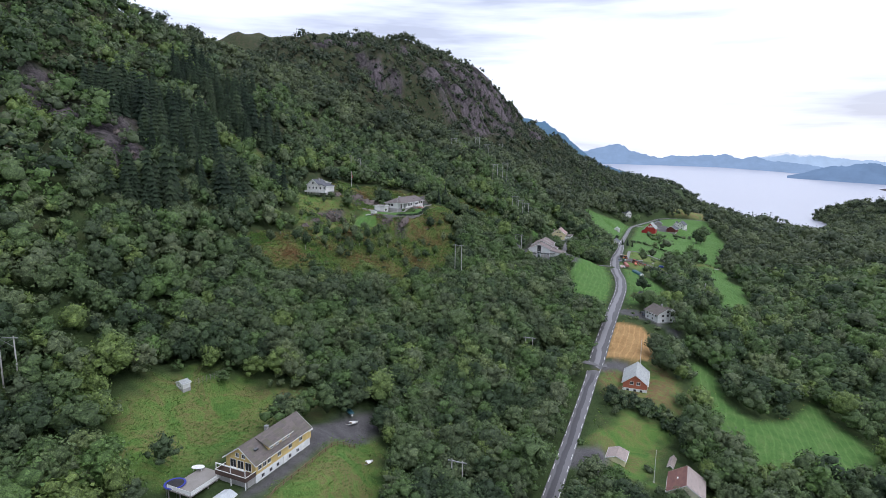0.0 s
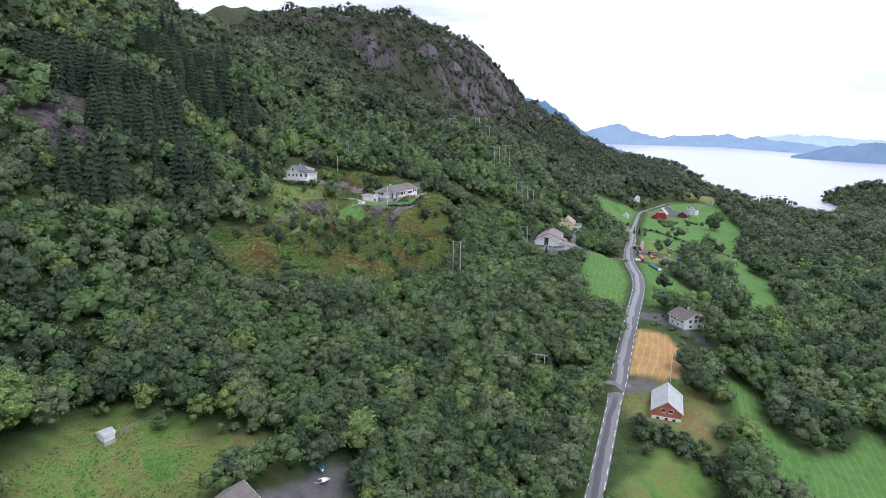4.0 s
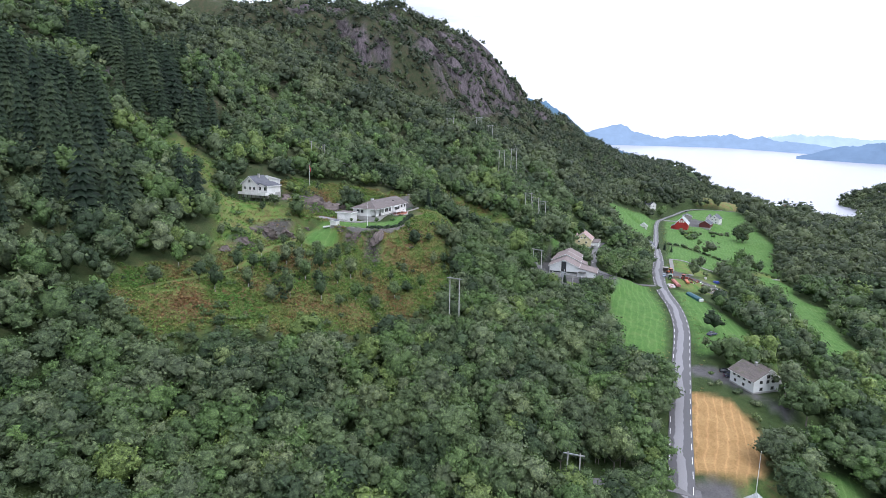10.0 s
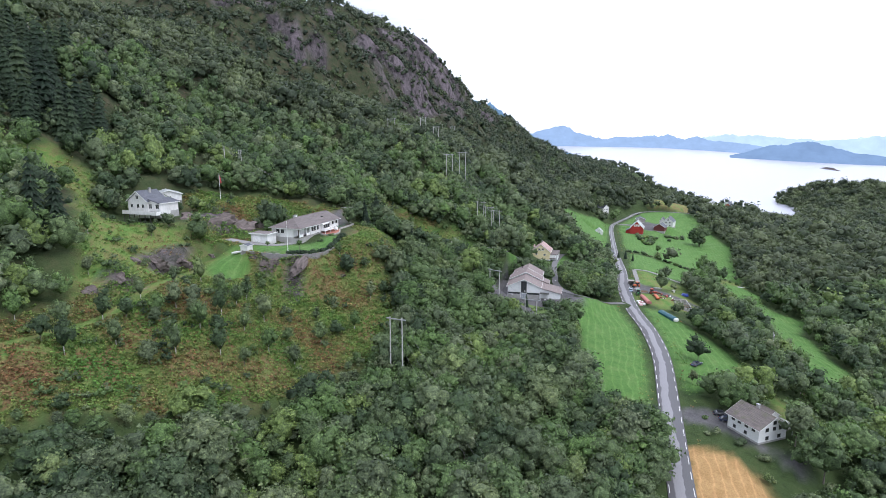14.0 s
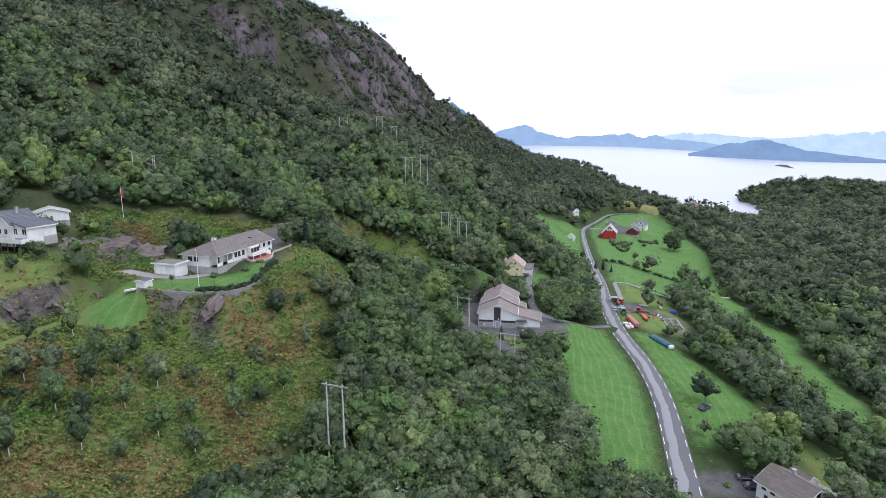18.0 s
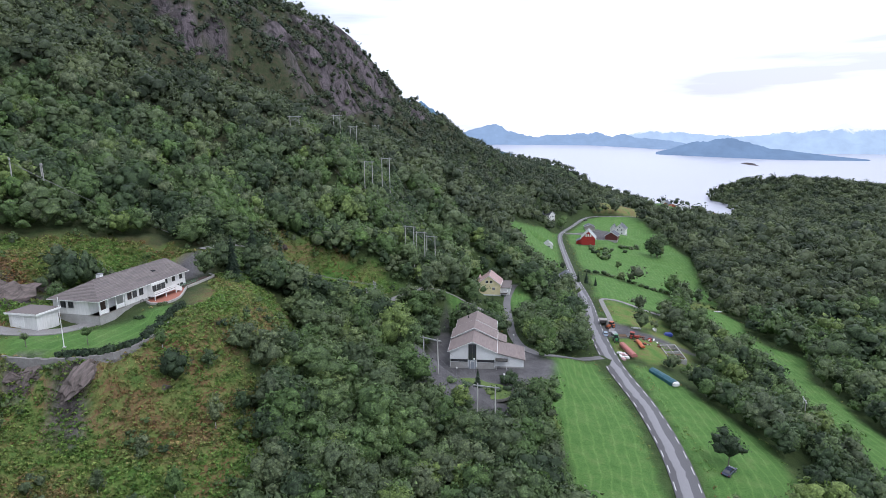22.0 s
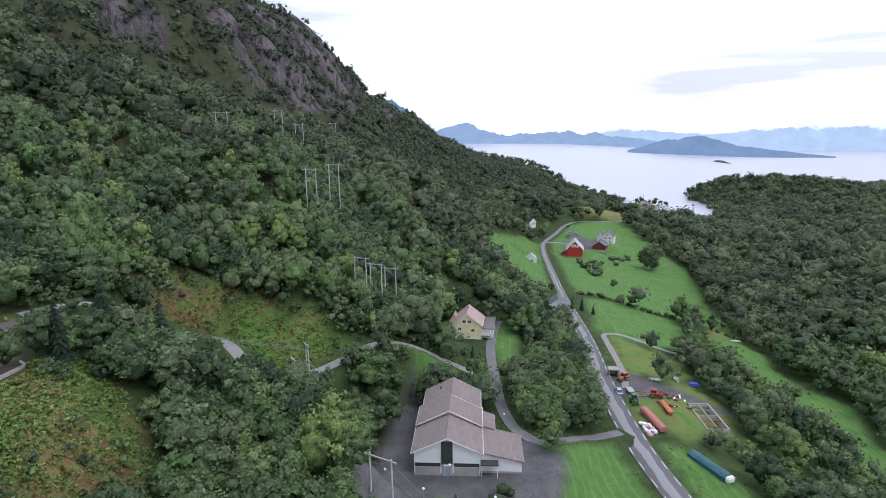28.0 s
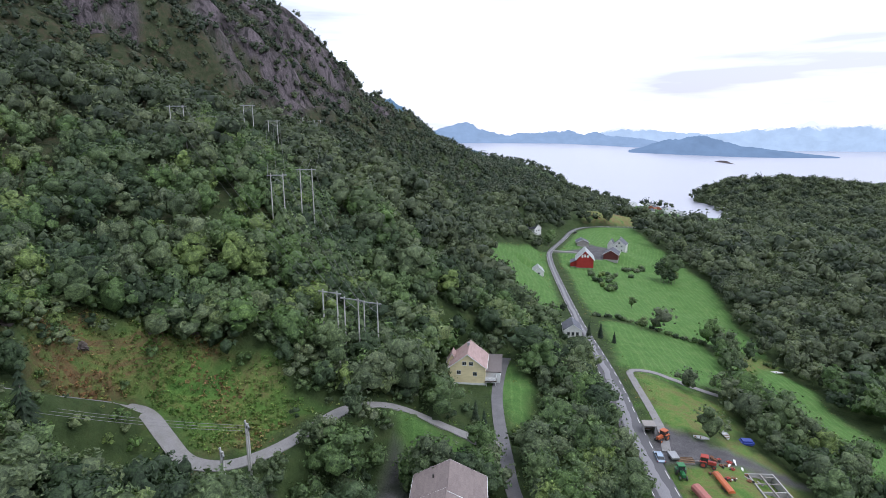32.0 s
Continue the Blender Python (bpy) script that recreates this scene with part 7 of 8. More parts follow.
for x in (-3.2, 0, 2.8):
    for y in (-6.3, -2, 2.3):
        part("stilt", boxes((x - 0.08, y - 0.08, -3.2, x + 0.08, y + 0.08, -0.2)), GREY_TIMBER, deck)
tramp = thing("trampoline", "round trampoline with a blue padded rim", "trampoline", at(-53.0, 106.2, 0, z=51.0))
part("mat", tube([(0, 0, 0.8), (0, 0, 0.82)], 1.75, 24), worn("black_mat", (0.025, 0.025, 0.03), 0.8), tramp)
ringv, ringf = [], []
for k in range(24):
    a = 2 * math.pi * k / 24
    ringv += [(r_ * math.cos(a), r_ * math.sin(a), z_) for r_, z_ in ((1.72, 0.84), (1.78, 0.9), (2.08, 0.9), (2.12, 0.8))]
for k in range(24):
    j = (k + 1) % 24
    ringf += [(k * 4 + i, j * 4 + i, j * 4 + i + 1, k * 4 + i + 1) for i in range(3)]
part("rim_pad", (ringv, ringf), worn("blue_pad", (0.035, 0.05, 0.34), 0.6), tramp)
for k in range(6):
    a = math.pi * k / 3
    part("leg", tube([(1.95 * math.cos(a), 1.95 * math.sin(a), -1.4), (1.95 * math.cos(a), 1.95 * math.sin(a), 0.82)], 0.03, 6), STEEL, tramp)
dish_m = at(-50.6, 111.6, 0, z=51.6)
table = thing("garden_table", "white oval garden table on the timber deck", "table", dish_m)
part("tabletop", ([(1.35 * math.cos(a), 0.85 * math.sin(a), z_) for z_ in (0.70, 0.75) for a in np.linspace(0, 2 * np.pi, 20, endpoint=False)],
                  [tuple(range(19, -1, -1)), tuple(range(20, 40))] + [(i, (i + 1) % 20, (i + 1) % 20 + 20, i + 20) for i in range(20)]), WHITE_TRIM, table)
for x in (-0.8, 0.8):
    for y in (-0.4, 0.4):
        part("leg", tube([(x, y, 0), (x, y, 0.7)], 0.035, 6), WHITE_TRIM, table)
hutch = thing("hen_house", "small white hen house by a netting run", "hut", at(-67, 140, 30))
gabled(hutch, -1.3, 1.3, 0, 2.2, 0, 1.5, 2.0, WHITE_BOARDS, GREY_SHEETS, 0.2, plinth=0.2)
window(hutch, "F", -0.5, 1.0, 0.5, 0.4, -1.3, 1.3, 0, 2.2)
window(hutch, "F", 0.5, 1.0, 0.5, 0.4, -1.3, 1.3, 0, 2.2)
run = thing("netting_run", "low netting run with thin posts beside the hen house", "fence", at(-64, 147.5, 30))
for k in range(9):
    for x in (-3.2, 3.2):
        part("post", tube([(x, k * 1.2 - 5, -0.3), (x, k * 1.2 - 5, 1.5)], 0.04, 5), GREY_TIMBER, run)
for z in (0.5, 1.0, 1.5):
    for x in (-3.2, 3.2):
        part("wire", tube([(x, -5, z), (x, 4.6, z)], 0.012, 3), STEEL, run)
fence = thing("rail_fence", "brown timber rail fence along the yard", "fence", pose(0, 0, 0))
for k in range(14):
    u = k / 13
    x, y = -33.5 + 12.5 * u, 103 + 29 * u
    z = float(on_ground(x, y))
    part("post", boxes((x - 0.07, y - 0.07, z - 0.4, x + 0.07, y + 0.07, z + 1.05)), TIMBER, fence)
    if k < 13:
        x2, y2 = -33.5 + 12.5 * (k + 1) / 13, 103 + 29 * (k + 1) / 13
        z2 = float(on_ground(x2, y2))
        for h in (0.45, 0.9):
            part("rail", tube([(x, y, z + h), (x2, y2, z2 + h)], 0.06, 6), TIMBER, fence)
GREENHOUSE = worn("cloudy_sheet", (0.55, 0.58, 0.60), 0.4)
gh = thing("lean_to_shed", "low white sheeted shed under the balcony", "shed", at(-42.0, 103.6, 24, z=49.6))
gabled(gh, -1.6, 1.6, -1.4, 1.4, 0, 1.2, 1.7, GREENHOUSE, GREENHOUSE, 0.1, plinth=0.1)


def boat(m, label, length=4.5, paint=None, cover=None):
    t = thing("boat", label, "boat", m)
    v, f, n = [], [], 7
    for k in range(9):
        u = k / 8
        w = 0.8 * math.sin(math.pi * min(0.12 + 0.68 * u, 0.5 + 0.5 * u)) * (1 - 0.96 * max(0, (u - 0.55) / 0.45) ** 2)
        for i in range(n):
            a = math.pi * i / (n - 1)
            v.append((-w * math.cos(a), (u - 0.5) * length, 0.62 - 0.58 * math.sin(a) * (1 - 0.25 * u) + 0.15 * u * u))
    for k in range(8):
        f += [(k * n + i, k * n + i + 1, (k + 1) * n + i + 1, (k + 1) * n + i) for i in range(n - 1)]
    f.append(tuple(range(n)))
    part("hull", (v, f), paint or WHITE_TRIM, t)
    part("thwart", boxes((-0.7, -0.3, 0.42, 0.7, 0.0, 0.47), (-0.6, -1.4, 0.42, 0.6, -1.1, 0.47)), TIMBER, t)
    if cover:
        part("cover", ([(-0.78, -length * 0.45, 0.66), (0.78, -length * 0.45, 0.66), (0.7, length * 0.3, 0.74), (-0.7, length * 0.3, 0.74), (0, -length * 0.4, 1.0), (0, length * 0.3, 0.95)],
                       [(0, 1, 4), (1, 2, 5, 4), (2, 3, 5), (3, 0, 4, 5)]), cover, t)
    return t


TEAL = worn("teal_cover", (0.022, 0.095, 0.125), 0.55, amount=0.2, scale=2)
boat(at(-24.6, 146.2, -28), "small boat under a teal cover on the drive", 4.6, cover=TEAL)
boat(at(-23.4, 142.6, 70), "small white boat at the edge of the drive", 3.4)
boat(at(-17.5, 128.6, 55), "white dinghy lying on the garden grass", 3.2)
boat(at(213, 441, 120), "white rowing boat lying on the meadow edge", 4.2)
boat(at(133.5, 384.2, 130), "white dinghy lying in the rough grass", 3.6)
boat(at(143.5, 387.5, 20), "white dinghy lying on its keel in the grass", 3.6)
boat(at(-38.5, 297.0, 60), "small white boat beside the garden shed", 3.4)


def tractor(m, paint, label):
    """A farm tractor: bonnet, cab with glass, roof, exhaust, mudguards, big rear and small front wheels."""
    t = thing("tractor", label, "tractor", m)
    part("bonnet", bevelled(boxes((-0.4, 0.2, 0.75, 0.4, 2.0, 1.45)), 0.08, 2), paint, t)
    part("chassis", boxes((-0.3, -1.0, 0.55, 0.3, 2.0, 0.8)), DARK_FRAME, t)
    part("cab_glass", boxes((-0.66, -1.05, 1.0, 0.66, 0.25, 2.3)), GLASS, t)
    for x in (-0.68, 0.62):
        for y in (-1.08, 0.2):
            part("cab_pillar", boxes((x, y, 0.95, x + 0.07, y + 0.07, 2.35)), DARK_FRAME, t)
    part("cab_roof", bevelled(boxes((-0.78, -1.2, 2.33, 0.78, 0.4, 2.52)), 0.07, 2), paint, t)
    part("exhaust", tube([(0.28, 1.3, 1.4), (0.28, 1.3, 2.4)], 0.05, 8), DARK_FRAME, t)
    for x in (-0.85, 0.85):
        w = part("rear_wheel", tube([(x - 0.22, -0.6, 0.78), (x - 0.15, -0.6, 0.78), (x + 0.15, -0.6, 0.78), (x + 0.22, -0.6, 0.78)], [0.68, 0.78, 0.78, 0.68], 18), DARK_FRAME, t)
        part("rim", tube([(x - 0.24, -0.6, 0.78), (x + 0.24, -0.6, 0.78)], 0.4, 14), paint, w)
        w = part("front_wheel", tube([(x * 0.85 - 0.13, 1.55, 0.46), (x * 0.85 + 0.13, 1.55, 0.46)], 0.46, 14), DARK_FRAME, t)
        part("rim", tube([(x * 0.85 - 0.15, 1.55, 0.46), (x * 0.85 + 0.15, 1.55, 0.46)], 0.24, 10), paint, w)
        part("mudguard", boxes((x - 0.26, -1.25, 1.5, x + 0.26, 0.1, 1.57)), paint, t)
    return t


GREEN_PAINT, RED_PAINT = worn("tractor_green", (0.02, 0.16, 0.05), 0.35, amount=0.2), worn("machine_red", (0.38, 0.05, 0.035), 0.45, amount=0.3)
ORANGE_PAINT, RUST = worn("machine_orange", (0.48, 0.12, 0.04), 0.5, amount=0.3), worn("rust", (0.20, 0.085, 0.045), 0.9, amount=0.4)
tractor(at(-23.2, 152.0, 200), RED_PAINT, "old red tractor parked at the end of the drive")
tractor(at(118.0, 371.0, 200), GREEN_PAINT, "green tractor with a cab parked by the yard")
tractor(at(126.0, 373.2, 130), RED_PAINT, "old red tractor with a white-roofed cab in the yard")
tractor(at(123.4, 385.0, 250), ORANGE_PAINT, "orange loader standing beside the bus shelter")


def wagon(m, length, width, paint, label, height=1.5):
    """A long low covered wagon body on two axles."""
    t = thing("farm_wagon", label, "wagon", m)
    ring = [(-width / 2, 0.75), (width / 2, 0.75), (width / 2, height * 0.95), (width * 0.28, height * 1.18), (-width * 0.28, height * 1.18), (-width / 2, height * 0.95)]
    n = len(ring)
    v = [(x, y, z) for y in (-length / 2, length / 2) for x, z in ring]
    part("body", (v, [tuple(range(n)), tuple(range(2 * n - 1, n - 1, -1))] + [(i, i + n, (i + 1) % n + n, (i + 1) % n) for i in range(n)]), paint, t)
    for k in range(int(length / 1.2)):
        y = -length / 2 + 0.4 + k * 1.2
        part("rib", boxes((-width / 2 - 0.04, y, 0.75, width / 2 + 0.04, y + 0.07, height * 0.96)), paint, t)
    part("drawbar", boxes((-0.08, length / 2, 0.5, 0.08, length / 2 + 1.2, 0.62)), DARK_FRAME, t)
    for x in (-width / 2 + 0.1, width / 2 - 0.1):
        for y in (-length * 0.25, -length * 0.12):
            part("wheel", tube([(x - 0.12, y, 0.42), (x + 0.12, y, 0.42)], 0.42, 12), DARK_FRAME, t)
    return t


wagon(at(116.6, 360.2, 8), 11.0, 1.9, worn("faded_red_sheet", (0.42, 0.15, 0.13), 0.7, amount=0.4), "long faded red covered wagon in the yard", 1.6)
wagon(at(124.6, 366.2, 14), 7.0, 1.4, ORANGE_PAINT, "narrow orange machine lying in the rough grass", 1.1)
tarp = thing("covered_stack", "long stack under a dark teal tarpaulin with pale ends", "stack", at(117.3, 340.7, -6))
v, f = [], []
rr = np.random.RandomState(4)
for k in range(12):
    y = -5.2 + 10.4 * k / 11
    for x, z in ((-1.3, -0.1), (-1.25, 0.9), (-0.6, 1.35), (0.1, 1.5), (0.7, 1.3), (1.25, 0.85), (1.35, -0.1)):
        v.append((x + rr.uniform(-0.08, 0.08), y, z + rr.uniform(-0.08, 0.1) * (z > 0)))
for k in range(11):
    f += [(k * 7 + i, k * 7 + i + 1, (k + 1) * 7 + i + 1, (k + 1) * 7 + i) for i in range(6)]
f += [tuple(range(6, -1, -1)), tuple(range(77, 84))]
part("sheet", (v, f), TEAL, tarp)
part("bale", bevelled(boxes((-1.0, -6.2, -0.1, 1.0, -5.1, 1.2)), 0.25, 2), WHITE_TRIM, tarp, "pale wrapped end of the stack")
bales = thing("wrapped_pile", "heap of white plastic-wrapped bundles on the verge", "pile", at(113.4, 358.0, 8))
for k in range(14):
    x, y, s = rr.uniform(-1.2, 1.2), rr.uniform(-3.4, 3.4), rr.uniform(0.35, 0.65)
    part("wrapped_bale", bevelled(boxes((x - s, y - s * 0.8, -0.1, x + s, y + s * 0.8, rr.uniform(0.4, 0.9))), 0.12), WHITE_TRIM if k % 4 else worn("pink_wrap", (0.55, 0.36, 0.36), 0.6), bales)

# ---- roofless concrete shed, bus shelter, yard clutter ----
ruin = thing("roofless_shed", "roofless grey concrete shed with bare cross beams", "shed", pose(135.4, 363.4, 43.0, 0, 0, -18))
for s in ((-2.8, -7.2, 0, -2.5, 7.2, 3.0), (2.5, -7.2, -1.0, 2.8, 7.2, 3.0), (-2.5, -7.2, -1, 2.5, -6.9, 3.0), (-2.5, 6.9, 0, 2.5, 7.2, 3.0)):
    part("wall", boxes(s), CONCRETE, ruin)
part("cross_wall", boxes((-2.5, 0.6, 0, 2.5, 0.85, 2.8)), CONCRETE, ruin)
part("beam", boxes((-0.2, -6.9, 2.7, 0.1, 6.9, 3.0)), GREY_TIMBER, ruin)
for y in (-5.5, -2.5, 3.5, 6.0):
    part("beam", boxes((-2.5, y, 2.65, 2.5, y + 0.2, 2.85)), RUST if y < 0 else GREY_TIMBER, ruin)
shelter = thing("bus_shelter", "small grey roadside shelter with a flat roof", "shelter", at(122.4, 389.2, 22))
for s in ((-1.3, -1.2, -0.4, -1.15, 1.2, 2.2), (1.15, -1.2, -0.4, 1.3, 1.2, 2.2), (-1.15, 1.05, -0.4, 1.15, 1.2, 2.2)):
    part("wall", boxes(s), CONCRETE, shelter)
part("roof", boxes((-1.5, -1.5, 2.2, 1.5, 1.4, 2.38)), GREY_TIMBER, shelter)
part("bench", boxes((-1.1, 0.6, 0.4, 1.1, 1.0, 0.46)), TIMBER, shelter)
logs = thing("log_pile", "loose pile of pale cut timber", "logs", at(122.6, 375.6, 110))
for k in range(16):
    x, z = rr.uniform(-1.3, 1.3), 0.1 + 0.22 * (k % 3)
    part("log", tube([(x, -1.8 + rr.uniform(-0.3, 0.3), z), (x + rr.uniform(-0.4, 0.4), 1.7, z + rr.uniform(0, 0.1))], rr.uniform(0.09, 0.15), 7), TIMBER if k % 3 else GREY_TIMBER, logs)
copy_thing(logs, at(138.0, 288.0, 40))
cart = thing("trailer", "small grey tipping trailer at the road edge", "trailer", at(120.8, 377.4, 15))
part("bed", bevelled(boxes((-0.9, -1.5, 0.55, 0.9, 1.5, 1.0)), 0.05), STEEL, cart)
part("drawbar", boxes((-0.06, 1.5, 0.5, 0.06, 2.8, 0.6)), DARK_FRAME, cart)
for x in (-1.0, 1.0):
    part("wheel", tube([(x - 0.1, 0, 0.35), (x + 0.1, 0, 0.35)], 0.35, 12), DARK_FRAME, cart)
for k in range(26):
    x, y = 124 + rr.uniform(0, 12), 368 + rr.uniform(0, 9)
    s = rr.uniform(0.3, 0.9)
    o = thing("scrap", ("rusty machine part lying in the yard", "pale board lying in the yard", "red-painted machine part lying in the yard")[k % 3], "scrap", at(x, y, rr.uniform(0, 180)), "scrap in the yard")
    if k % 3 == 1:
        part("board", boxes((-s * 1.6, -0.2, 0.0, s * 1.6, 0.2, 0.08), (-s * 1.4, -0.1, 0.08, s * 1.2, 0.25, 0.15)), GREY_TIMBER if k % 2 else WHITE_TRIM, o)
    else:
        part("frame", joined(tube([(-s, 0, 0.1), (0, 0.1, 0.25 + s * 0.5), (s, 0, 0.15)], 0.09, 6), boxes((-s * 0.6, -0.3, 0.0, s * 0.5, 0.4, 0.4 * s + 0.15))), RUST if k % 3 == 0 else RED_PAINT, o)
        part("wheel", tube([(s, -0.06, 0.3), (s, 0.1, 0.3)], 0.3, 10), DARK_FRAME, o)
bt = thing("covered_heap", "heap under a blue tarpaulin at the wood edge", "heap", at(148.5, 385.8, 20))
part("sheet", bevelled(boxes((-1.6, -1.2, -0.2, 1.6, 1.3, 1.1)), 0.4, 2), worn("blue_sheet", (0.03, 0.06, 0.30), 0.5, amount=0.3, scale=2), bt)
boulder_mat = worn("boulder_stone", (0.22, 0.21, 0.20), 0.95, amount=0.5, scale=1.5, bump=0.7)

# ---- farm on the bend ----
barn = thing("barn", "tall red barn with white trim and a grey roof", "barn", pose(211.3, 585.6, 38.6, 0, 0, -27))
gabled(barn, -5.0, 5.0, 0, 14, 0, 5.6, 10.8, BARN_RED, GREY_SHEETS, 0.6, STONE_WALL)
for u, z in ((-1.6, 7.6), (0, 7.8), (1.6, 7.6)):
    part("hatch", boxes((u - 0.5, -0.08, z - 0.9, u + 0.5, 0.02, z + 0.9)), WHITE_TRIM, barn, "white loft hatch")
part("barn_door", boxes((-1.6, -0.08, 0.6, 1.6, 0.02, 3.6)), BARN_RED, barn)
lean_to(barn, -8.6, -5.0, 3, 12, 0, 2.6, 4.2, BARN_RED, SLATE_TILES, 0.3)
byre = thing("cow_shed", "dark red-brown farm shed with a slate roof", "shed", pose(240.5, 605.5, 37.6, 0, 0, -38))
gabled(byre, -4.5, 4.5, 0, 11, 0, 3.8, 6.6, boards("ox_red_boards", (0.13, 0.035, 0.035)), SLATE_TILES, 0.5)
farmh = thing("farmhouse", "white farmhouse with a slate roof and cross gables", "house", pose(256, 621, 38.4, 0, 0, -40))
gabled(farmh, -4.2, 4.2, 0, 10.5, 0, 5.4, 9.0, WHITE_BOARDS, SLATE_TILES, 0.4)
for u, z in ((-1.8, 2.0), (1.8, 2.0), (-1.6, 4.6), (1.6, 4.6), (0, 6.8)):
    window(farmh, "F", u, z, 1.0, 1.2, -4.2, 4.2, 0, 10.5)
for u in (-3.5, 0, 3.5):
    window(farmh, "L", u, 2.0, 1.0, 1.2, -4.2, 4.2, 0, 10.5)
chimney(farmh, 0, 5, 8.4, 10.4)
gabled(farmh, -8.6, -4.2, 5.4, 10.4, 0, 4.6, 8.0, WHITE_BOARDS, SLATE_TILES, 0.3)
store = thing("storehouse", "long grey storehouse with a low roof", "shed", pose(240, 642, 40.2, 0, 0, -20))
gabled(store, -4, 4, 0, 9, 0, 2.8, 4.6, GREY_TIMBER, SLATE_TILES, 0.4)
shed = thing("white_cottage", "small white cottage beside the farm road", "cottage", pose(169.5, 559.5, 42.6, 0, 0, -18))
gabled(shed, -2.6, 2.6, 0, 9.0, 0, 3.2, 5.2, WHITE_BOARDS, GREY_SHEETS, 0.35)
window(shed, "F", 0, 2.0, 1.4, 1.1, -2.6, 2.6, 0, 9)
for u in (-2.5, 1.5):
    window(shed, "R", u, 2.0, 1.0, 1.0, -2.6, 2.6, 0, 9)
roadh = thing("roadside_house", "white house with a dark roof close to the road", "house", pose(138.4, 459.6, 45.5, 0, 0, -22))
gabled(roadh, -3.2, 3.2, 0, 8.5, 0, 3.2, 5.4, WHITE_BOARDS, SLATE_TILES, 0.35)
for u in (-1.6, 0, 1.6):
    window(roadh, "F", u, 2.0, 0.8, 1.1, -3.2, 3.2, 0, 8.5, DARK_FRAME, 0)
uph = thing("hillside_house", "white house half hidden in garden trees", "house", at(211, 655, -30))
gabled(uph, -4, 4, 0, 9, 0, 5.2, 7.8, WHITE_BOARDS, SLATE_TILES, 0.4)
for u in (-2, 0.5, 2.4):
    window(uph, "F", u, 3.6, 1.0, 1.1, -4, 4, 0, 9)

# ---- white house on the knoll, garage behind it ----
knoll = thing("knoll_house", "white timber house with a blue-black roof on stilts", "house", pose(-69.2, 306.6, 96.6, 0, 0, -27))
gabled(knoll, -3.9, 3.9, 0, 7.0, 0, 3.4, 6.2, WHITE_BOARDS, SLATE_TILES, 0.4, WHITE_WALL, plinth=0.3)
lean_to(knoll, 3.9, 8.0, 0.6, 7.6, 0, 4.0, 2.9, WHITE_BOARDS, SLATE_TILES, 0.4)
for u, z in ((-2.3, 1.9), (0.2, 1.9), (2.2, 1.9), (0.0, 4.5)):
    window(knoll, "F", u, z, 1.0, 1.1, -3.9, 3.9, 0, 7)
for u in (-1.6, 1.2):
    window(knoll, "F", u, 1.9, 1.3, 1.3, 3.9, 8.0, 0.6, 7.6)
part("veranda", boxes((-3.9, -2.2, -0.3, 9.6, 0.5, -0.1)), GREY_TIMBER, knoll)
part("veranda_skirt", boxes((-3.95, -2.26, -0.3, 9.66, -2.2, 0.75), (9.6, -2.2, -0.3, 9.66, 3.0, 0.75)), WHITE_BOARDS, knoll)
for k in range(7):
    part("stilt", boxes((-3.6 + 2.1 * k, -2.1, -3.6, -3.44 + 2.1 * k, -1.94, -0.3)), DARK_FRAME, knoll)
chimney(knoll, 0.8, 4.0, 5.4, 7.0)
outb = thing("outbuilding", "white outbuilding with a pale sheet roof", "outbuilding", at(-68.5, 329, -27, up=0.6))
gabled(outb, -4, 4, -2, 4, 0, 2.6, 3.8, WHITE_BOARDS, GREY_SHEETS, 0.4)
gs = thing("garden_shed", "small white garden shed with a flat roof", "shed", at(-35.8, 296.6, 24))
gabled(gs, -1.2, 1.2, -1.2, 1.2, 0, 1.9, 2.2, WHITE_BOARDS, SLATE_TILES, 0.15, plinth=0.15)

# ---- garage and farmhouse near the start of the road ----
gar = thing("garage", "pale yellow garage with a brown sheet roof", "garage", pose(48.2, 146.8, 33.4, 0, 0, -25))
gabled(gar, -2.4, 2.4, 0, 5.4, 0, 2.3, 3.1, worn("cream_render", (0.72, 0.66, 0.42), 0.8), PALE_TILES, 0.35)
start_house = thing("farm_cottage", "cream cottage with dull red and pale brown roof slopes", "house", pose(62.0, 133.5, 30.6, 0, 0, -24))
gabled(start_house, -4.2, 4.2, 0, 9.6, 0, 3.0, 5.6, worn("cream_wall", (0.74, 0.70, 0.52), 0.8), RED_TILES, 0.4)
part("new_slope", slope_courses(4.75, 2.9, 0.05, 5.85, -0.4, 10.0), PALE_TILES, start_house, "pale brown new roof slope")
part("roof_window", boxes((-2.3, 4.4, 4.25, -1.5, 5.3, 4.62)), WHITE_TRIM, start_house)
for u in (-2, 2):
    window(start_house, "F", u, 1.8, 1.1, 1.1, -4.2, 4.2, 0, 9.6)
    window(start_house, "L", u, 1.8, 1.1, 1.1, -4.2, 4.2, 0, 9.6)
annex = thing("annex_cottage", "small outhouse with a brown pitched roof", "outhouse", pose(63.2, 146.6, 29.6, 0, 0, -30))
gabled(annex, -2.2, 2.2, 0, 5.6, 0, 2.4, 4.6, GREY_TIMBER, PALE_TILES, 0.3)

# ---- power lines ----
POLE_WOOD = worn("grey_pole_wood", (0.46, 0.45, 0.43), 0.85, amount=0.3, stretch=(4, 4, 0.5))
WIRE = worn("wire", (0.20, 0.20, 0.20), 0.5, 0.5, amount=0.1)


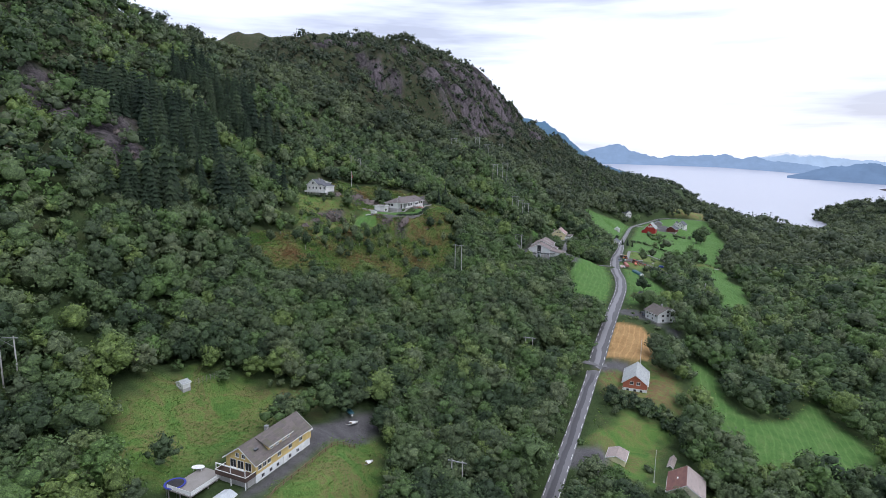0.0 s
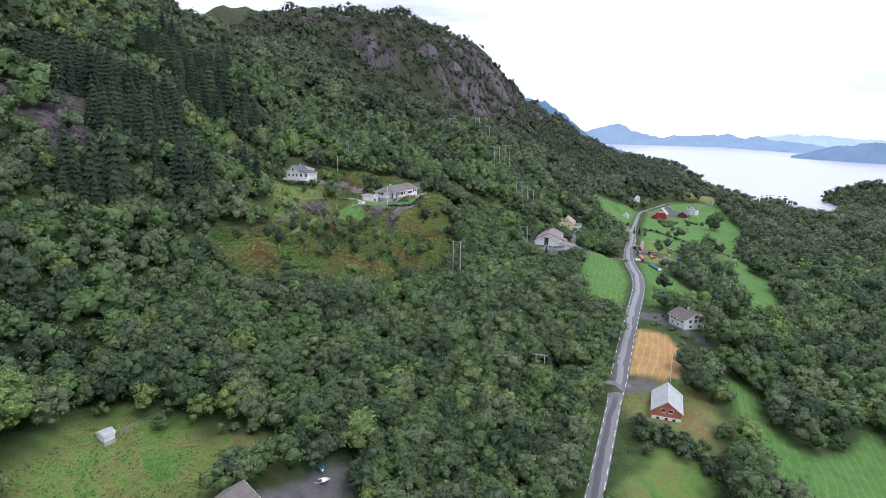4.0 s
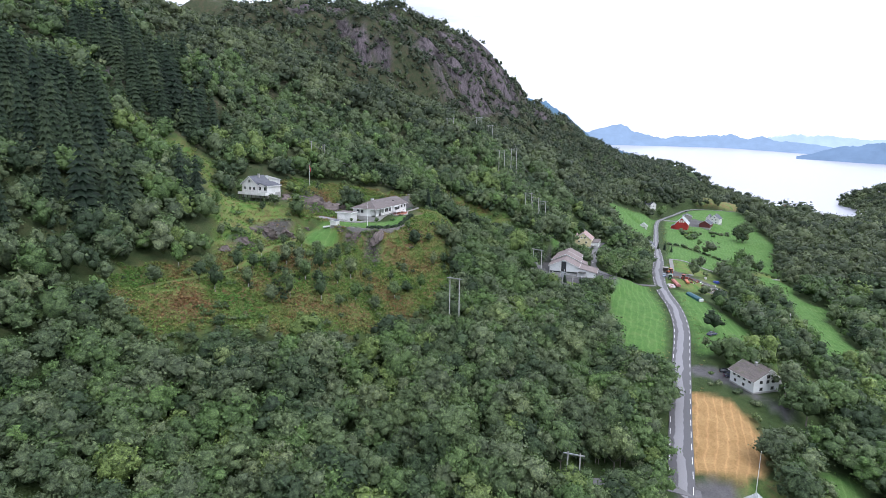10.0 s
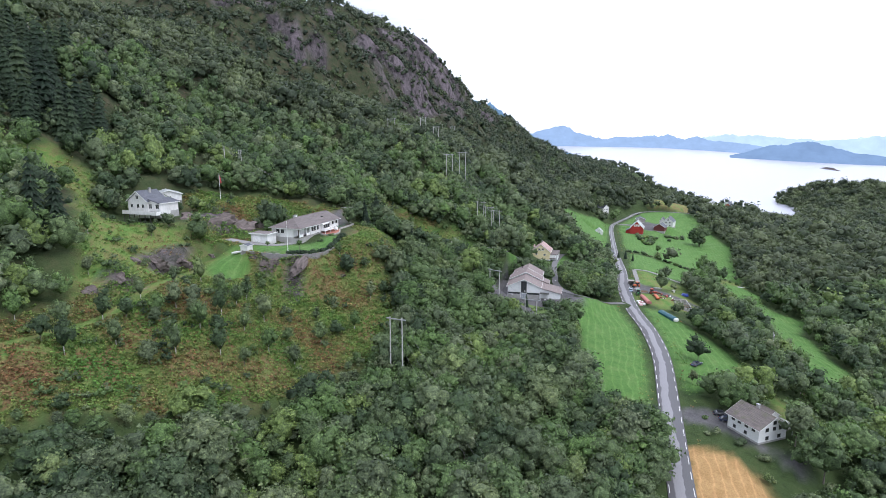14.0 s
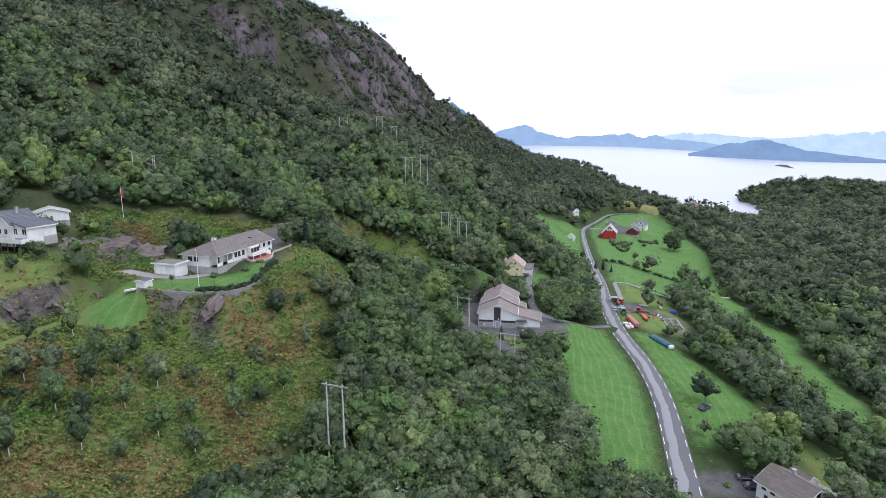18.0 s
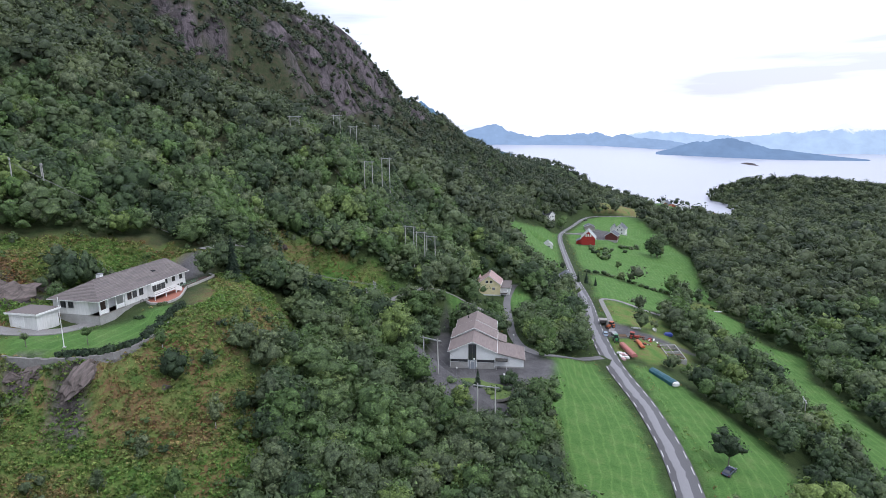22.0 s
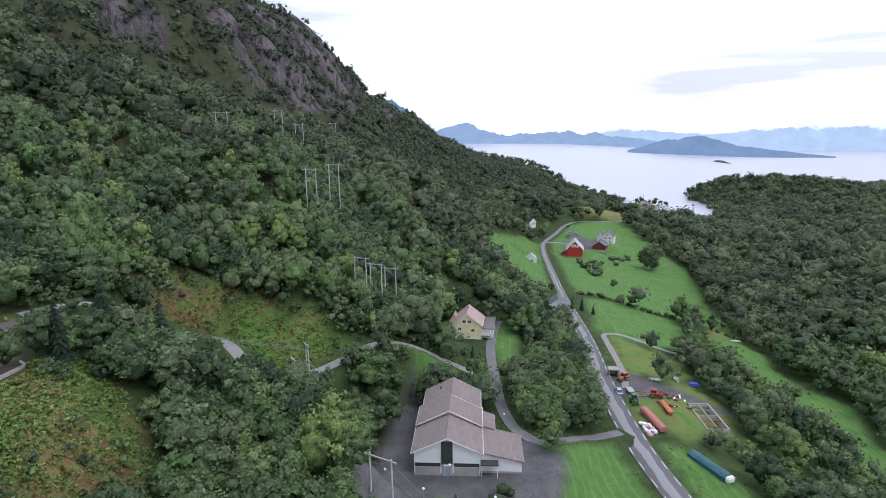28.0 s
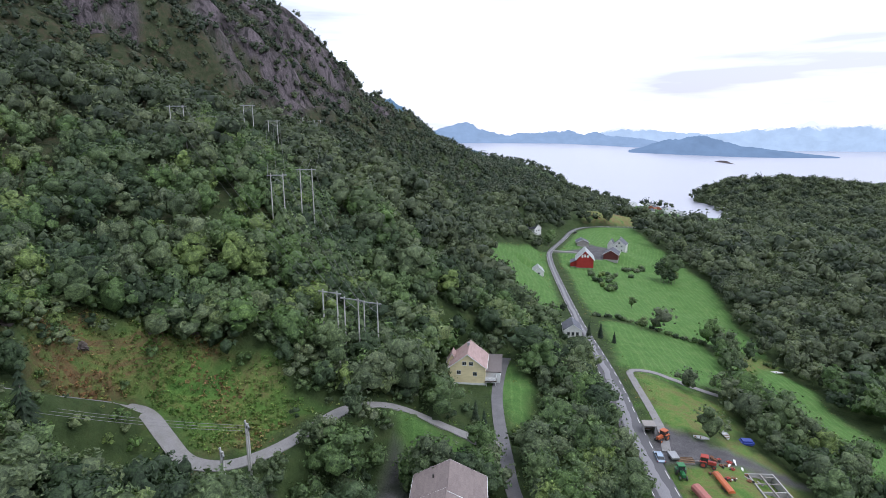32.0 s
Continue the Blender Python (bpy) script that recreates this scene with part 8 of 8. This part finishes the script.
def h_frame(x, y, height, gap, turn, label="weathered timber twin-pole power line frame", arm=1.0, braces=True):
    """Two poles, a crossarm that runs past them, braces and three hanging insulators."""
    t = thing("power_pole", label, "pole", at(x, y, turn), "power line poles")
    for s in (-1, 1):
        part("pole", tube([(s * gap / 2 * 1.04, 0, -0.8), (s * gap / 2, 0, height)], [0.19, 0.13], 8), POLE_WOOD, t)
    w = gap / 2 + arm
    part("crossarm", boxes((-w, -0.1, height - 0.55, w, 0.1, height - 0.33)), ZINC, t)
    if braces:
        part("brace", joined(tube([(-gap / 2, 0, height - 0.6), (gap / 2, 0, height - 2.6)], 0.04, 5), tube([(gap / 2, 0, height - 0.6), (-gap / 2, 0, height - 2.6)], 0.04, 5)), STEEL, t)
    for s in (-w + 0.15, 0, w - 0.15):
        part("insulator", tube([(s, 0, height - 0.55), (s, 0, height - 0.7), (s, 0, height - 0.8), (s, 0, height - 1.1)], [0.03, 0.09, 0.05, 0.08], 8), DARK_FRAME, t)
    return [t.matrix_basis @ Vector((s, 0, height - 1.1)) for s in (-w + 0.15, 0, w - 0.15)]


def span(a, b, sag, name="power_wire"):
    pts = [Vector(a).lerp(Vector(b), k / 14) - Vector((0, 0, sag * 4 * (k / 14) * (1 - k / 14))) for k in range(15)]
    o = thing(name, "thin sagging power wire between pole frames", "wire", pose(0, 0, 0), "power wires")
    part("strand", tube(pts, 0.028, 3, False), WIRE, o)


def line_of(frames, sag=4.0):
    for a, b in zip(frames, frames[1:]):
        for p, q in zip(a, b):
            span(p, q, sag)


def high_frame(x, y, top, gap=3.2, turn=12):
    """A twin-pole frame whose head stands at the height top."""
    return h_frame(x, y, max(12.0, top - float(on_ground(x, y))), gap, turn)


foot_a, foot_b, foot_c = (h_frame(x, y, 15.0, 3.4, 40) for x, y in ((48, 389.5), (52.5, 393.5), (57, 397.5)))
mid_a, mid_b = high_frame(38.3, 436.4, 110), high_frame(46, 441, 111)
high_a, high_b, high_c = high_frame(8, 481, 129.7, 4.2), high_frame(28.3, 503.2, 131), high_frame(36.6, 504.5, 125.5)
far_a, far_b = high_frame(48.2, 599, 129), high_frame(57.4, 596, 127.5)
line_of([foot_a, high_a, high_b], 3)
line_of([foot_b, mid_a, high_c, far_a], 3)
line_of([foot_c, mid_b, far_b], 3)
line_of([far_a, h_frame(72, 690, 15, 4.0, 12), h_frame(92, 760, 15, 4.0, 12)], 3)
line_of([far_b, h_frame(84, 692, 15, 4.0, 12), h_frame(108, 766, 15, 4.0, 12)], 3)
top_a = h_frame(7, 258, max(8.0, 77 - float(on_ground(7, 258))), 3.2, 30, braces=False)
top_b = h_frame(16, 247, 9, 3.2, 30, braces=False)
top_c, top_d = h_frame(42.6, 322.5, 8.0, 4.0, 45, braces=False), h_frame(52.6, 309.2, 8.0, 4.0, 30, braces=False)
line_of([top_b, top_a], 0.6)
line_of([top_c, top_d], 0.6)
near_poles = [h_frame(33.2, 362.5, 8.5, 1.2, 70, "pair of dark timber poles carrying a transformer", 0.6), h_frame(30.4, 355.0, 8.5, 1.2, 70, "pair of dark timber poles with a short crossarm", 0.6)]
line_of([h_frame(-58, 361, 10, 2.6, 60), near_poles[0]], 5)
line_of([h_frame(-53, 366, 10, 2.6, 60), h_frame(-120, 420, 10, 3, 60)], 5)
h_frame(-155, 466, 13, 4, 60)
h_frame(-163, 432, 11, 3.6, 60)
h_frame(-96, 122, 13, 3.4, 0)
line_of([h_frame(32, 203, 9, 2.6, 20, braces=False), top_b], 1.5)
h_frame(4, 124, 9, 2.6, 20, braces=False)
h_frame(150, 322, 9, 2.6, 120, "leaning timber pole frame at the wood edge", braces=False)


def lamp_post(x, y):
    t = thing("lamp_post", "slim grey lamp post with a round white head", "lamp", at(x, y), "hall lamp posts")
    part("shaft", tube([(0, 0, -0.3), (0, 0, 3.6)], [0.06, 0.045], 8), STEEL, t)
    part("globe", tube([(0, 0, 3.55), (0, 0, 3.65), (0, 0, 3.8), (0, 0, 3.95), (0, 0, 4.0)], [0.08, 0.2, 0.25, 0.2, 0.06], 10), WHITE_TRIM, t)


for x, y in ((45.4, 338), (50.5, 329), (62, 325.5), (73.5, 352), (83, 346), (57, 336.2)):
    lamp_post(x, y)

# ---- single trees, bushes and hedges that stand apart ----
for k, (x, y, s) in enumerate(((54.8, 324.5, 5.5), (130, 462, 11), (-80.5, 275, 21), (-76.6, 277.5, 18.5), (77.5, 387, 6.5), (79, 385.5, 6), (7, 357, 13), (1, 346, 12), (-3, 338, 11), (14, 336, 12), (23, 345, 9), (18, 327, 10),
                               (144, 458, 6), (147, 455, 6.5), (91, 412, 3.2), (149, 449, 5))):
    spruce_tree(x, y, s, k, "dark green spruce standing apart from the wood")
for k, (x, y, s) in enumerate(((252, 560, 1.9), (251, 556.5, 0.95), (254.5, 558.5, 0.85), (248.5, 560, 0.9), (255, 564, 1.6), (249.5, 564, 1.5), (75, 373, 1.0), (190, 502, 0.65), (174, 470, 0.6), (106, 297, 0.95), (219, 651, 1.2), (215, 645, 1.1), (108, 242, 1.5), (106, 250, 1.3), (-107, 322, 1.2), 
                               (96, 282, 0.5), (100, 280, 0.5), (-58, 300, 0.4), (122, 425, 1.2), (115, 412, 1.1))):
    broad_tree(x, y, s, k + 3, "broad leafy tree standing apart from the wood", 40 * k)
for k in range(34):
    u = k / 33
    x, y = np.interp(u, (0, 0.35, 0.7, 1), (160, 183, 200, 226)), np.interp(u, (0, 0.35, 0.7, 1), (482, 474, 464, 440))
    leafy("field_bush", "low dark bush in the field-edge hedge", "bush", at(x + rr.uniform(-1, 1), y + rr.uniform(-1, 1), up=-0.2), (2.2, 2.2, rr.uniform(1.2, 2.6)), 60, 500 + k, size=0.24, group="field hedge")
for k in range(26):
    u = k / 25
    x, y = np.interp(u, (0, 0.5, 1), (198, 205, 262)), np.interp(u, (0, 0.5, 1), (530, 556, 592))
    leafy("farm_bush", "rounded green bush on the bank below the farm", "bush", at(x + rr.uniform(-5, 5), y + rr.uniform(-6, 6), up=-0.2), (3.4, 3.4, rr.uniform(2.0, 3.8)), 60, 600 + k, size=0.32, group="farm bushes")
for k, (x, y, sx, sy, h) in enumerate(((47.5, 321.5, 4, 4, 0.7), (51, 321, 4, 4, 0.9), (58, 323, 4, 3, 1.3), (61, 324.5, 4, 3, 1.6), (63.5, 327.5, 3.4, 3.4, 2.6), (65.5, 330.5, 3.0, 3.0, 2.8), (59.5, 321.2, 4, 3, 1.2),
                                       (40.5, 153.5, 2, 2, 1.2), (42, 145, 2, 2, 1.3), (47, 143, 2.6, 2, 1.0), (56, 145, 2.4, 2.4, 1.4), (90, 264.5, 2.2, 1.6, 1.0), (88, 257, 5, 2, 1.4), (92, 252, 4, 2.4, 1.6), (96, 246, 4, 2.6, 1.6), (-31.5, 309.5, 2.2, 1.2, 1.1), (-13, 313.5, 2.2, 1.2, 0.8), (-16, 308.6, 2.4, 1.2, 0.7))):
    leafy("garden_bush", "rounded garden shrub in a bed", "bush", at(x, y, up=-0.15), (sx, sy, h), 150, 700 + k, size=0.18, group="garden shrubs")


# ---- rock outcrops ----
ROCK_MAT = worn("weathered_rock", (0.185, 0.148, 0.142), 0.95, amount=0.85, scale=1.1, fine=3.2, bump=1.0, dirt=(0.045, 0.046, 0.034), stretch=(0.5, 2.6, 1.6))
_bm = bmesh.new()
bmesh.ops.create_icosphere(_bm, subdivisions=3, radius=1.0)
ROCK_V, ROCK_F = np.array([v.co[:] for v in _bm.verts]), np.array([[v.index for v in f.verts] for f in _bm.faces])
_bm.free()


def outcrop(x, y, sx, sy, sz, seed, label="dark grey weathered rock outcrop with cracks", turn=None, dip=0.0):
    """A cracked crag: planes cut off a rounded block, stepped ledges and upright fissures."""
    r = np.random.RandomState(seed)
    v = ROCK_V.copy()
    for _ in range(14):
        n_ = r.normal(size=3) * (1, 1, 0.7)
        n_ /= np.linalg.norm(n_)
        over_ = np.maximum(v @ n_ - r.uniform(0.38, 0.72), 0)
        v -= over_[:, None] * n_
    a = np.arctan2(v[:, 1], v[:, 0])
    fis = np.sin(a * r.randint(7, 11) + 2.5 * np.sin(v[:, 2] * 3 + r.uniform(0, 6))) + 0.6 * np.sin(a * r.randint(15, 23) + r.uniform(0, 6))
    v[:, :2] *= (1 - 0.17 * np.maximum(fis, 0))[:, None]
    v[:, 2] += 0.06 * np.sin(v[:, 0] * 6 + r.uniform(0, 6)) + 0.05 * np.sin(v[:, 1] * 9 + r.uniform(0, 6))
    v += r.normal(0, 0.055, v.shape)
    o = tagged(new("rock_outcrop", mesh_from("rock_outcrop", v * (sx, sy, sz), ROCK_F, ROCK_MAT)), label, "rock", "rock outcrops")
    o.matrix_basis = at(x, y, r.uniform(0, 90) if turn is None else turn, up=-0.3 * sz) @ pose(0, 0, 0, 0, dip, 0)
    return o


for k, (x, y, sx, sy, sz, turn) in enumerate((
        (-49.5, 314, 8.0, 3.4, 4.2, -48), (-43, 321, 7.5, 3.4, 4.0, -58), (-56, 312, 5.5, 3.2, 3.0, -30), (-39.5, 328, 5, 3, 2.8, -60), (-47, 322, 7, 4, 4.0, -45), (-59.5, 268.5, 5, 2.4, 2.2, 40), (-63, 263, 3.5, 2, 1.6, 20), (-57, 285, 6.0, 2.8, 3.0, 30), (-52, 291, 5.4, 2.6, 2.8, 40), (-61, 281, 4, 1.6, 1.4, 20),
        (-29.5, 291.2, 2.8, 1.5, 1.5, 10), (-26, 290.5, 2.2, 1.3, 1.3, 20), (-33, 292.5, 1.9, 1.2, 1.1, 5), (-46.5, 298, 3.2, 1.2, 0.8, 30),
        (-40, 268, 1.8, 1.2, 0.7, 20), (-20, 264, 1.5, 1.0, 0.6, 70), (-8, 292, 1.8, 1.0, 0.9, 40), (42.5, 349, 3.6, 1.6, 2.6, 80), (40.8, 341, 3.4, 1.4, 2.2, 85), (40, 334, 2.6, 1.3, 1.7, 90), (44, 356, 2.6, 1.3, 1.7, 70),
        (6, 381, 3.0, 1.3, 1.2, 20), (15, 388, 3.2, 1.3, 1.2, 15), (-2, 376, 2.6, 1.3, 1.2, 25), (22, 391, 2.4, 1.1, 1.0, 10), (-132, 246, 9, 5, 7, 60), (-143, 256, 8, 5, 6, 50), (-150, 440, 9, 5, 7, 70))):
    outcrop(x, y, sx, sy, sz, 900 + k, turn=turn)
outcrop(-19.6, 289.4, 6.4, 2.3, 1.9, 961, "long tilted slab of streaked brown rock", -230, 40)
outcrop(-26.6, 291.2, 3.6, 2.0, 1.9, 962, turn=-215, dip=34)

# ---- small birches on the knoll ----
BIRCH_BARK = worn("birch_bark", (0.56, 0.54, 0.50), 0.85, amount=0.6, scale=2.0, fine=7.0, bump=0.3, dirt=(0.10, 0.09, 0.08), stretch=(0.5, 0.5, 3))
birch_crowns = [mesh_from("crown", v * (5.0, 5.0, 6.4), f, LEAVES_ONE, True, None, m) for v, f, m in [broad_crown(s, 9, 330, 0.034, slim=0.8, core=0.6, ragged=1.6) for s in range(81, 84)]]
birch_trunks = [trunk_mesh("trunk", s, 5.2, 0.075, 4) for s in range(31, 34)]
for me in birch_trunks:
    me.materials[0] = BIRCH_BARK


def birch(x, y, size, kind):
    t = tagged(new("birch_tree"), "slender young birch with a thin pale trunk", "tree", "birches on the knoll")
    for nm, me in (("trunk", birch_trunks[kind % 3]), ("crown", birch_crowns[(kind * 2) % 3])):
        o = new(nm, me)
        o.parent = t
    t.matrix_basis = pose(x, y, on_ground(x, y) - 0.1, 0, 0, kind * 67) @ Matrix.Diagonal((size, size, size, 1))


for k, (x, y, s) in enumerate(((-44.6, 262.8, 1.1), (-34.8, 264.3, 1.0), (-31.4, 275, 0.9), (-26.3, 270.7, 1.2), (-32.6, 270, 0.9), (-43.8, 279.3, 1.0), (-37.8, 257.7, 1.1), (-12, 268.6, 1.0), (-29, 262, 0.9), (-36, 271, 0.8),
                               (-47, 258, 1.0), (-52, 262, 0.8), (-23, 259, 1.0), (-17, 258, 0.9), (-56, 252, 1.1), (-62, 248, 1.0), (-70, 246, 1.1), (-40, 248, 1.2), (-48, 272, 0.7), (-4, 276, 0.9), (0, 288, 0.8), (-9, 296, 0.6),
                               (-66, 268, 0.7), (-72, 282, 0.9), (-80, 272, 1.0), (-58, 240, 1.2), (-32, 252, 1.1), (-51, 246, 1.0), (4, 292, 0.8), (-14, 276, 0.6))):
    birch(x, y, s * 1.05, k)
for k, (x, y, s) in enumerate(((-47, 256, 0.5), (-40, 262, 0.55), (-33.5, 258, 0.5), (-52, 254, 0.6), (-44, 244, 0.6), (-27, 252, 0.5), (-20, 266, 0.45), (-8, 272, 0.5), (-62, 240, 0.6), (-70, 232, 0.65), (-38, 277, 0.45), (-29, 283, 0.4), (-58, 299, 0.5), (-61, 294, 0.45), (-34, 318, 0.5), (-58, 324, 0.55), (-62, 320, 0.5), (-10, 283, 0.35), (-2, 296, 0.4))):
    broad_tree(x, y, s, k + 5, "small rounded willow on the open knoll", 55 * k, "bushes on the knoll")

# ---- settlement by the lake ----
for k, (x, y, w_, l_, turn) in enumerate(((584, 1120, 13, 70, 40), (640, 1030, 14, 22, 60), (600, 1040, 10, 30, 62), (580, 1060, 9, 12, 70), (612, 1085, 9, 12, 30), (632, 1095, 8, 12, 20), (650, 1075, 9, 14, 10), (595, 1075, 9, 12, 60), (752, 1098, 9, 12, 60), (620, 1120, 9, 12, 60))):
    hh = thing("lakeside_house", "small pale house near the lake shore" if k else "long low pale building near the lake shore", "house", at(x, y, turn, up=0.3), "lakeside houses")
    gabled(hh, -w_ / 2, w_ / 2, -l_ / 2, l_ / 2, 0, 3.5, 6.2, (WHITE_BOARDS, RED_BOARDS, WHITE_BOARDS)[k % 3], SLATE_TILES if k % 2 else GREY_SHEETS, 0.4)
    for u in (-2.4, 2.4):
        window(hh, "F", u, 2.0, 1.2, 1.2, -w_ / 2, w_ / 2, -l_ / 2, l_ / 2, DARK_FRAME)
outcrop(1756, 2290, 150, 16, 25, 77, "low dark skerry out on the water", turn=-72)


# ---- undergrowth: bracken, heather and scrub as one spread ----
def undergrowth(name, label, places, size, seed, sprays_each=9, ramp=None):
    r = np.random.RandomState(seed)
    kinds = []
    for s in range(4):
        c = np.array([[0, 0, 0.25], [0.35, 0.1, 0.2], [-0.2, 0.3, 0.3], [0.05, -0.35, 0.2]])
        kinds.append(sprays(np.random.RandomState(seed + s), c, np.full((4, 3), 0.38), sprays_each, 0.26))
    return wood(name, label, places, size * r.uniform(0.5, 1.5, len(places)), kinds, ramp or LEAVES_ALL, seed, 0.14, 26)


BRACKEN = foliage("bracken_fronds", [(0.0, (0.095, 0.195, 0.045)), (0.4, (0.135, 0.210, 0.054)), (0.68, (0.190, 0.212, 0.074)), (0.86, (0.230, 0.155, 0.076)), (1.0, (0.215, 0.115, 0.062))], "tint")
q = np.random.RandomState(8).uniform(0, 1, (190000, 2)) * (150, 180) + (-100, 215)
c = cover(q[:, 0], q[:, 1])
keep = ((c[1] > 0.4) | ((c[4] > 0.5) & (q[:, 0] % 1 < np.where(q[:, 1] > 330, 0.5, 0.18)))) & (c[0] < 0.3) & (c[3] < 0.2) & (track_gap(q[:, 0], q[:, 1]) > 0.8)
for bx, by, br in ((-18, 319, 14), (69, 196, 9), (48, 150, 5), (62, 140, 9)):
    keep &= np.hypot(q[:, 0] - bx, q[:, 1] - by) > br
undergrowth("bracken", "green and rust-brown bracken and heather on the knoll", q[keep][:34000], 0.78, 61, 6, BRACKEN)
TUFTS = foliage("meadow_tufts", [(0.0, (0.085, 0.175, 0.042)), (0.5, (0.120, 0.200, 0.052)), (1.0, (0.170, 0.215, 0.070))], "tint")
q = np.random.RandomState(10).uniform(0, 1, (16000, 2)) * (70, 62) + (-80, 96)
keep = (cover(q[:, 0], q[:, 1])[4] > 0.5) & (np.hypot(q[:, 0] + 38, q[:, 1] - 117) > 9)
undergrowth("meadow_tufts", "tall grass and nettles in the house field", q[keep][:5200], 0.36, 63, 6, TUFTS)
q = np.random.RandomState(9).uniform(0, 1, (40000, 2)) * (330, 560) + (-60, 90)
c = cover(q[:, 0], q[:, 1])
d, _ = nearest(ROADLINE, q[:, 0], q[:, 1])
edge = ((np.abs(d) > 4.4) & (np.abs(d) < 8.0)) | ((c[0] > 0.05) & (c[0] < 0.5)) | ((track_gap(q[:, 0], q[:, 1]) > 0.8) & (track_gap(q[:, 0], q[:, 1]) < 3.0))
edge &= (c[3] < 0.1) & (c[2] < 0.1) & (np.abs(d) > 4.2)
for bx, by, br in BUILDINGS[:12]:
    edge &= np.hypot(q[:, 0] - bx, q[:, 1] - by) > 3
undergrowth("verge_scrub", "rough grass and low scrub along roads and field edges", q[edge][:5200], 0.5, 62, 8, BRACKEN)
